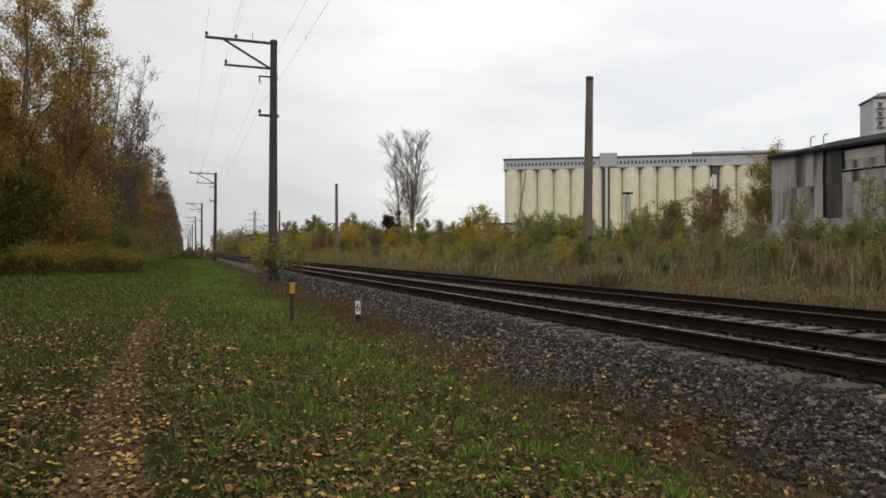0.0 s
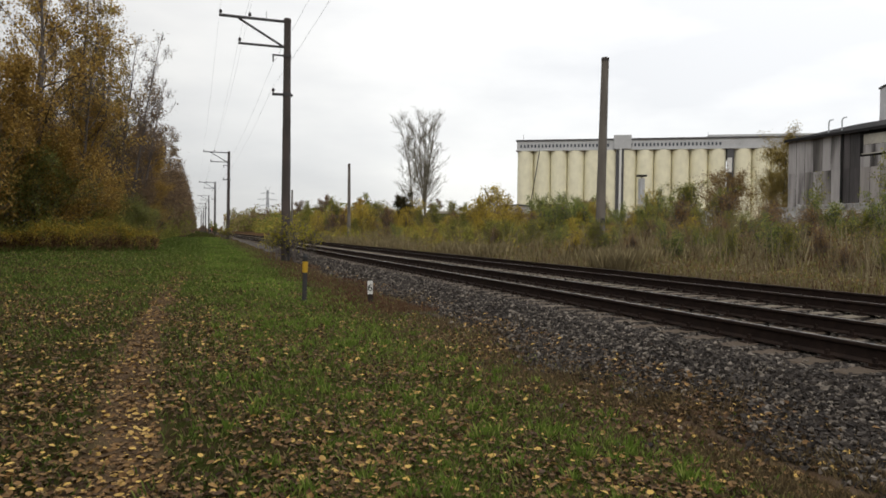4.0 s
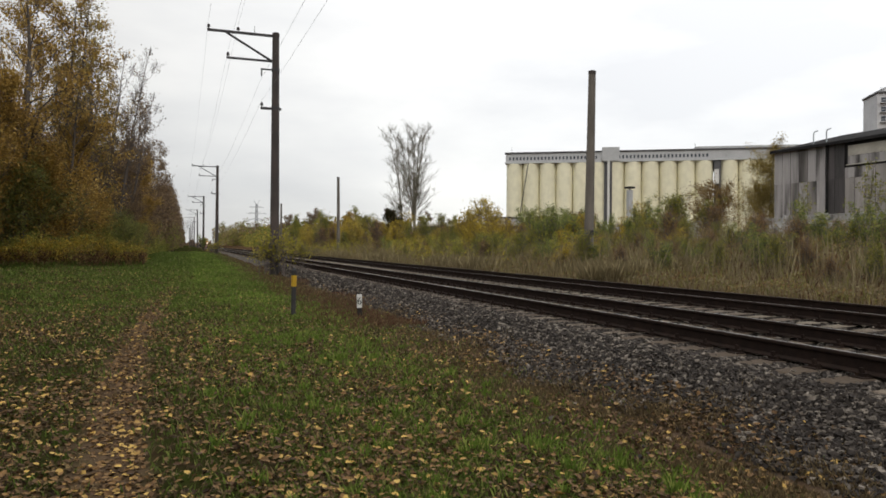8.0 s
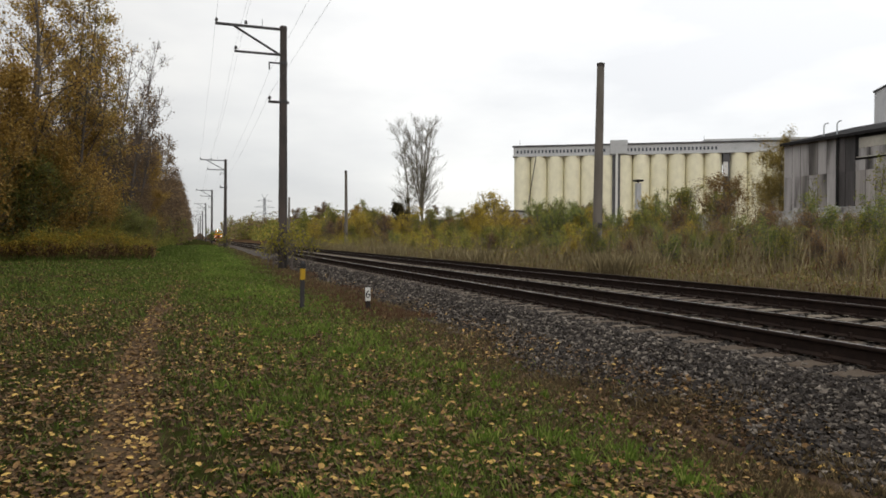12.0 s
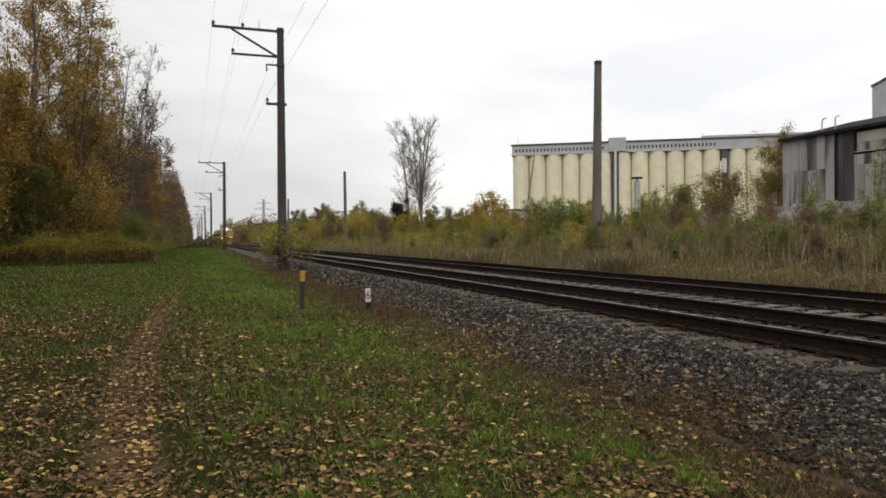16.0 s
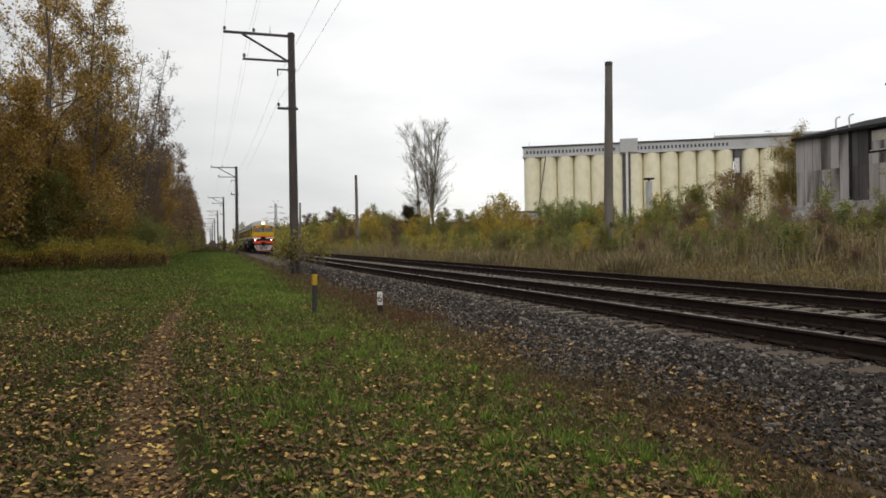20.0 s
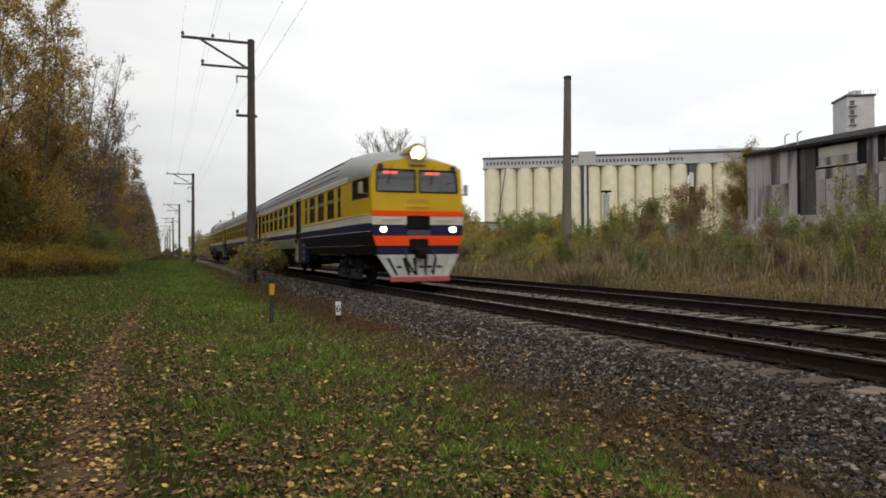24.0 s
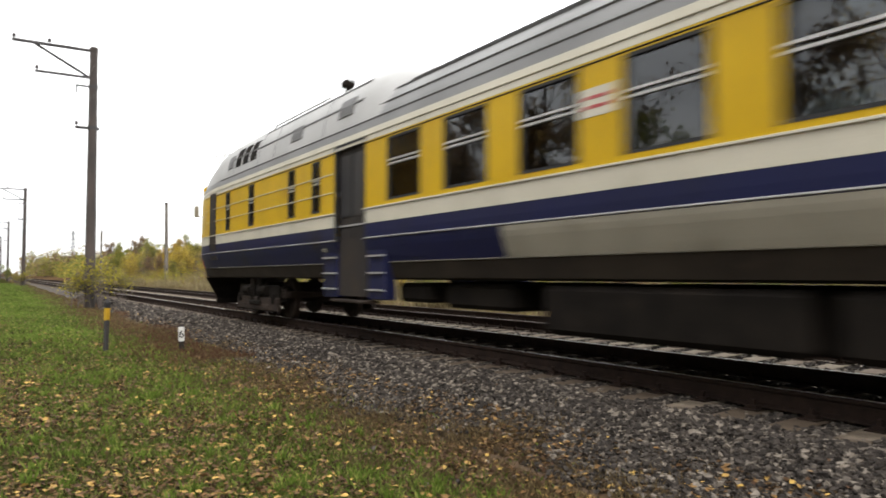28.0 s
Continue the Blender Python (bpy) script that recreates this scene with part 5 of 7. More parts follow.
L_WILLOW = leaf_material("pale_willow_leaves", (0.17, 0.19, 0.065), (0.27, 0.28, 0.085), (0.44, 0.40, 0.13), through_light=0.5)
L_FRESH = leaf_material("fresh_tuft_blades", (0.095, 0.15, 0.024), (0.17, 0.255, 0.045), (0.34, 0.38, 0.10))
L_REDSTEM = leaf_material("reddish_weed_stems", (0.085, 0.045, 0.03), (0.14, 0.08, 0.046), (0.22, 0.15, 0.08))

LEAF_V = np.array([(0, -0.5, 0), (0.33, -0.05, 0.10), (0, 0.5, -0.02), (-0.33, -0.05, 0.10)])
OVAL_V = np.array([(0, -0.5, 0.02), (0.30, -0.26, 0.09), (0.36, 0.12, 0.12), (0, 0.52, 0.0), (-0.36, 0.12, 0.12), (-0.30, -0.26, 0.09)])
OVAL_F = np.array([(0, 1, 2, 3), (0, 3, 4, 5)])
LEAF_F = np.array([(0, 1, 2, 3)])
BLADE_V = np.array([(-0.5, 0, 0), (0.5, 0, 0), (0.28, 0.16, 0.62), (-0.05, 0.45, 1.0)])


def leaf_cloud(name, places, size, mat, parent, gen, label=""):
    n = len(places)
    v, f = scattered(LEAF_V, LEAF_F, places, turns_of(gen.uniform(0, 6.28, n), gen.uniform(-1.2, 1.2, n), gen.uniform(-1.0, 1.0, n)), size * gen.uniform(0.6, 1.35, n))
    return tagged(part(name, np_mesh(name, v, f, mat), mat, parent, label))


def plant(name, label, category, group, seed, height, r0, base, spread, limbs, sub, twigs, leaves, leaf_size, leaf_mat, bark, up=0.6, stems=1, droop=0.0, scatter=0.22, top_bare=0.0, limb_r=0.35, twig_r=0.0):
    """A woody plant: tapered stems, limbs, branches and twigs, and a crown of small leaves along the twigs."""
    gen = np.random.default_rng(seed)
    root = thing(name, label, category, group)
    wood, tips = Build(), []
    for s in range(stems):
        off = gen.normal(0, 0.10 * stems * spread / 3, 2) if stems > 1 else np.zeros(2)
        lean = gen.normal(0, 0.05 + 0.10 * (stems > 1), 2)
        hs = height * (1 if s == 0 else gen.uniform(0.65, 0.97))
        zs = np.linspace(0, hs, 9)
        wob = np.cumsum(gen.normal(0, hs * 0.006, (9, 2)), 0)
        path = [np.array([off[0] + lean[0] * z + wob[i][0], off[1] + lean[1] * z + wob[i][1], z - (0.2 if i == 0 else 0)]) for i, z in enumerate(zs)]
        wood.tube(path, [max(r0 * (1 - 0.93 * (z / hs)) * (1.25 if i == 0 else 1), 0.012) for i, z in enumerate(zs)], 8 if r0 > 0.06 else 5)
        for k in range(limbs):
            q = base + (0.97 - base) * (k + gen.uniform(0, 1)) / limbs
            at = np.array([np.interp(q * hs, zs, [p[c] for p in path]) for c in range(3)])
            az = gen.uniform(0, 6.28)
            ln = spread * gen.uniform(0.6, 1.1) * (1.0 - 0.72 * ((q - base) / (1 - base)) ** 1.3)
            el = np.clip(gen.normal(up, 0.18), -0.3, 1.4)
            d = np.array([np.cos(az) * np.cos(el), np.sin(az) * np.cos(el), np.sin(el)])
            pts = [at]
            for i in range(4):
                d = d + gen.normal(0, 0.13, 3) + np.array([0, 0, 0.10 - droop])
                d /= np.linalg.norm(d)
                pts.append(pts[-1] + d * ln / 4)
            rl = max(r0 * limb_r * (1 - 0.8 * q), 0.012)
            wood.tube(pts, [rl, rl * 0.8, rl * 0.6, rl * 0.4, rl * 0.2], 5, cap=False)
            for j in range(sub):
                w = gen.uniform(0.25, 1.0) * 4
                i = min(int(w), 3)
                p0 = pts[i] + (pts[i + 1] - pts[i]) * (w - i)
                e = d + gen.normal(0, 0.55, 3) + np.array([0, 0, up * 0.5 - droop])
                e /= np.linalg.norm(e)
                l2 = ln * gen.uniform(0.22, 0.45)
                sp = [p0, p0 + e * l2 * 0.5, p0 + (e + gen.normal(0, 0.15, 3)) * l2]
                wood.tube(sp, [max(rl * 0.35, twig_r * 1.6), max(rl * 0.25, twig_r * 1.3), max(rl * 0.1, 0.004, twig_r)], 4, cap=False)
                for _ in range(twigs):
                    u = gen.uniform(0.2, 1.0)
                    t0 = p0 + (sp[2] - p0) * u
                    g = e + gen.normal(0, 0.6, 3) + np.array([0, 0, up * 0.4 - droop])
                    g /= np.linalg.norm(g)
                    t1 = t0 + g * l2 * gen.uniform(0.35, 0.8)
                    wood.tube([t0, t1], [max(rl * 0.13, 0.007, twig_r), max(0.004, twig_r * 0.6)], 3, cap=False)
                    if gen.uniform() > top_bare * q:
                        tips.append((t0, t1))
    me = bpy.data.meshes.new("wood")
    me.from_pydata(wood.v, [], wood.f)
    me.materials.append(bark)
    part("trunk" if stems == 1 else "woody_frame", me, bark, root)
    if leaves:
        tips = np.array(tips)
        pick = gen.integers(0, len(tips), leaves)
        u = gen.uniform(0, 1.15, (leaves, 1))
        places = tips[pick, 0] * (1 - u) + tips[pick, 1] * u + gen.normal(0, scatter, (leaves, 3))
        places[:, 2] = np.maximum(places[:, 2], 0.05)
        leaf_cloud("crown", places, leaf_size, leaf_mat, root, gen)
    return root


def weed_front(x):
    """Where the weeds before the wood begin."""
    return float(np.interp(x, [-14, -9, -6.7, -2.9, 0], [40.5, 41.0, 42.5, 50.5, 60.0]))


def behind_weeds(x, y, size):
    """Moves a tree of the wood back until it stands behind the weeds."""
    while y < weed_front(x) + 3.6 and x < -2.9:
        x, y, size = x * 1.02, y * 1.02, size * 1.02
    return x, y, size


def put(ob, x, y, yaw=0.0, size=1.0, sink=0.05, first=False, label=""):
    m = pose(x, y, float(ground_z(x, y)) - sink, 0, 0, yaw)
    if first:
        ob.matrix_basis = m @ Matrix.Diagonal((size, size, size, 1))
        made = ob
    else:
        made = copy_thing(ob, m)
        made.scale = (size, size, size)
    if label:
        tagged(made, label)
    return made


# the wood along the verge
WOOD = "trees along the verge"
aspen = plant("aspen", "tall aspen with thinning golden-brown leaves", "tree", WOOD, 11, 19.0, 0.19, 0.24, 5.4, 24, 6, 5, 6600, 0.155, L_GOLD, M_BARK, up=0.5, scatter=0.17, top_bare=0.35)
aspen2 = plant("aspen", "tall aspen with sparse yellow-brown leaves", "tree", WOOD, 12, 17.0, 0.15, 0.25, 3.9, 24, 6, 4, 2000, 0.14, L_GOLDGREEN, M_BARK, up=0.8, scatter=0.2, top_bare=0.75)
barebirch = plant("bare_tree", "nearly leafless grey tree with fine upright twigs", "tree", WOOD, 13, 16.0, 0.14, 0.18, 3.3, 26, 7, 5, 700, 0.13, L_BROWN, M_TWIG, up=0.95, top_bare=0.8, twig_r=0.006)
maple = plant("young_maple", "bushy young tree in orange-brown autumn leaf", "tree", WOOD, 14, 10.0, 0.10, 0.06, 3.8, 24, 7, 4, 17000, 0.145, L_GOLD, M_BARK, up=0.45, stems=2, scatter=0.26)
hazel = plant("hazel", "dense brown-leaved hazel thicket", "tree", WOOD, 15, 8.5, 0.07, 0.05, 3.5, 18, 7, 4, 17000, 0.14, L_BROWN, M_BARK, up=0.6, stems=3, scatter=0.28)
willow = plant("willow_bush", "olive-green willow bush turning yellow", "bush", WOOD, 16, 6.5, 0.06, 0.04, 3.1, 16, 7, 4, 14000, 0.13, L_WILLOW, M_BARK, up=0.55, stems=3, scatter=0.28)
far_aspen = plant("far_aspen", "tall thinning aspen further along the wood", "tree", WOOD, 41, 17.5, 0.16, 0.22, 4.2, 18, 5, 3, 2300, 0.22, L_BROWN, M_BARK, up=0.65, scatter=0.3, top_bare=0.5)
far_maple = plant("far_maple", "bushy rusty-brown tree further along the wood", "tree", WOOD, 42, 11.0, 0.10, 0.05, 3.7, 12, 5, 3, 4200, 0.30, L_BROWN, M_BARK, up=0.5, stems=2, scatter=0.35)
far_hazel = plant("far_hazel", "dense brown thicket further along the wood", "tree", WOOD, 43, 9.5, 0.08, 0.04, 3.5, 10, 5, 3, 4200, 0.29, L_BROWN, M_BARK, up=0.6, stems=3, scatter=0.35)
far_willow = plant("far_willow", "olive-green thicket further along the wood", "tree", WOOD, 44, 8.0, 0.07, 0.04, 3.4, 10, 5, 3, 4200, 0.28, L_OLIVE, M_BARK, up=0.6, stems=3, scatter=0.35)
gen = np.random.default_rng(3)
put(far_aspen, -9.6, 86, 0, 1.0, first=True)
put(far_maple, -8.6, 84, 0, 1.0, first=True)
put(far_hazel, -8.8, 90, 0, 1.0, first=True)
put(far_willow, -8.4, 95, 0, 1.0, first=True)
put(aspen, -8.75, 44.8, 30, 1.06, first=True)
put(aspen2, -8.2, 62.0, 80, 1.0, first=True)
put(barebirch, -6.9, 61.0, 10, 1.0, first=True)
put(maple, -10.4, 43.6, 0, 1.1, first=True)
put(hazel, -7.4, 56.0, 40, 1.0, first=True)
put(willow, -9.0, 46.0, 0, 0.95, first=True)
for x, y, k, s in ((-5.6, 56.5, barebirch, 1.0), (-7.7, 50.5, aspen, 0.94), (-5.2, 61.5, barebirch, 0.84), (-6.0, 58.0, barebirch, 0.9), (-5.1, 58.6, hazel, 0.62), (-5.0, 62.5, maple, 0.5), (-5.4, 54.5, willow, 0.62), (-6.2, 50.5, maple, 0.6), (-5.9, 55.0, aspen2, 1.05), (-8.4, 42.8, willow, 0.8), (-7.5, 48.2, willow, 0.72), (-6.6, 52.4, willow, 0.66), (-10.2, 38.6, willow, 0.8), (-6.6, 57.5, aspen2, 1.0), (-5.9, 66, barebirch, 0.8), (-5.0, 70, hazel, 0.75), (-5.2, 76, hazel, 0.8), (-11.5, 39, aspen2, 1.05), (-13.5, 44, aspen, 0.95), (-6.8, 47.5, aspen2, 0.98), (-6.6, 54.5, barebirch, 1.02), (-10, 52, aspen, 0.9), (-7.4, 70, barebirch, 1.05), (-8.2, 79, aspen2, 1.0), (-9, 73, aspen, 1.0),
                   (-7.6, 44.0, maple, 0.9), (-13.0, 38.0, maple, 1.1), (-12.5, 48, hazel, 1.2), (-7.2, 51.0, maple, 0.8), (-6.9, 65, hazel, 1.1), (-6.6, 73, maple, 0.85), (-11.4, 43.5, willow, 0.9), (-8.2, 52.5, willow, 0.8), (-7.6, 60.5, willow, 0.9), (-6.9, 68.5, willow, 0.8),
                   (-10.5, 36.5, willow, 0.75), (-9.6, 40.0, willow, 0.7), (-9.0, 49.5, hazel, 0.9), (-6.9, 57.5, willow, 0.75), (-12.0, 35.5, hazel, 0.9), (-10.8, 46.5, maple, 1.0), (-16, 41, hazel, 1.25), (-17, 47, aspen2, 1.0), (-15, 52, maple, 1.1), (-11, 60, hazel, 1.3), (-12, 68, aspen, 1.0)):
    x, y, s = behind_weeds(x, y, s)
    put(k, x, y, gen.uniform(0, 360), s * gen.uniform(0.95, 1.05))
put(willow, -3.8, 53.0, 70, 0.48)
put(willow, -5.0, 52.6, 200, 0.42)
put(hazel, -4.3, 57.0, 20, 0.5)
for i in range(48):
    y = 80 + i * 5.2 + gen.uniform(-2, 2)
    k = (far_maple, far_aspen, far_hazel, far_aspen, far_willow, far_hazel, far_aspen)[i % 7]
    put(k, np.interp(y, [80, 100, 140, 185, 330], [-5.6, -5.0, -4.4, -4.0, -4.2]) - gen.uniform(0, 1.0) - (0.7 if k is far_aspen else 0), y, gen.uniform(0, 360), gen.uniform(0.9, 1.12) * (0.9 if y > 170 else 1.0))
    if i % 2 == 0:
        put((far_hazel, far_maple, far_aspen)[i % 3], -13.0 - gen.uniform(0, 4), y + 2, gen.uniform(0, 360), 1.25)
for i in range(34):
    y = 190 + i * 9.5
    put((far_hazel, far_willow, far_maple, far_hazel)[i % 4], -4.6 + gen.uniform(-0.8, 0.8), y, gen.uniform(0, 360), gen.uniform(0.5, 0.85))
n = 7000
hx_, hy_ = gen.uniform(-16, 26, n), gen.uniform(905, 990, n)
v, f = scattered(LEAF_V, LEAF_F, np.stack([hx_, hy_, ground_z(hx_, hy_) + gen.uniform(0, 1, n) * (5.0 + 2.4 * np.sin(hx_ * 0.5))], -1), turns_of(gen.uniform(0, 6.28, n), gen.uniform(-1, 1, n), gen.uniform(-1, 1, n)), gen.uniform(0.8, 1.8, n))
tagged(new("far_hedge", np_mesh("far_hedge", v, f, L_BROWN)), "distant brown hedge at the end of the line", "hedge", kind="stuff")
for i in range(30):
    y = 33 - i * 3.2 + gen.uniform(-1, 1)
    put((far_maple, aspen, far_hazel, far_aspen, far_willow, aspen2)[i % 6], -13.5 - gen.uniform(0, 4), y, gen.uniform(0, 360), gen.uniform(0.95, 1.2))


def blades(name, x, y, height, width, mat, gen, label, lean=0.5, category="grass"):
    n = len(x)
    z = ground_z(x, y) - 0.01
    v, f = scattered(BLADE_V, LEAF_F, np.stack([x, y, z], -1), turns_of(gen.uniform(0, 6.28, n), gen.normal(0, 0.12, n)), np.stack([width, height * lean, height], -1))
    return tagged(new(name, np_mesh(name, v, f, mat)), label, category, kind="stuff")


# lawn, thinner on the path and under the litter, brown towards the ballast
n = 520000
gy = 2.2 * (120 / 2.2) ** gen.uniform(0, 1, n)
gx = gen.uniform(-9, 4.3, n)
ragged = 0.26 + 0.09 * np.sin(gy * 2.3 + 1.0) + 0.07 * np.sin(gy * 5.9 + 3 * (gx > path_x(gy)))
on_path = np.exp(-((gx - path_x(gy)) / ragged) ** 4) * np.interp(gy, [16, 36], [1.0, 0.25])
patch = np.sin(gx * 2.3 + 1.1 * np.sin(gy * 1.3)) * np.sin(gy * 1.9 + np.cos(gx * 1.7)) * 0.5 + 0.5
lush = np.interp(gx, [-9, -1.2, 0.6, 1.6, 3.0], [0.20, 0.22, 0.55, 1.0, 0.95]) + np.interp(gx, [-4, 0], [0.35, 0.75]) * np.clip((gy - 9) / 12, 0, 1)
keep = (gen.uniform(0, 1, n) > on_path * 0.965) & (gen.uniform(0, 1, n) < lush * (0.12 + 0.88 * patch))
brownish = gen.uniform(0, 1, n) < np.maximum(1 / (1 + np.exp(-(gx - 3.4 + 1.6 * (patch - 0.5)) * 3.2)), 0.32 - 0.28 * np.clip((gy - 9) / 12, 0, 1))
size = np.clip(0.040 + gy * 0.0010, 0.04, 0.12)
fresh = keep & ~brownish & (gx > 0.2) & (np.sin(gx * 1.1 + 1.3 * np.sin(gy * 0.45)) * np.sin(gy * 0.6 + gx * 0.7) + gen.normal(0, 0.35, n) > 0.1)
blades("lawn_grass", gx[fresh], gy[fresh], (size * gen.uniform(0.7, 2.0, n))[fresh], (gen.uniform(0.005, 0.010, n) + 0.0009 * gy)[fresh], L_FRESH, gen, "fresh bright green patches of lawn", 1.3)
k = keep & ~brownish & ~fresh
blades("lawn_grass", gx[k], gy[k], (size * gen.uniform(0.5, 1.9, n))[k], (gen.uniform(0.005, 0.010, n) + 0.0009 * gy)[k], L_GRASS, gen, "short green lawn grass strewn with fallen leaves", 1.3)
k = keep & brownish & (gx < 4.25)
blades("dry_verge_grass", gx[k], gy[k], (size * gen.uniform(0.8, 2.0, n))[k], (0.006 + 0.0009 * gy)[k], L_VERGE, gen, "brown withered grass beside the ballast", 1.3)

# a thicker sward between the path and the ballast, and tufts that hang over the stones
n = 95000
gy = 2.2 * (16 / 2.2) ** gen.uniform(0, 1, n)
gx = gen.uniform(0.6, 4.1, n)
tuft = np.sin(gx * 5.3 + 1.7 * np.sin(gy * 3.1)) * np.sin(gy * 4.7 + np.cos(gx * 3.9)) * 0.5 + 0.5
keep = gen.uniform(0, 1, n) < 0.15 + 0.85 * tuft
dry = gen.uniform(0, 1, n) < 1 / (1 + np.exp(-(gx - 3.55 + 1.4 * (tuft - 0.5)) * 3.0))
high = gen.uniform(0.02, 0.06, n) * (0.7 + 0.6 * tuft)
blades("lawn_grass", gx[keep & ~dry], gy[keep & ~dry], high[keep & ~dry], gen.uniform(0.006, 0.013, n)[keep & ~dry], L_GRASS, gen, "thick green tufts of lawn grass", 1.3)
blades("dry_verge_grass", gx[keep & dry], gy[keep & dry], 1.3 * high[keep & dry], gen.uniform(0.006, 0.012, n)[keep & dry], L_VERGE, gen, "brown withered tufts beside the ballast", 0.7)
n = 16000
gy = 13 + 60 * gen.uniform(0, 1, n) ** 1.4
gx = 2.6 + 1.7 * gen.uniform(0, 1, n) ** 0.6 + 0.25 * np.sin(gy * 0.7)
blades("edge_grass", gx, gy, gen.uniform(0.04, 0.16, n), gen.uniform(0.008, 0.014, n) + 0.0006 * gy, L_REDSTEM, gen, "reddish-brown dead weeds between lawn and ballast", 0.8)
n = 13000
gy = 2.2 * (24 / 2.2) ** gen.uniform(0, 1, n)
gx = 3.9 + 0.28 * np.sin(gy * 1.3 + 0.6) + 0.2 * np.sin(gy * 3.7 + 1.0) + gen.normal(0, 0.28, n)
blades("edge_grass", gx, gy, gen.uniform(0.03, 0.10, n), gen.uniform(0.006, 0.012, n), L_VERGE, gen, "ragged brown grass creeping over the ballast edge", 0.8)

# fallen leaves: dull crumbled litter below, paler whole leaves on top
L_LITTER = leaf_material("dull_leaf_litter", (0.030, 0.020, 0.012), (0.100, 0.066, 0.034), (0.25, 0.175, 0.08), rough=0.7, through_light=0.1)
for name, n, mat, lo, hi, lift, lab, tv, tf, thin, flat in (("leaf_litter", 300000, L_LITTER, 0.018, 0.055, 0.04, "dull brown crumbled leaf litter in the grass", LEAF_V, LEAF_F, 0.22, 0.45), ("fallen_leaves", 150000, L_FALLEN, 0.02, 0.066, 0.05, "scattered dry tan and yellow leaves on the grass", OVAL_V, OVAL_F, 1.0, 0.27)):
    ly = 2.3 * (48 / 2.3) ** gen.uniform(0, 1, n)
    lx = gen.uniform(-9, 4.7, n)
    off = np.abs(lx - path_x(ly))
    near_path = np.where(off < 0.24, thin, 0.0)
    clump = 0.52 + 0.42 * np.sin(lx * 1.9 + 1.3 * np.sin(ly * 0.9)) * np.sin(ly * 1.4 + np.sin(lx * 2.2))
    keep = gen.uniform(0, 1, n) < np.interp(lx, [-9, 0.3, 1.4, 4.7], [1.0, 1.0, 0.85, 0.75]) * np.interp(ly, [2, 12, 20, 48], [1.0, 0.9, 0.5, 0.4]) * np.where(off < 0.24, near_path * np.interp(ly, [12, 22], [1.0, 1.9]), clump)
    lx, ly = lx[keep], ly[keep]
    n = len(lx)
    v, f = scattered(tv, tf, np.stack([lx, ly, ground_z(lx, ly) + gen.uniform(0.008, lift, n) * np.where(off[keep] < 0.24, 0.35, 1.0)], -1), turns_of(gen.uniform(0, 6.28, n), gen.normal(0, flat, n), gen.normal(0, flat, n)), gen.uniform(lo, hi, n) + ly * 0.0006)
    tagged(new(name, np_mesh(name, v, f, mat)), lab, "leaf litter", kind="stuff")

# the verge goes on past the camera
n = 60000
gx, gy = gen.uniform(-7, 3.9, n), gen.uniform(-7, 2.3, n)
clear = np.abs(gx - path_x(gy)) > 0.24
n, gx, gy = int(clear.sum()), gx[clear], gy[clear]
blades("lawn_grass", gx, gy, gen.uniform(0.02, 0.06, n), gen.uniform(0.007, 0.014, n), L_GRASS, gen, "short green lawn grass strewn with fallen leaves")
n = 46000
lx, ly = gen.uniform(-9, 4.4, n), gen.uniform(-7, 2.4, n)
v, f = scattered(OVAL_V, OVAL_F, np.stack([lx, ly, ground_z(lx, ly) + gen.uniform(0.01, 0.05, n)], -1), turns_of(gen.uniform(0, 6.28, n), gen.normal(0, 0.4, n), gen.normal(0, 0.4, n)), gen.uniform(0.02, 0.06, n))
tagged(new("fallen_leaves", np_mesh("fallen_leaves", v, f, L_FALLEN)), "scattered dry tan and yellow leaves on the grass", "leaf litter", kind="stuff")

# long-bladed green tufts in the lawn
n = 260
ty = 2.8 * (20 / 2.8) ** gen.uniform(0, 1, n)
tx = gen.uniform(0.2, 3.5, n)
per = 34
tx, ty = np.repeat(tx, per), np.repeat(ty, per)
m = len(tx)
reach = np.repeat(gen.uniform(0.5, 1.3, n), per)
blades("lawn_tufts", tx + gen.normal(0, 0.035, m), ty + gen.normal(0, 0.035, m), gen.uniform(0.05, 0.13, m) * reach, gen.uniform(0.004, 0.008, m), L_FRESH, gen, "fresh long-bladed grass tufts in the lawn", 0.8)
# dead leaves drifted against the foot of the ballast
n = 10000
ly = 2.3 * (26 / 2.3) ** gen.uniform(0, 1, n)
lx = 3.85 + 0.3 * np.sin(ly * 1.1 + 0.4) + 0.2 * np.sin(ly * 2.9) + gen.normal(0, 0.34, n)
drift = np.sin(ly * 2.1 + lx * 1.7) * np.sin(ly * 0.8 + 1.0) + gen.uniform(-0.6, 0.6, n) > 0.15
lx, ly, n = lx[drift], ly[drift], int(drift.sum())
v, f = scattered(OVAL_V, OVAL_F, np.stack([lx, ly, ground_z(lx, ly) + gen.uniform(0.01, 0.05, n)], -1), turns_of(gen.uniform(0, 6.28, n), gen.normal(0, 0.45, n), gen.normal(0, 0.45, n)), gen.uniform(0.02, 0.055, n))
tagged(new("drifted_leaves", np_mesh("drifted_leaves", v, f, leaf_material("russet_drift_leaves", (0.05, 0.028, 0.018), (0.12, 0.072, 0.043), (0.34, 0.22, 0.12), through_light=0.1))), "russet dead leaves drifted along the ballast foot", "leaf litter", kind="stuff")

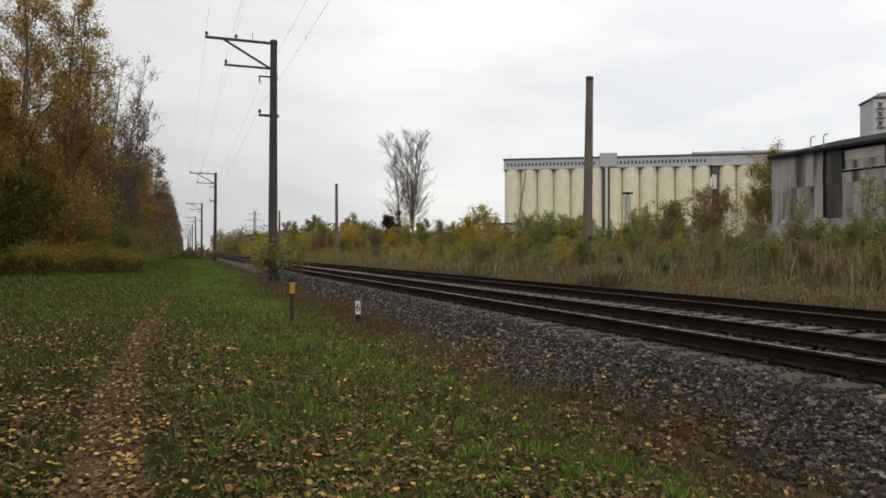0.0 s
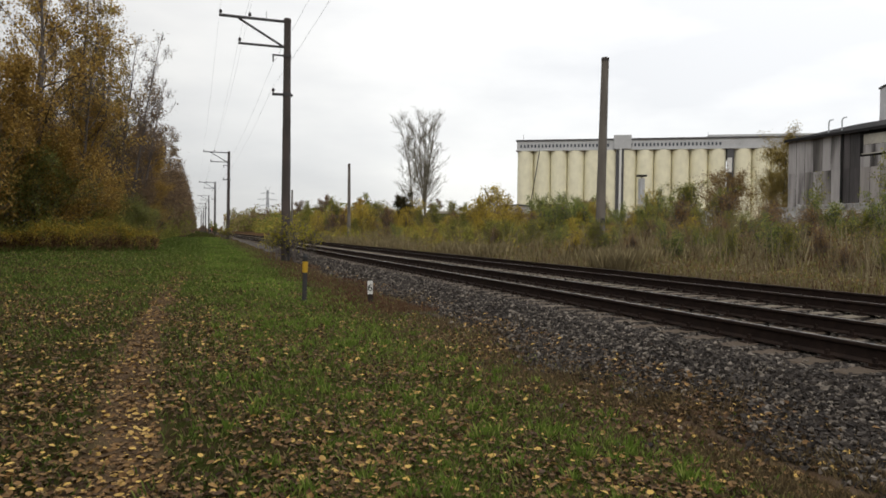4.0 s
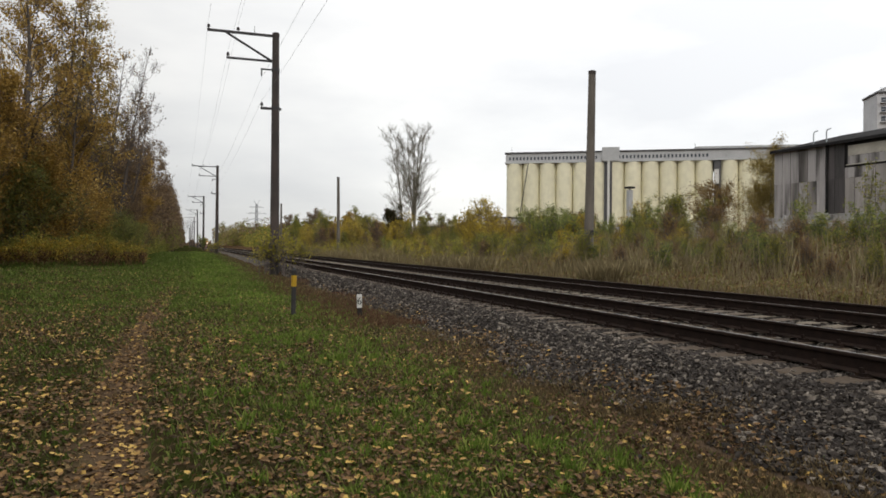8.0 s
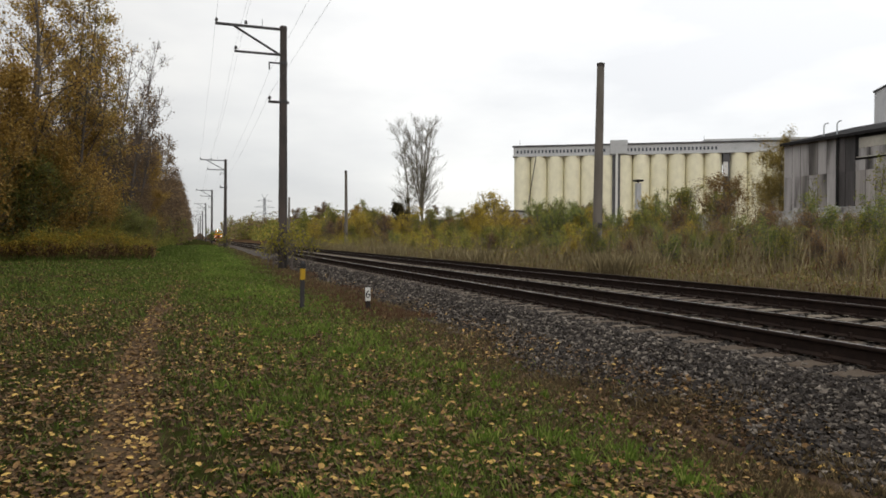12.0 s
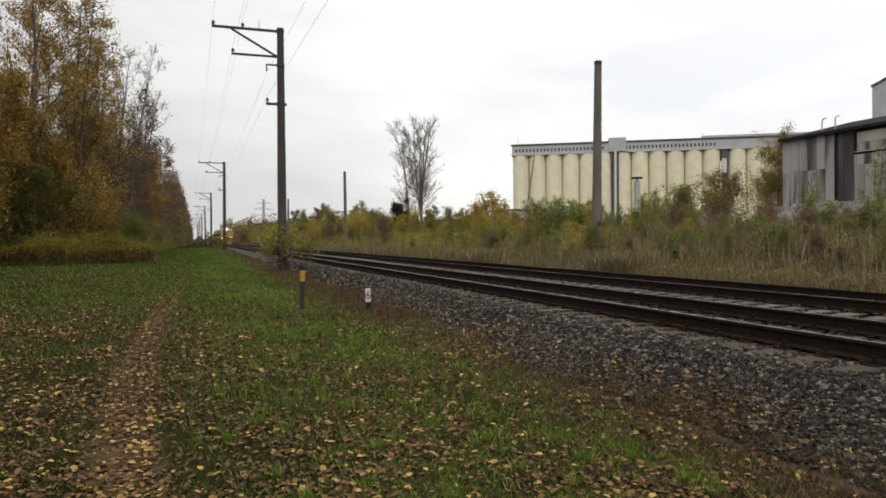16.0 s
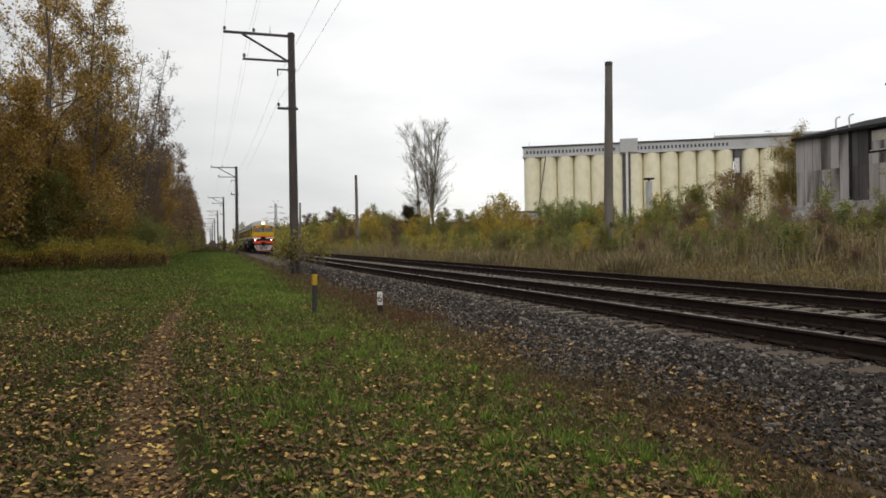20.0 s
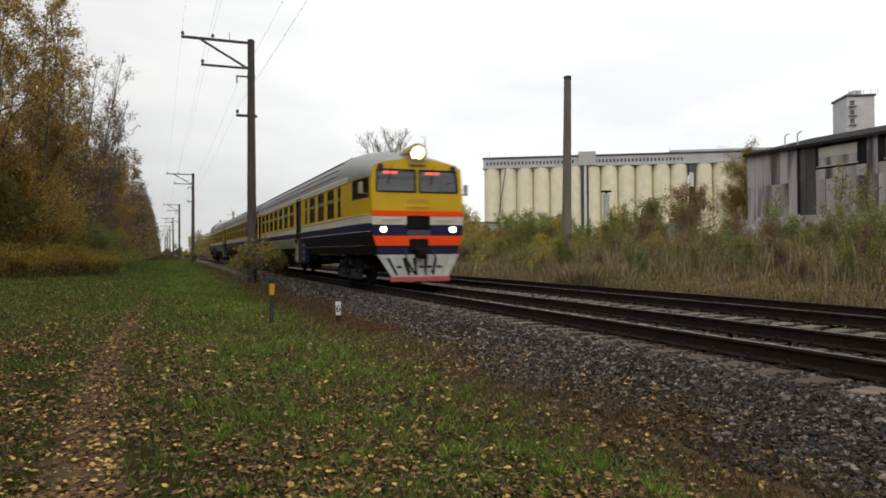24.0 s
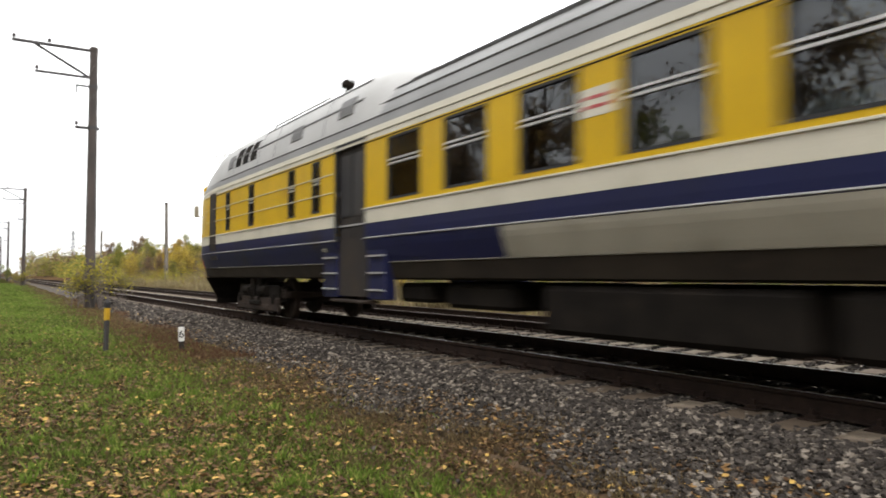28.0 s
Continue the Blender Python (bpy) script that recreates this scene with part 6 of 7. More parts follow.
# ballast stones: broken blocks with sharp corners, clear of the sleepers' tops
BLOCK = np.array([(x, y, z) for z in (-1, 1) for y in (-1, 1) for x in (-1, 1)], float) * 0.62
BLOCK_F = np.array([(0, 2, 3), (0, 3, 1), (4, 5, 7), (4, 7, 6), (0, 1, 5), (0, 5, 4), (2, 6, 7), (2, 7, 3), (0, 4, 6), (0, 6, 2), (1, 3, 7), (1, 7, 5)])
sv, sf, count = [], [], 0
for x0, x1, y0, y1, n, r0, r1 in ((3.95, 13.4, -7, 1.6, 14000, 0.018, 0.042), (3.95, 6.15, 1.5, 8, 36000, 0.013, 0.032), (4.0, 6.15, 8, 20, 30000, 0.015, 0.034), (4.1, 6.15, 20, 50, 15000, 0.022, 0.045), (3.0, 4.5, 1.5, 22, 15000, 0.008, 0.028),
                                  (5.45, 6.13, 1.5, 26, 15000, 0.020, 0.036), (6.19, 7.7, 1.5, 26, 12000, 0.020, 0.036), (6.15, 7.8, 1, 30, 9000, 0.018, 0.038), (7.8, 10.1, 1, 34, 16000, 0.018, 0.040), (10.1, 11.6, 2, 40, 4000, 0.024, 0.045), (11.6, 13.6, 3, 40, 4000, 0.024, 0.045)):
    for var in range(8):
        m = n // 8
        shape = (BLOCK + gen.normal(0, 0.26, (8, 3)).clip(-0.5, 0.5)) * np.array([1.25, 1.0, 0.75])
        x, y = gen.uniform(x0, x1, m), y0 + (y1 - y0) * gen.uniform(0, 1, m) ** 1.2
        edge = 3.95 + 0.28 * np.sin(y * 1.3 + 0.6) + 0.2 * np.sin(y * 3.7 + 1.0) + 0.12 * np.sin(y * 9.1)
        ok = ~((x < 5.2) & (gen.uniform(0, 1, m) > np.clip((x - edge) / 0.5 + 0.15, 0.06, 1)))
        for xc, shift in ((NEAR_X, 0.11), (FAR_X, 0.33)):
            across = np.abs((y - shift + 0.2725) % 0.545 - 0.2725) < 0.16
            ok &= ~((np.abs(x - xc) < 1.40) & across & (gen.uniform(0, 1, m) > 0.05))
        x, y = x[ok], y[ok]
        m = len(x)
        v, f = scattered(shape, BLOCK_F, np.stack([x, y, ground_z(x, y) + gen.uniform(-0.008, 0.032, m)], -1), turns_of(gen.uniform(0, 6.28, m), gen.uniform(-1.2, 1.2, m)), r0 + (r1 - r0) * gen.uniform(0, 1, m) ** 1.4)
        sv.append(v)
        sf.append(f + count)
        count += len(v)
tagged(new("ballast_stones", np_mesh("ballast_stones", np.concatenate(sv), np.concatenate(sf), M_STONE)), "angular grey and tan crushed-stone ballast", "ballast", kind="stuff")

# weeds before the wood: reddish stems, ragged golden tops
def weed_bed(n, deep):
    wx = gen.uniform(-14.5, -2.9, n)
    ragged = 0.9 * np.sin(wx * 1.3 + 0.7) + 0.5 * np.sin(wx * 3.4)
    return wx, np.interp(wx, [-14, -9, -6.7, -2.9], [40.5, 41.0, 42.5, 50.5]) + ragged * 0.6 + np.abs(gen.normal(0, deep, n))


n = 24000
wx, wy = weed_bed(n, 1.4)
blades("reddish_weeds", wx, wy, gen.uniform(0.2, 1.05, n), gen.uniform(0.006, 0.014, n), L_REDSTEM, gen, "reddish withered weeds at the wood's edge", 0.5, "weeds")
n = 5000
wx, wy = weed_bed(n, 1.0)
blades("edge_tall_grass", wx, wy - 0.5, gen.uniform(0.1, 0.45, n), gen.uniform(0.012, 0.022, n), L_GRASS, gen, "tall green grass before the weeds", 0.5, "grass")
for name, mat, lab, stems, lo, hi, per in (("goldenrod_leaves", L_GOLDWEED, "orange-yellow goldenrod at the wood's edge", 850, 0.5, 1.0, 30), ("weed_leaves", L_OLIVE, "olive weeds at the wood's edge", 650, 0.35, 1.25, 34), ("withered_leaves", L_RUST, "rusty withered weeds at the wood's edge", 1500, 0.05, 0.7, 26)):
    cx, cy = weed_bed(stems, 1.1)
    tall = gen.uniform(0.6, 1.65, stems) * (1 + 0.15 * np.sin(cx * 0.9) + 0.15 * np.sin(cx * 2.3 + 1.0))
    wx, wy, top = np.repeat(cx, per), np.repeat(cy, per), np.repeat(tall, per)
    n = len(wx)
    wx, wy = wx + gen.normal(0, 0.16, n), wy + gen.normal(0, 0.16, n)
    v, f = scattered(LEAF_V, LEAF_F, np.stack([wx, wy, ground_z(wx, wy) + gen.uniform(lo, hi, n) * top], -1), turns_of(gen.uniform(0, 6.28, n), gen.uniform(-1, 1, n), gen.uniform(-1, 1, n)), gen.uniform(0.05, 0.13, n))
    tagged(new(name, np_mesh(name, v, f, mat)), lab, "weeds", kind="stuff")
n = 70000
wy = 60 + 180 * gen.uniform(0, 1, n) ** 1.4
wx = np.interp(wy, [60, 100, 185, 240], [-4.6, -3.9, -2.6, -2.8]) - np.abs(gen.normal(0, 1.5, n))
v, f = scattered(LEAF_V, LEAF_F, np.stack([wx, wy, ground_z(wx, wy) + np.abs(gen.normal(0, 1.0 + np.clip((wy - 70) / 60, 0, 1.6), n))], -1), turns_of(gen.uniform(0, 6.28, n), gen.uniform(-1, 1, n), gen.uniform(-1, 1, n)), gen.uniform(0.10, 0.26, n))
tagged(new("undergrowth", np_mesh("undergrowth", v, f, L_OLIVE)), "low olive undergrowth along the wood", "undergrowth", kind="stuff")

# bank beyond the tracks: dry weeds, then shrubs
n = 90000
by = -4 + 170 * gen.uniform(0, 1, n) ** 1.9
bx = 14.3 + 14 * gen.uniform(0, 1, n) ** 1.3
k = gen.uniform(0, 1, n)
tall = np.interp(bx, [14.3, 16.5, 20, 28], [0.25, 0.5, 0.8, 1.0])
for name, sel, mat, lab in (("dry_weeds", k < 0.55, L_DRY, "tall dry brown weeds on the bank"), ("rusty_weeds", (k >= 0.55) & (k < 0.78), L_REDSTEM, "rusty withered weed stems on the bank"), ("green_weeds", k >= 0.78, L_WEED, "olive-green weeds among the dry stems")):
    blades(name, bx[sel], by[sel], (tall * gen.uniform(0.45, 1.25, n))[sel], (gen.uniform(0.008, 0.018, n) + by * 0.0004)[sel], mat, gen, lab, 0.6, "weeds")
for name, mat, n, lab in (("dry_weed_leaves", L_DRY, 130000, "withered leafy weeds on the bank"), ("olive_weed_leaves", L_WEED, 90000, "olive leafy weeds on the bank"), ("rusty_weed_leaves", L_RUST, 90000, "rusty leafy weeds on the bank")):
    by = -4 + 150 * gen.uniform(0, 1, n) ** 1.8
    bx = 14.6 + 15 * gen.uniform(0, 1, n) ** 1.1
    clump = 0.55 + 0.45 * np.sin(bx * 1.1 + 2.0 * np.sin(by * 0.7 + len(name))) * np.sin(by * 0.9 + len(name))
    top = np.interp(bx, [14.6, 17, 21, 29], [0.45, 1.0, 1.6, 2.2]) * clump
    v, f = scattered(LEAF_V, LEAF_F, np.stack([bx, by, ground_z(bx, by) + top * gen.uniform(0.1, 1.0, n) ** 0.7], -1), turns_of(gen.uniform(0, 6.28, n), gen.uniform(-1.3, 1.3, n), gen.uniform(-1, 1, n)), gen.uniform(0.03, 0.085, n) + by * 0.0006)
    tagged(new(name, np_mesh(name, v, f, mat)), lab, "weeds", kind="stuff")
# pale straw grass and yellow weeds along the foot of the bank
n = 30000
by = 22 + 120 * gen.uniform(0, 1, n) ** 1.5
bx = 14.2 + 5.5 * gen.uniform(0, 1, n) ** 1.2
swathe = np.sin(by * 0.35 + 0.8 * np.sin(bx)) + 0.9 * np.sin(by * 0.93 + bx * 1.7) + gen.normal(0, 0.5, n) > 0.35
bx, by, n = bx[swathe], by[swathe], int(swathe.sum())
blades("straw_grass", bx, by, gen.uniform(0.25, 0.95, n), gen.uniform(0.008, 0.016, n) + by * 0.0003, leaf_material("pale_straw_blades", (0.15, 0.122, 0.068), (0.25, 0.205, 0.112), (0.42, 0.35, 0.20)), gen, "pale straw grass along the far track", 0.7, "grass")
n = 40000
by = 34 + 110 * gen.uniform(0, 1, n) ** 1.4
bx = 15.5 + 8.0 * gen.uniform(0, 1, n)
bunch = np.sin(bx * 0.9 + by * 0.31) * np.sin(by * 0.47 + 1.0) + gen.normal(0, 0.3, n) > 0.1
bx, by, n = bx[bunch], by[bunch], int(bunch.sum())
v, f = scattered(LEAF_V, LEAF_F, np.stack([bx, by, ground_z(bx, by) + gen.uniform(0.1, 1.0, n) * (1.1 + 0.8 * np.sin(by * 0.83 + 1.9 * np.sin(bx * 0.7)))], -1), turns_of(gen.uniform(0, 6.28, n), gen.uniform(-1.2, 1.2, n), gen.uniform(-1, 1, n)), gen.uniform(0.06, 0.12, n) + by * 0.0006)
tagged(new("yellow_weed_leaves", np_mesh("yellow_weed_leaves", v, f, leaf_material("lime_yellow_weeds", (0.22, 0.24, 0.045), (0.42, 0.37, 0.06), (0.60, 0.44, 0.08)))), "yellow-green leafy weeds on the bank", "weeds", kind="stuff")
# tall dead stalks standing over the weeds
n = 4500
sy = 3 + 85 * gen.uniform(0, 1, n) ** 1.4
sx = 15.6 + 14 * gen.uniform(0, 1, n)
blades("dead_stalks", sx, sy, gen.uniform(0.7, 1.7, n), gen.uniform(0.005, 0.009, n) + sy * 0.0002, L_DRY, gen, "tall dead weed stalks on the bank", 0.15, "weeds")
BANK = "shrubs on the bank"
elder = plant("green_shrub", "leafy green shrub with upright shoots on the bank", "bush", BANK, 21, 3.6, 0.03, 0.12, 1.2, 10, 6, 4, 3000, 0.10, L_GREEN, M_TWIG, up=0.9, stems=5, scatter=0.14)
sallow = plant("olive_shrub", "olive and yellow shrub on the bank", "bush", BANK, 22, 3.4, 0.03, 0.1, 1.3, 10, 6, 4, 2800, 0.095, L_OLIVE, M_TWIG, up=0.75, stems=5, scatter=0.15)
goldbush = plant("yellow_shrub", "bright yellow autumn shrub", "bush", BANK, 23, 2.8, 0.025, 0.1, 1.3, 9, 6, 4, 2400, 0.10, L_YELLOW, M_TWIG, up=0.7, stems=4, scatter=0.15)
rustbush = plant("rusty_shrub", "rusty brown shrub with thinning leaves", "bush", BANK, 24, 3.0, 0.025, 0.1, 1.3, 9, 6, 5, 2000, 0.09, L_RUST, M_TWIG, up=0.8, stems=5, scatter=0.14)
put(elder, 24.5, 43, 0, 0.95, first=True)
put(sallow, 23.5, 46, 0, 0.9, first=True)
put(goldbush, 22.5, 56, 0, 1.0, first=True)
put(rustbush, 25.5, 33, 0, 0.85, first=True)
kinds = (elder, goldbush, goldbush, rustbush, sallow, goldbush, elder)
for i in range(128):
    y = 8 + i * 0.56 + gen.uniform(-0.6, 0.6)
    put((kinds if y > 36 else (elder, sallow, rustbush, rustbush, sallow, rustbush, rustbush))[int(gen.integers(0, 7))] if y < 62 else (goldbush, sallow, goldbush, rustbush)[i % 4], 22.0 + gen.uniform(0, 7.5), y, gen.uniform(0, 360), gen.uniform(0.5, 0.86) * (1.15 if 42 < y < 60 else 0.82 if y < 37 else 1.0))
for i in range(126):
    put((rustbush, sallow, goldbush, elder, rustbush, sallow)[int(gen.integers(0, 6))], 16.8 + gen.uniform(0, 6.5), 7 + i * 0.52 + gen.uniform(-0.6, 0.6), gen.uniform(0, 360), gen.uniform(0.3, 0.58))
for i in range(34):
    y = 20 + i * 1.35 + gen.uniform(-0.5, 0.5)
    if 46.5 < y < 51.5:
        continue
    put(((elder, sallow, elder, goldbush, elder, rustbush) if y > 40 else (rustbush, sallow, rustbush, elder, rustbush, sallow))[int(gen.integers(0, 6))], 31.0 + gen.uniform(0, 2.2), y, gen.uniform(0, 360), gen.uniform(0.3, 0.46) if y < 37 else gen.uniform(0.75, 1.1))
for i in range(44):
    y = 62 + i * 3.4 + gen.uniform(-1.2, 1.2)
    put((goldbush, sallow, goldbush, sallow, rustbush)[int(gen.integers(0, 5))], 17.5 + gen.uniform(0, 9.0), y, gen.uniform(0, 360), gen.uniform(0.8, 1.3))
    put((goldbush, goldbush, sallow)[i % 3], 19 + gen.uniform(0, 12.0), y + 1.7, gen.uniform(0, 360), gen.uniform(1.1, 1.7))
sprig = plant("pole_bush", "loose yellow-green bush round the concrete pole", "bush", "bushes at the poles", 29, 2.0, 0.018, 0.15, 1.4, 7, 4, 3, 760, 0.11, leaf_material("lime_sprig_leaves", (0.24, 0.23, 0.035), (0.42, 0.37, 0.05), (0.60, 0.48, 0.08)), M_TWIG, up=0.75, stems=6, scatter=0.12)
put(sprig, 4.5, 35.4, 0, 1.0, first=True)
for x, y, s in ((3.5, 35.6, 0.8), (5.3, 36.2, 0.7), (3.6, 98.4, 0.9), (2.9, 98.8, 0.7)):
    put(sprig, x, y, gen.uniform(0, 360), s)
put(elder, 2.9, 161.0, 0, 0.9)
redtree = plant("reddish_tree", "small tree in reddish-brown leaf by the fence", "tree", BANK, 25, 5.2, 0.08, 0.15, 4.0, 15, 6, 4, 9000, 0.13, L_GOLDRUST, M_BARK, up=0.45, stems=2, scatter=0.18)
put(redtree, 37.9, 45.3, 0, 0.84, first=True)
birch = plant("birch", "slender olive-leaved birch beside the shed", "tree", BANK, 26, 9.4, 0.10, 0.1, 5.0, 26, 7, 4, 12000, 0.13, L_GOLDGREEN, M_BARK, up=0.62, scatter=0.25)
put(birch, 48.6, 49.8, 0, 0.88, first=True)
put(birch, 50.3, 51.2, 120, 0.8)
put(birch, 46.4, 47.6, 210, 0.55)
sapling = plant("sapling", "thin sapling with a few olive leaves", "tree", BANK, 28, 4.6, 0.03, 0.25, 1.3, 10, 4, 3, 420, 0.13, L_OLIVE, M_TWIG, up=0.8, stems=2, scatter=0.12)
put(sapling, 33.0, 27.3, 40, 1.0, first=True)
put(sapling, 31.8, 24.6, 130, 0.9)
put(sapling, 33.2, 31.0, 250, 0.8)
pine = plant("dark_bush", "dark spreading evergreen bush", "bush", BANK, 27, 5.6, 0.10, 0.1, 3.2, 18, 6, 4, 8000, 0.2, leaf_material("dark_evergreen", (0.045, 0.045, 0.022), (0.075, 0.068, 0.032), (0.14, 0.085, 0.04)), M_BARK, up=0.2, stems=2, scatter=0.2)
put(pine, 27.0, 100.0, 0, 1.0, first=True)
for x, y, k, z in ((26.5, 165, far_maple, 0.8), (31.0, 172, far_willow, 0.95), (34.5, 160, far_willow, 1.0), (29.5, 152, maple, 0.72), (23.5, 176, far_hazel, 0.85), (33.0, 146, maple, 0.6), (22.0, 150, far_willow, 0.8)):
    put(k, x, y, 40 * x, z, label="autumn tree in the distance")
POPLAR = "bare poplars"


def make_poplar(label, seed, x, y, height, leaders, reach, r0):
    """A leafless poplar: leaders that part low down and rise together, side branches and fine twigs on each."""
    gen = np.random.default_rng(seed)
    root = thing("bare_poplar", label, "tree", POPLAR, at=pose(x, y, float(ground_z(x, y)) - 0.1))
    trunk, boughs, fine = Build(), Build(), Build()
    fork = height * 0.16
    trunk.tube([(0, 0, -0.2), (0, 0, 0.5), (0.05, 0, fork)], [r0 * 1.25, r0, r0 * 0.85], 10)
    unit = lambda d: d / np.linalg.norm(d)

    def stem(into, p, d, length, r, steps, sides, pull, wander):
        pts, d = [np.array(p, float)], unit(np.array(d, float))
        for _ in range(steps):
            d = unit(d + np.array([0, 0, pull]) + gen.normal(0, wander, 3))
            pts.append(pts[-1] + d * length / steps)
        into.tube(pts, list(np.linspace(r, max(r * 0.25, 0.008), steps + 1)), sides, cap=False)
        return pts

    for k in range(leaders):
        az, out = 6.28 * k / leaders + gen.uniform(-0.4, 0.4), gen.uniform(0.08, 0.17) if k else 0.02
        top = height * (gen.uniform(0.95, 1.0) - 1.2 * max(0.0, out - 0.08) if k else 1.0)
        lead = stem(boughs, (0, 0, fork * (1.0 if k < 3 else 1.6) - 0.3), (math.cos(az) * out, math.sin(az) * out, 1.0), top - fork * (1.0 if k < 3 else 1.6), r0 * (0.5 if k == 0 else 0.34), 9, 6, 0.05, 0.045)
        for q in np.linspace(0.10, 1.0, 22):
            i = min(int(q * 9), 8)
            p = lead[i] + (lead[i + 1] - lead[i]) * (q * 9 - i)
            a, el = gen.uniform(0, 6.28), gen.uniform(0.5, 0.85)
            length = reach * gen.uniform(0.5, 1.0) * (1.0 - 0.62 * q)
            side = stem(boughs, p, (math.cos(a) * math.cos(el), math.sin(a) * math.cos(el), math.sin(el)), length, 0.05 * (1.15 - q), 5, 4, 0.07, 0.07)
            for w in gen.uniform(0.25, 1.0, 9):
                i = min(int(w * 5), 4)
                p2 = side[i] + (side[i + 1] - side[i]) * (w * 5 - i)
                twig = stem(fine, p2, side[i + 1] - side[i] + gen.normal(0, 0.42, 3) * length / 5, gen.uniform(0.7, 1.5), 0.019, 3, 3, 0.12, 0.08)
                for _ in range(3):
                    stem(fine, twig[int(gen.integers(1, 4))], unit(twig[3] - twig[0]) + gen.normal(0, 0.42, 3), gen.uniform(0.35, 0.8), 0.014, 2, 3, 0.12, 0.06)
    # shoots low on the trunk
    for _ in range(46):
        a = gen.uniform(0, 6.28)
        p = (0.2 * math.cos(a), 0.2 * math.sin(a), gen.uniform(0.10, 0.45) * height)
        shoot = stem(fine, p, (math.cos(a), math.sin(a), 0.5), gen.uniform(0.8, 2.4), 0.018, 4, 3, -0.02, 0.12)
        for _ in range(4):
            stem(fine, shoot[int(gen.integers(1, 5))], unit(shoot[4] - shoot[0]) + gen.normal(0, 0.5, 3), gen.uniform(0.3, 0.9), 0.010, 2, 3, -0.05, 0.08)
    part("trunk", trunk, M_PALEBARK, root, smooth=True)
    for name, b in (("branch_frame", boughs), ("twig_crown", fine)):
        me = bpy.data.meshes.new(name)
        me.from_pydata([tuple(p) for p in b.v], [], b.f)
        me.materials.append(M_PALEBARK)
        part(name, me, M_PALEBARK, root)


make_poplar("bare poplar with pale trunk and fine upswept twigs", 31, 34.3, 109.5, 18.9, 6, 5.6, 0.40)
make_poplar("slim bare poplar with fine upswept twigs", 33, 31.8, 108.0, 18.2, 2, 4.0, 0.26)

# far woods along the line and behind
n = 36000
fy = gen.uniform(150, 520, n)
fx = 15 + (fy - 100) * 0.02 + np.abs(gen.normal(0, 26, n)) + 2
ridge = 4.6 + 2.2 * np.sin(fx * 0.35) * np.sin(fy * 0.06) + 1.6 * np.sin(fx * 0.11 + fy * 0.03)
v, f = scattered(LEAF_V, LEAF_F, np.stack([fx, fy, ground_z(fx, fy) + np.maximum(ridge, 1.0) * gen.uniform(0.05, 1.0, n) ** 0.8 * np.clip((fx - 13) / 8, 0.3, 1)], -1), turns_of(gen.uniform(0, 6.28, n), gen.uniform(-1, 1, n), gen.uniform(-1, 1, n)), gen.uniform(0.35, 0.95, n))
h = n // 2
tagged(new("far_scrub", np_mesh("far_scrub", v[:4 * h], f[:h], leaf_material("mixed_scrub_leaves", (0.10, 0.12, 0.035), (0.28, 0.25, 0.055), (0.50, 0.30, 0.07)))), "distant yellow autumn scrub", "scrub", kind="stuff")
tagged(new("far_scrub", np_mesh("far_scrub", v[4 * h:], f[h:] - 4 * h, L_OLIVE)), "distant olive scrub", "scrub", kind="stuff")
for name, mat, lab, n in (("far_woods", L_BROWN, "distant brown woods", 15000), ("far_woods", L_OLIVE, "distant olive woods", 12000)):
    fx, fy = 15 + 75 * gen.uniform(0, 1, n) ** 1.2, gen.uniform(340, 520, n)
    crown = 9.5 + 2.6 * np.sin(fx * 0.55 + 0.5) + 1.8 * np.sin(fx * 1.3 + len(lab))
    v, f = scattered(LEAF_V, LEAF_F, np.stack([fx, fy, ground_z(fx, fy) + crown * gen.uniform(0.05, 1.0, n) ** 0.7], -1), turns_of(gen.uniform(0, 6.28, n), gen.uniform(-1, 1, n), gen.uniform(-1, 1, n)), gen.uniform(0.5, 1.2, n))
    tagged(new(name, np_mesh(name, v, f, mat)), lab, "woods", kind="stuff")
for i in range(26):
    x = 40 + gen.uniform(0, 110)
    put((far_maple, far_willow, far_hazel, far_willow)[i % 4], x, 190 + gen.uniform(0, 150), gen.uniform(0, 360), gen.uniform(0.7, 1.15), label="autumn tree in the distance")
for i in range(12):
    put((far_maple, far_hazel, far_willow)[i % 3], 17 + gen.uniform(0, 30), 300 + gen.uniform(0, 160), gen.uniform(0, 360), gen.uniform(0.8, 1.15), label="autumn tree in the distance")

# ---- grain silos ----
M_SILO = material("cream_silo_paint", (0.86, 0.82, 0.62), (0.81, 0.77, 0.57), 0.06, 0.85, c3=(0.72, 0.68, 0.50), fine=0.5, stretch=(1, 1, 0.7))
M_GALLERY = material("grey_gallery_sheet", (0.50, 0.51, 0.52), (0.44, 0.45, 0.46), 0.2, 0.7, c3=(0.28, 0.28, 0.28), fine=2.0)
M_DARKROOF = material("dark_roofing", (0.10, 0.10, 0.105), (0.075, 0.075, 0.08), 0.3, 0.8, fine=3.0)
M_DARKGLASS = material("dusty_dark_glass", (0.05, 0.06, 0.08), (0.07, 0.08, 0.10), 1.0, 0.25)
M_WHITEWALL = material("white_tower_wall", (0.60, 0.60, 0.61), (0.52, 0.52, 0.54), 0.15, 0.85, c3=(0.42, 0.42, 0.43), fine=1.2)
M_ZINC = material("zinc_pipe", (0.45, 0.47, 0.49), (0.35, 0.37, 0.39), 0.6, 0.45, metal=0.5)
SILO = pose(108.4, 235.4, 1.6, 0, 0, math.degrees(math.atan2(-0.5177, 0.8556)))


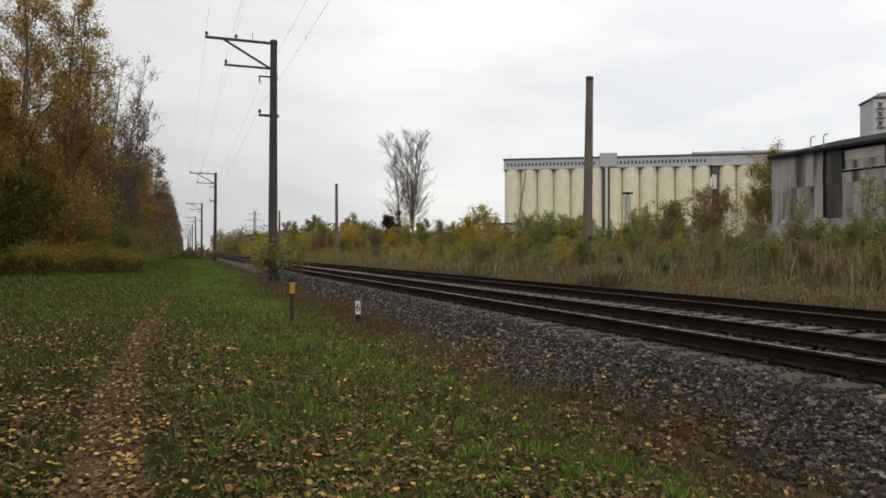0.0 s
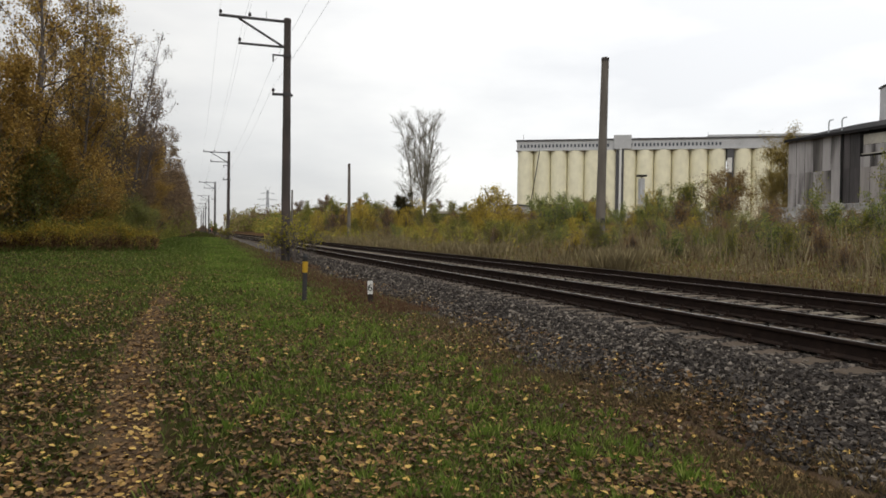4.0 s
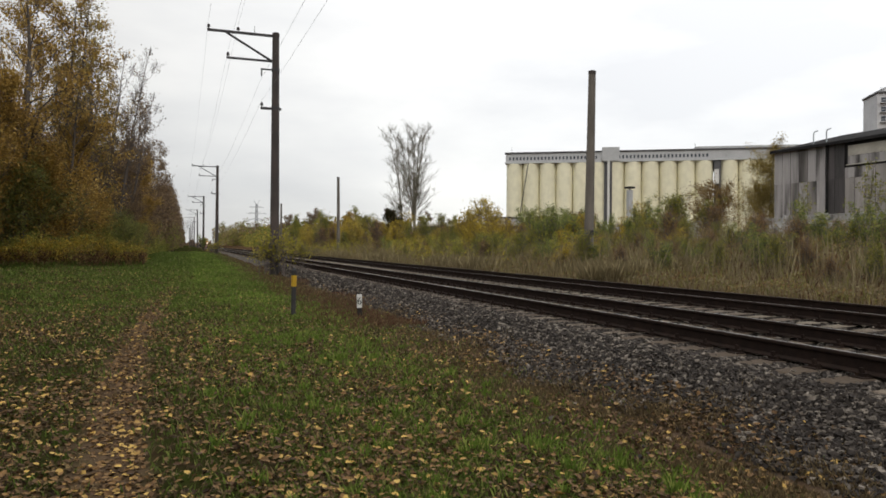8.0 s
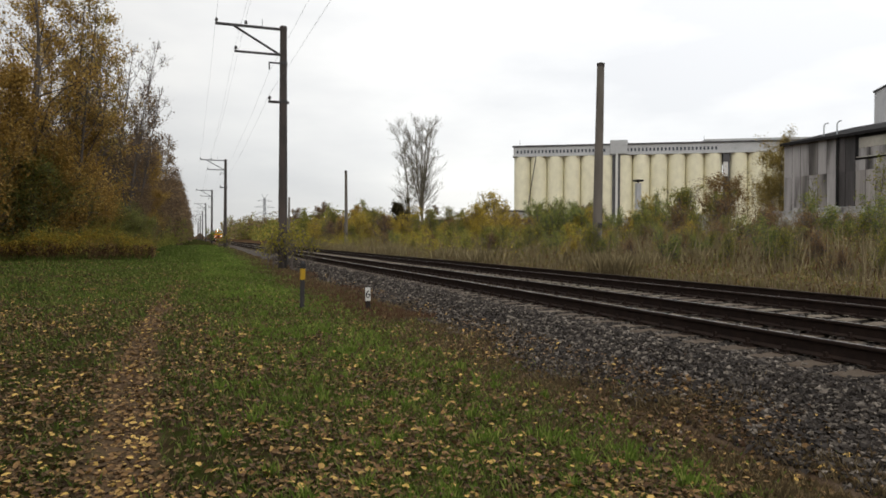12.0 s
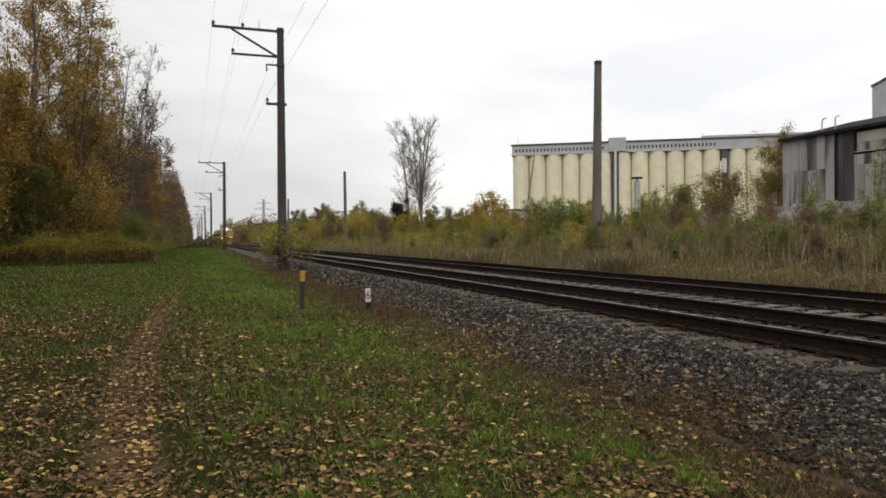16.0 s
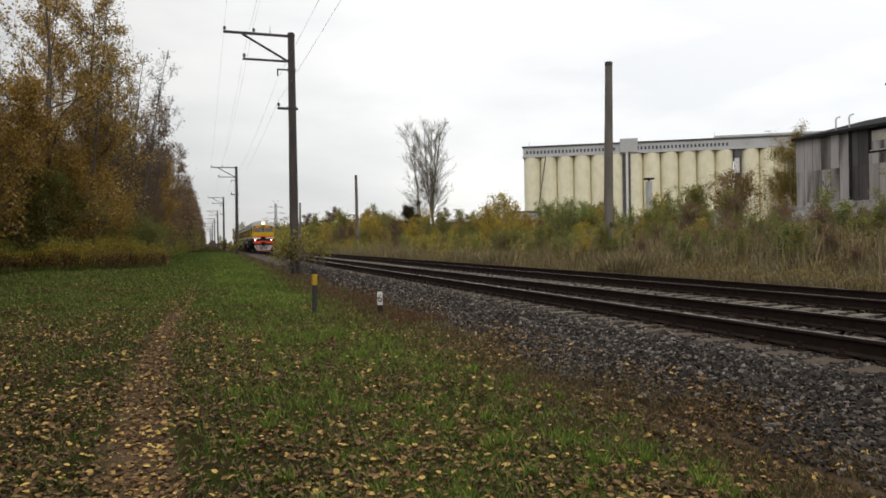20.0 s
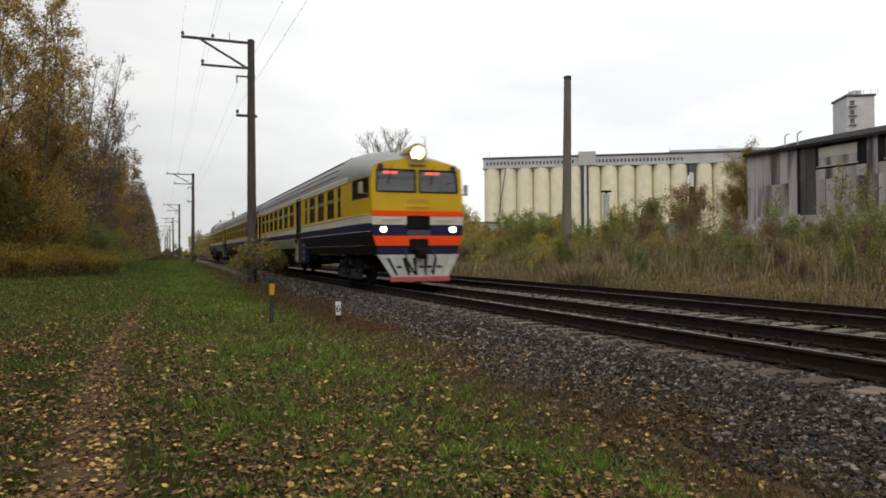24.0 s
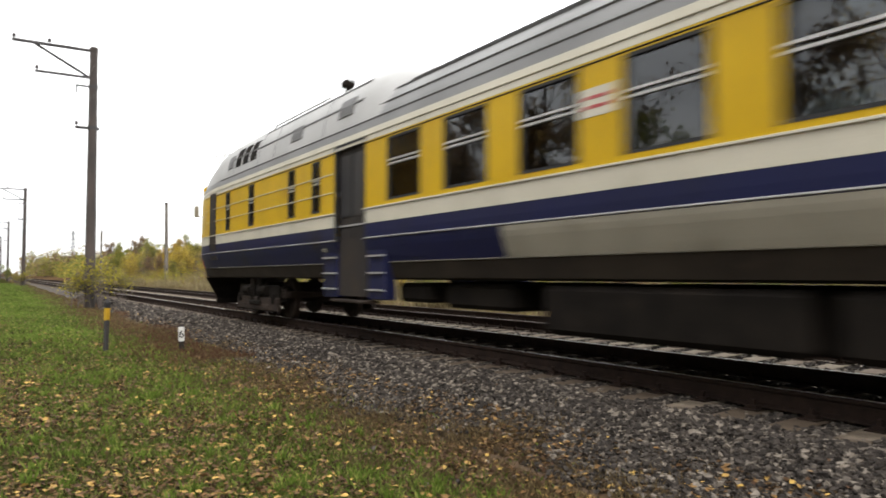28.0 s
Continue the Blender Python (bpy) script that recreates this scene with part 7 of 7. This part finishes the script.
def make_silos():
    s = thing("grain_silo_row", "row of cream concrete silos under a grey gallery", "grain silo", at=SILO)
    d, top = 6.0, 30.0
    for k in range(19):
        if k in (12,):
            continue
        for row in (0, 1):
            b = Build().lathe([(2.97, 0), (2.97, top)], at=(3.0 + d * k - (3.8 if k > 12 else 0.0), 3.0 + row * 6.0, 0), sides=28)
            part("silo_cell", b, M_SILO, s, smooth=True)
    part("cell_top_slab", Build().box(-0.3, 114.5, 0.1, 12.2, top, top + 0.5, 0.05), M_GALLERY, s)
    wall_b = Build().box(0.0, 114.2, 0.5, 11.6, top + 0.5, top + 3.6)
    part("gallery_wall", wall_b, M_GALLERY, s)
    part("gallery_roof", Build().box(-0.4, 114.6, 0.1, 12.0, top + 3.6, top + 4.1, 0.08), M_DARKROOF, s)
    for k in range(53):
        x = 1.2 + k * 1.28 + (1.6 if k > 24 else 0)
        part("gallery_window", Build().box(x, x + 0.62, 0.42, 0.55, top + 1.25, top + 2.35), M_DARKGLASS, s)
    part("machine_box", Build().box(34.2, 40.2, -0.6, 6.0, top + 0.3, top + 5.2, 0.1), M_GALLERY, s)
    # a dark panel paints the shade of the narrow gap behind the pipe
    part("slot_shade_panel", Build().box(35.0, 37.7, 0.2, 0.9, 0, top), M_DARKROOF, s)
    part("down_pipe", Build().tube([(36.5, -0.4, 2), (36.5, -0.4, top + 0.4)], 0.45, 10), M_SIGN, s, "pale down pipe")
    part("gap_bridge", Build().box(72.0, 74.2, 0.6, 11.4, top - 3.0, top, 0.05), M_DARKROOF, s)
    part("white_hatch", Build().box(72.05, 73.6, 0.7, 0.95, top - 8.0, top - 3.0, 0.05), M_SIGN, s, "white hatch in the gap")
    part("gap_pier", Build().box(73.6, 74.2, 1.0, 11.0, 0, top), M_DARKROOF, s)
    part("slanted_chute", Build().tube([(8.2, 0.2, top + 0.2), (5.0, -1.4, top * 0.28)], 0.16, 6), M_STEEL, s)
    for x in (2.0, 30.0, 66.0):
        part("roof_mast", Build().tube([(x, 3, top + 4), (x, 3, top + 6.2)], 0.06, 5), M_STEEL, s)
    part("upper_gallery", Build().box(66.0, 102.0, 1.5, 10.5, top + 4.1, top + 5.0, 0.05), M_GALLERY, s)


make_silos()


def make_head_house():
    t = thing("elevator_tower", "white elevator tower with balconies above the silos", "tower", at=SILO)
    x0, x1 = 122.8, 131.6
    part("tower_wall", Build().box(x0, x1, 0.5, 12.5, 0, 51.0), M_WHITEWALL, t)
    part("tower_roof", Build().box(x0 - 0.4, x1 + 0.4, 0.1, 12.9, 51.0, 51.7, 0.1), M_DARKROOF, t)
    part("penthouse", Build().box(x0 + 3, x1 - 3, 3, 9, 51.7, 53.6, 0.1), M_WHITEWALL, t)
    for z in (41.5, 44.6, 47.7):
        part("balcony", Build().box(x0 + 0.8, x0 + 3.2, -0.6, 0.5, z, z + 0.25).box(x0 + 0.8, x0 + 3.2, -0.62, -0.56, z + 0.9, z + 1.0), M_GALLERY, t)
        part("tower_window", Build().box(x0 + 1.2, x0 + 2.6, 0.44, 0.52, z + 0.3, z + 2.0), M_DARKGLASS, t)
    for k in range(5):
        part("roof_mast", Build().tube([(x0 + 1.2 + 2.2 * k, 1, 51.5), (x0 + 1.2 + 2.2 * k, 1, 53.2)], 0.07, 5), M_STEEL, t)


make_head_house()

# ---- shed and fence ----
M_SHEET = material("weathered_grey_sheeting", (0.52, 0.495, 0.49), (0.38, 0.36, 0.355), 1.5, 0.85, bump=0.2, c3=(0.06, 0.055, 0.053), obj=0.2, fine=8.0, stretch=(1, 1, 0.10))
M_SHEET2 = material("streaked_dark_sheeting", (0.045, 0.042, 0.043), (0.11, 0.10, 0.10), 0.9, 0.85, bump=0.2, obj=0.2, fine=8.0, stretch=(1, 1, 0.18))
M_SHEET3 = material("dull_brown_grey_sheeting", (0.42, 0.39, 0.37), (0.29, 0.27, 0.255), 0.8, 0.85, bump=0.2, c3=(0.07, 0.064, 0.06), obj=0.2, fine=8.0, stretch=(1, 1, 0.12))
M_TAR = material("tarred_roof", (0.020, 0.020, 0.021), (0.032, 0.030, 0.030), 0.5, 0.95, fine=6.0, spec=0.05)
# pale board colour; on the windows' upper halves it paints the sky's reflection
M_PALEBOARD_SKY = material("pale_board_and_sky_reflection", (0.58, 0.55, 0.48), (0.46, 0.43, 0.37), 0.8, 0.8, fine=5.0)
M_FENCE = material("flaking_concrete_fence", (0.62, 0.62, 0.61), (0.34, 0.335, 0.33), 1.6, 0.9, bump=0.3, c3=(0.08, 0.076, 0.072), obj=0.1, fine=10.0)


def make_shed():
    s = thing("shed", "long shed of streaked grey corrugated sheets with tarred roof", "shed", at=pose(45.2, 45.7, 1.6, 0, 0, -90))
    # local x runs along the wall towards the viewer, local y away from the track
    length, deep, h = 62.0, 16.0, 7.7
    part("wall", Build().box(0.1, length, 0.12, deep, 0, h), M_TAR, s)
    k, x = 0, 0.0
    gen = np.random.default_rng(5)
    wins = [(6.9, 10.1), (12.2, 15.4), (20.5, 23.5), (28.5, 31.5), (36.5, 39.5)]
    while x < length - 1:
        for z0, z1 in ((0.0, 5.15), (5.11, h)):
            if z1 > 5 and any(a - 0.4 < x + 0.4 < c + 0.4 for a, c in wins):
                z1 = 5.88
            dark = 4.6 < x < 6.2
            mid = (z0 < 1 and 6.0 < x < 11.0) or gen.uniform() < 0.07
            b = Build()
            n = 10
            v = [(x + 0.795 * i / n, 0.10 - 0.022 * (i % 2) - (0.02 if z0 > 1 else 0), z) for z in (z0, z1) for i in range(n + 1)]
            b.add(v, [(i, i + 1, n + 2 + i, n + 1 + i) for i in range(n)])
            part("sheet", b, M_SHEET2 if dark else M_SHEET3 if mid else M_SHEET, s)
        x += 0.83
    for a, c in wins:
        w = part("window", Build().box(a - 0.14, c + 0.14, 0.02, 0.10, 5.92, 6.08).box(a - 0.14, c + 0.14, 0.02, 0.10, 7.46, 7.6).box(a - 0.14, a, 0.02, 0.10, 6.08, 7.46).box(c, c + 0.14, 0.02, 0.10, 6.08, 7.46), M_TAR, s, "strip window with the sky's reflection painted pale on its upper board")
        part("sill", Build().box(a - 0.1, c + 0.1, -0.03, 0.10, 6.02, 6.08), M_PALEBOARD_SKY, w)
        part("board", Build().box(a, c, 0.05, 0.11, 6.08, 6.7), M_SHEET, w)
        # upper half: reflected sky, put in as a pale colour
        part("board", Build().box(a, c, 0.065, 0.11, 6.72, 7.46), M_PALEBOARD_SKY, w)
    part("rain_pipe", Build().tube([(5.2, -0.02, 0), (5.2, -0.02, h)], 0.09, 8), M_TAR, s)
    roof = Build()
    roof.add([(-0.15, -0.3, h - 0.05), (length, -0.3, h - 0.05), (length, deep / 2, h + 1.7), (-0.4, deep / 2, h + 1.7), (-0.15, -0.3, h + 0.17), (length, -0.3, h + 0.17), (length, deep / 2, h + 2.05), (-0.4, deep / 2, h + 2.05),
              (-0.4, deep + 0.7, h - 0.05), (length, deep + 0.7, h - 0.05), (length, deep + 0.7, h + 0.32), (-0.4, deep + 0.7, h + 0.32)],
             [(0, 1, 2, 3), (4, 7, 6, 5), (0, 4, 5, 1), (3, 2, 9, 8), (7, 11, 10, 6), (8, 9, 10, 11), (0, 3, 7, 4), (3, 8, 11, 7), (1, 5, 6, 2), (2, 6, 10, 9)])
    part("roof", roof, M_TAR, s, "tarred low-pitched roof")
    part("gable", Build().add([(0.05, 0.1, h), (0.05, deep, h), (0.05, deep / 2, h + 1.6)], [(0, 1, 2)]), M_SHEET, s)
    for x in (3.0, 4.2, 15.5, 16.5):
        part("vent_pipe", Build().tube([(x, 1.0, h + 0.4), (x, 1.0, h + 1.25), (x + 0.12, 1.0, h + 1.4), (x + 0.4, 1.0, h + 1.42)], 0.045, 6), M_ZINC, s)


make_shed()


def make_fence():
    f = thing("concrete_fence", "flaking pale concrete panel fence above the bank", "fence", at=pose(34.5, 0, 1.45))
    gen = np.random.default_rng(9)
    post = Build().box(-0.09, 0.09, -0.08, 0.08, 0, 2.15, 0.015).mesh("post", M_FENCE)
    panel = Build()
    panel.box(-0.05, 0.05, -1.40, 1.40, 0.05, 2.05, 0.02)
    panel = panel.mesh("panel", M_FENCE)
    for k in range(40):
        y = -14 + 3.0 * k
        if k in (17, 23, 29):
            continue
        o = part("post", post, M_FENCE, f)
        o.location = (0, y, 0)
        o = part("panel", panel, M_FENCE, f)
        o.location, o.rotation_euler = (0, y + 1.5, gen.normal(0, 0.03)), (0, gen.normal(0, 0.015), 0)


make_fence()

# ---- far things ----


# distance haze is mixed into this grey, paler than the steel itself
M_PYLON = material("haze_paled_lattice", (0.30, 0.31, 0.33), (0.24, 0.25, 0.26), 0.5, 0.6, fine=4.0)


def make_pylon():
    p = thing("lattice_pylon", "grey lattice power pylon in the distance", "pylon", at=pose(36.5, 420, 0.6, 0, 0, 20))
    h, w = 24.5, 2.6
    for sx in (-1, 1):
        for sy in (-1, 1):
            part("leg", Build().tube([(sx * w, sy * w, 0), (sx * 0.55, sy * 0.55, 15), (sx * 0.35, sy * 0.35, h)], 0.13, 4), M_PYLON, p)
    for k in range(9):
        z0, z1 = h * k / 9, h * (k + 1) / 9
        r = lambda z: float(np.interp(z, [0, 15, h], [w, 0.55, 0.35]))
        b = Build()
        for s in (-1, 1):
            b.tube([(-r(z0), s * r(z0), z0), (r(z1), s * r(z1), z1)], 0.08, 4)
            b.tube([(s * r(z0), -r(z0), z0), (s * r(z1), r(z1), z1)], 0.08, 4)
        part("lattice", b, M_PYLON, p)
    for z, l_ in ((15.5, 5.0), (19.0, 6.2), (22.5, 4.6)):
        part("cross_arm", Build().tube([(-l_, 0, z), (0, 0, z + 0.9), (l_, 0, z)], 0.11, 4).tube([(-l_, 0, z), (l_, 0, z)], 0.11, 4), M_PYLON, p)
    for s in (-1, 1):
        part("horn", Build().tube([(0, 0, h - 1), (s * 1.8, 0, h + 2.2)], 0.1, 4), M_PYLON, p)


make_pylon()


def make_far_buildings():
    b = thing("low_building", "low white building with dark bays below the silos", "building", at=pose(92, 222, 1.6, 0, 0, -52))
    part("wall", Build().box(2.5, 12, 0, 8, 0, 9.2), M_WHITEWALL, b)
    part("roof", Build().box(2.1, 12.4, -0.4, 8.4, 9.2, 9.7), M_DARKROOF, b)
    for k in range(4):
        part("bay", Build().box(3.2 + 2.3 * k, 4.5 + 2.3 * k, -0.06, 0.05, 5.4, 8.4), M_DARKGLASS, b)
    l = thing("yard_lamp", "tall yard lamp with a bent arm", "street lamp", at=pose(90.3, 205, 1.6))
    part("post", Build().tube([(0, 0, 0), (0, 0, 11.0), (0.4, 0, 12.0), (1.1, 0, 12.4)], 0.10, 6), M_STEEL, l)
    part("lamp_head", Build().box(0.9, 1.7, -0.15, 0.15, 12.25, 12.5, 0.04), M_GALLERY, l)
    hgr = thing("arched_hall", "low arched grey hall behind the shrubs", "hall", at=pose(50, 190, 1.6, 0, 0, -25))
    sec = [(-11 * math.cos(math.pi * j / 14), 6.0 * math.sin(math.pi * j / 14)) for j in range(15)]
    part("shell", Build().sweep(sec, 0, 30), M_GALLERY, hgr)
    lw = thing("long_warehouse", "long low brown-roofed warehouse", "warehouse", at=pose(52, 160, 1.6, 0, 0, -40))
    part("wall", Build().box(0, 34, 0, 9, 0, 4.6), M_SHEET2, lw)
    part("roof", Build().box(-0.4, 34.4, -0.4, 9.4, 4.6, 5.2), M_PALEBOARD_SKY, lw)


make_far_buildings()


def make_yard_chimney():
    c = thing("brick_flue", "short capped flue among the shrubs", "flue", at=pose(36.0, 52.5, 1.5))
    part("shaft", Build().box(-0.2, 0.2, -0.2, 0.2, 0, 5.0, 0.02), M_GALLERY, c)
    part("cowl", Build().box(-0.34, 0.34, -0.34, 0.34, 5.15, 5.3, 0.02).box(-0.05, 0.05, -0.05, 0.05, 5.0, 5.2), M_TAR, c)


make_yard_chimney()

motions()
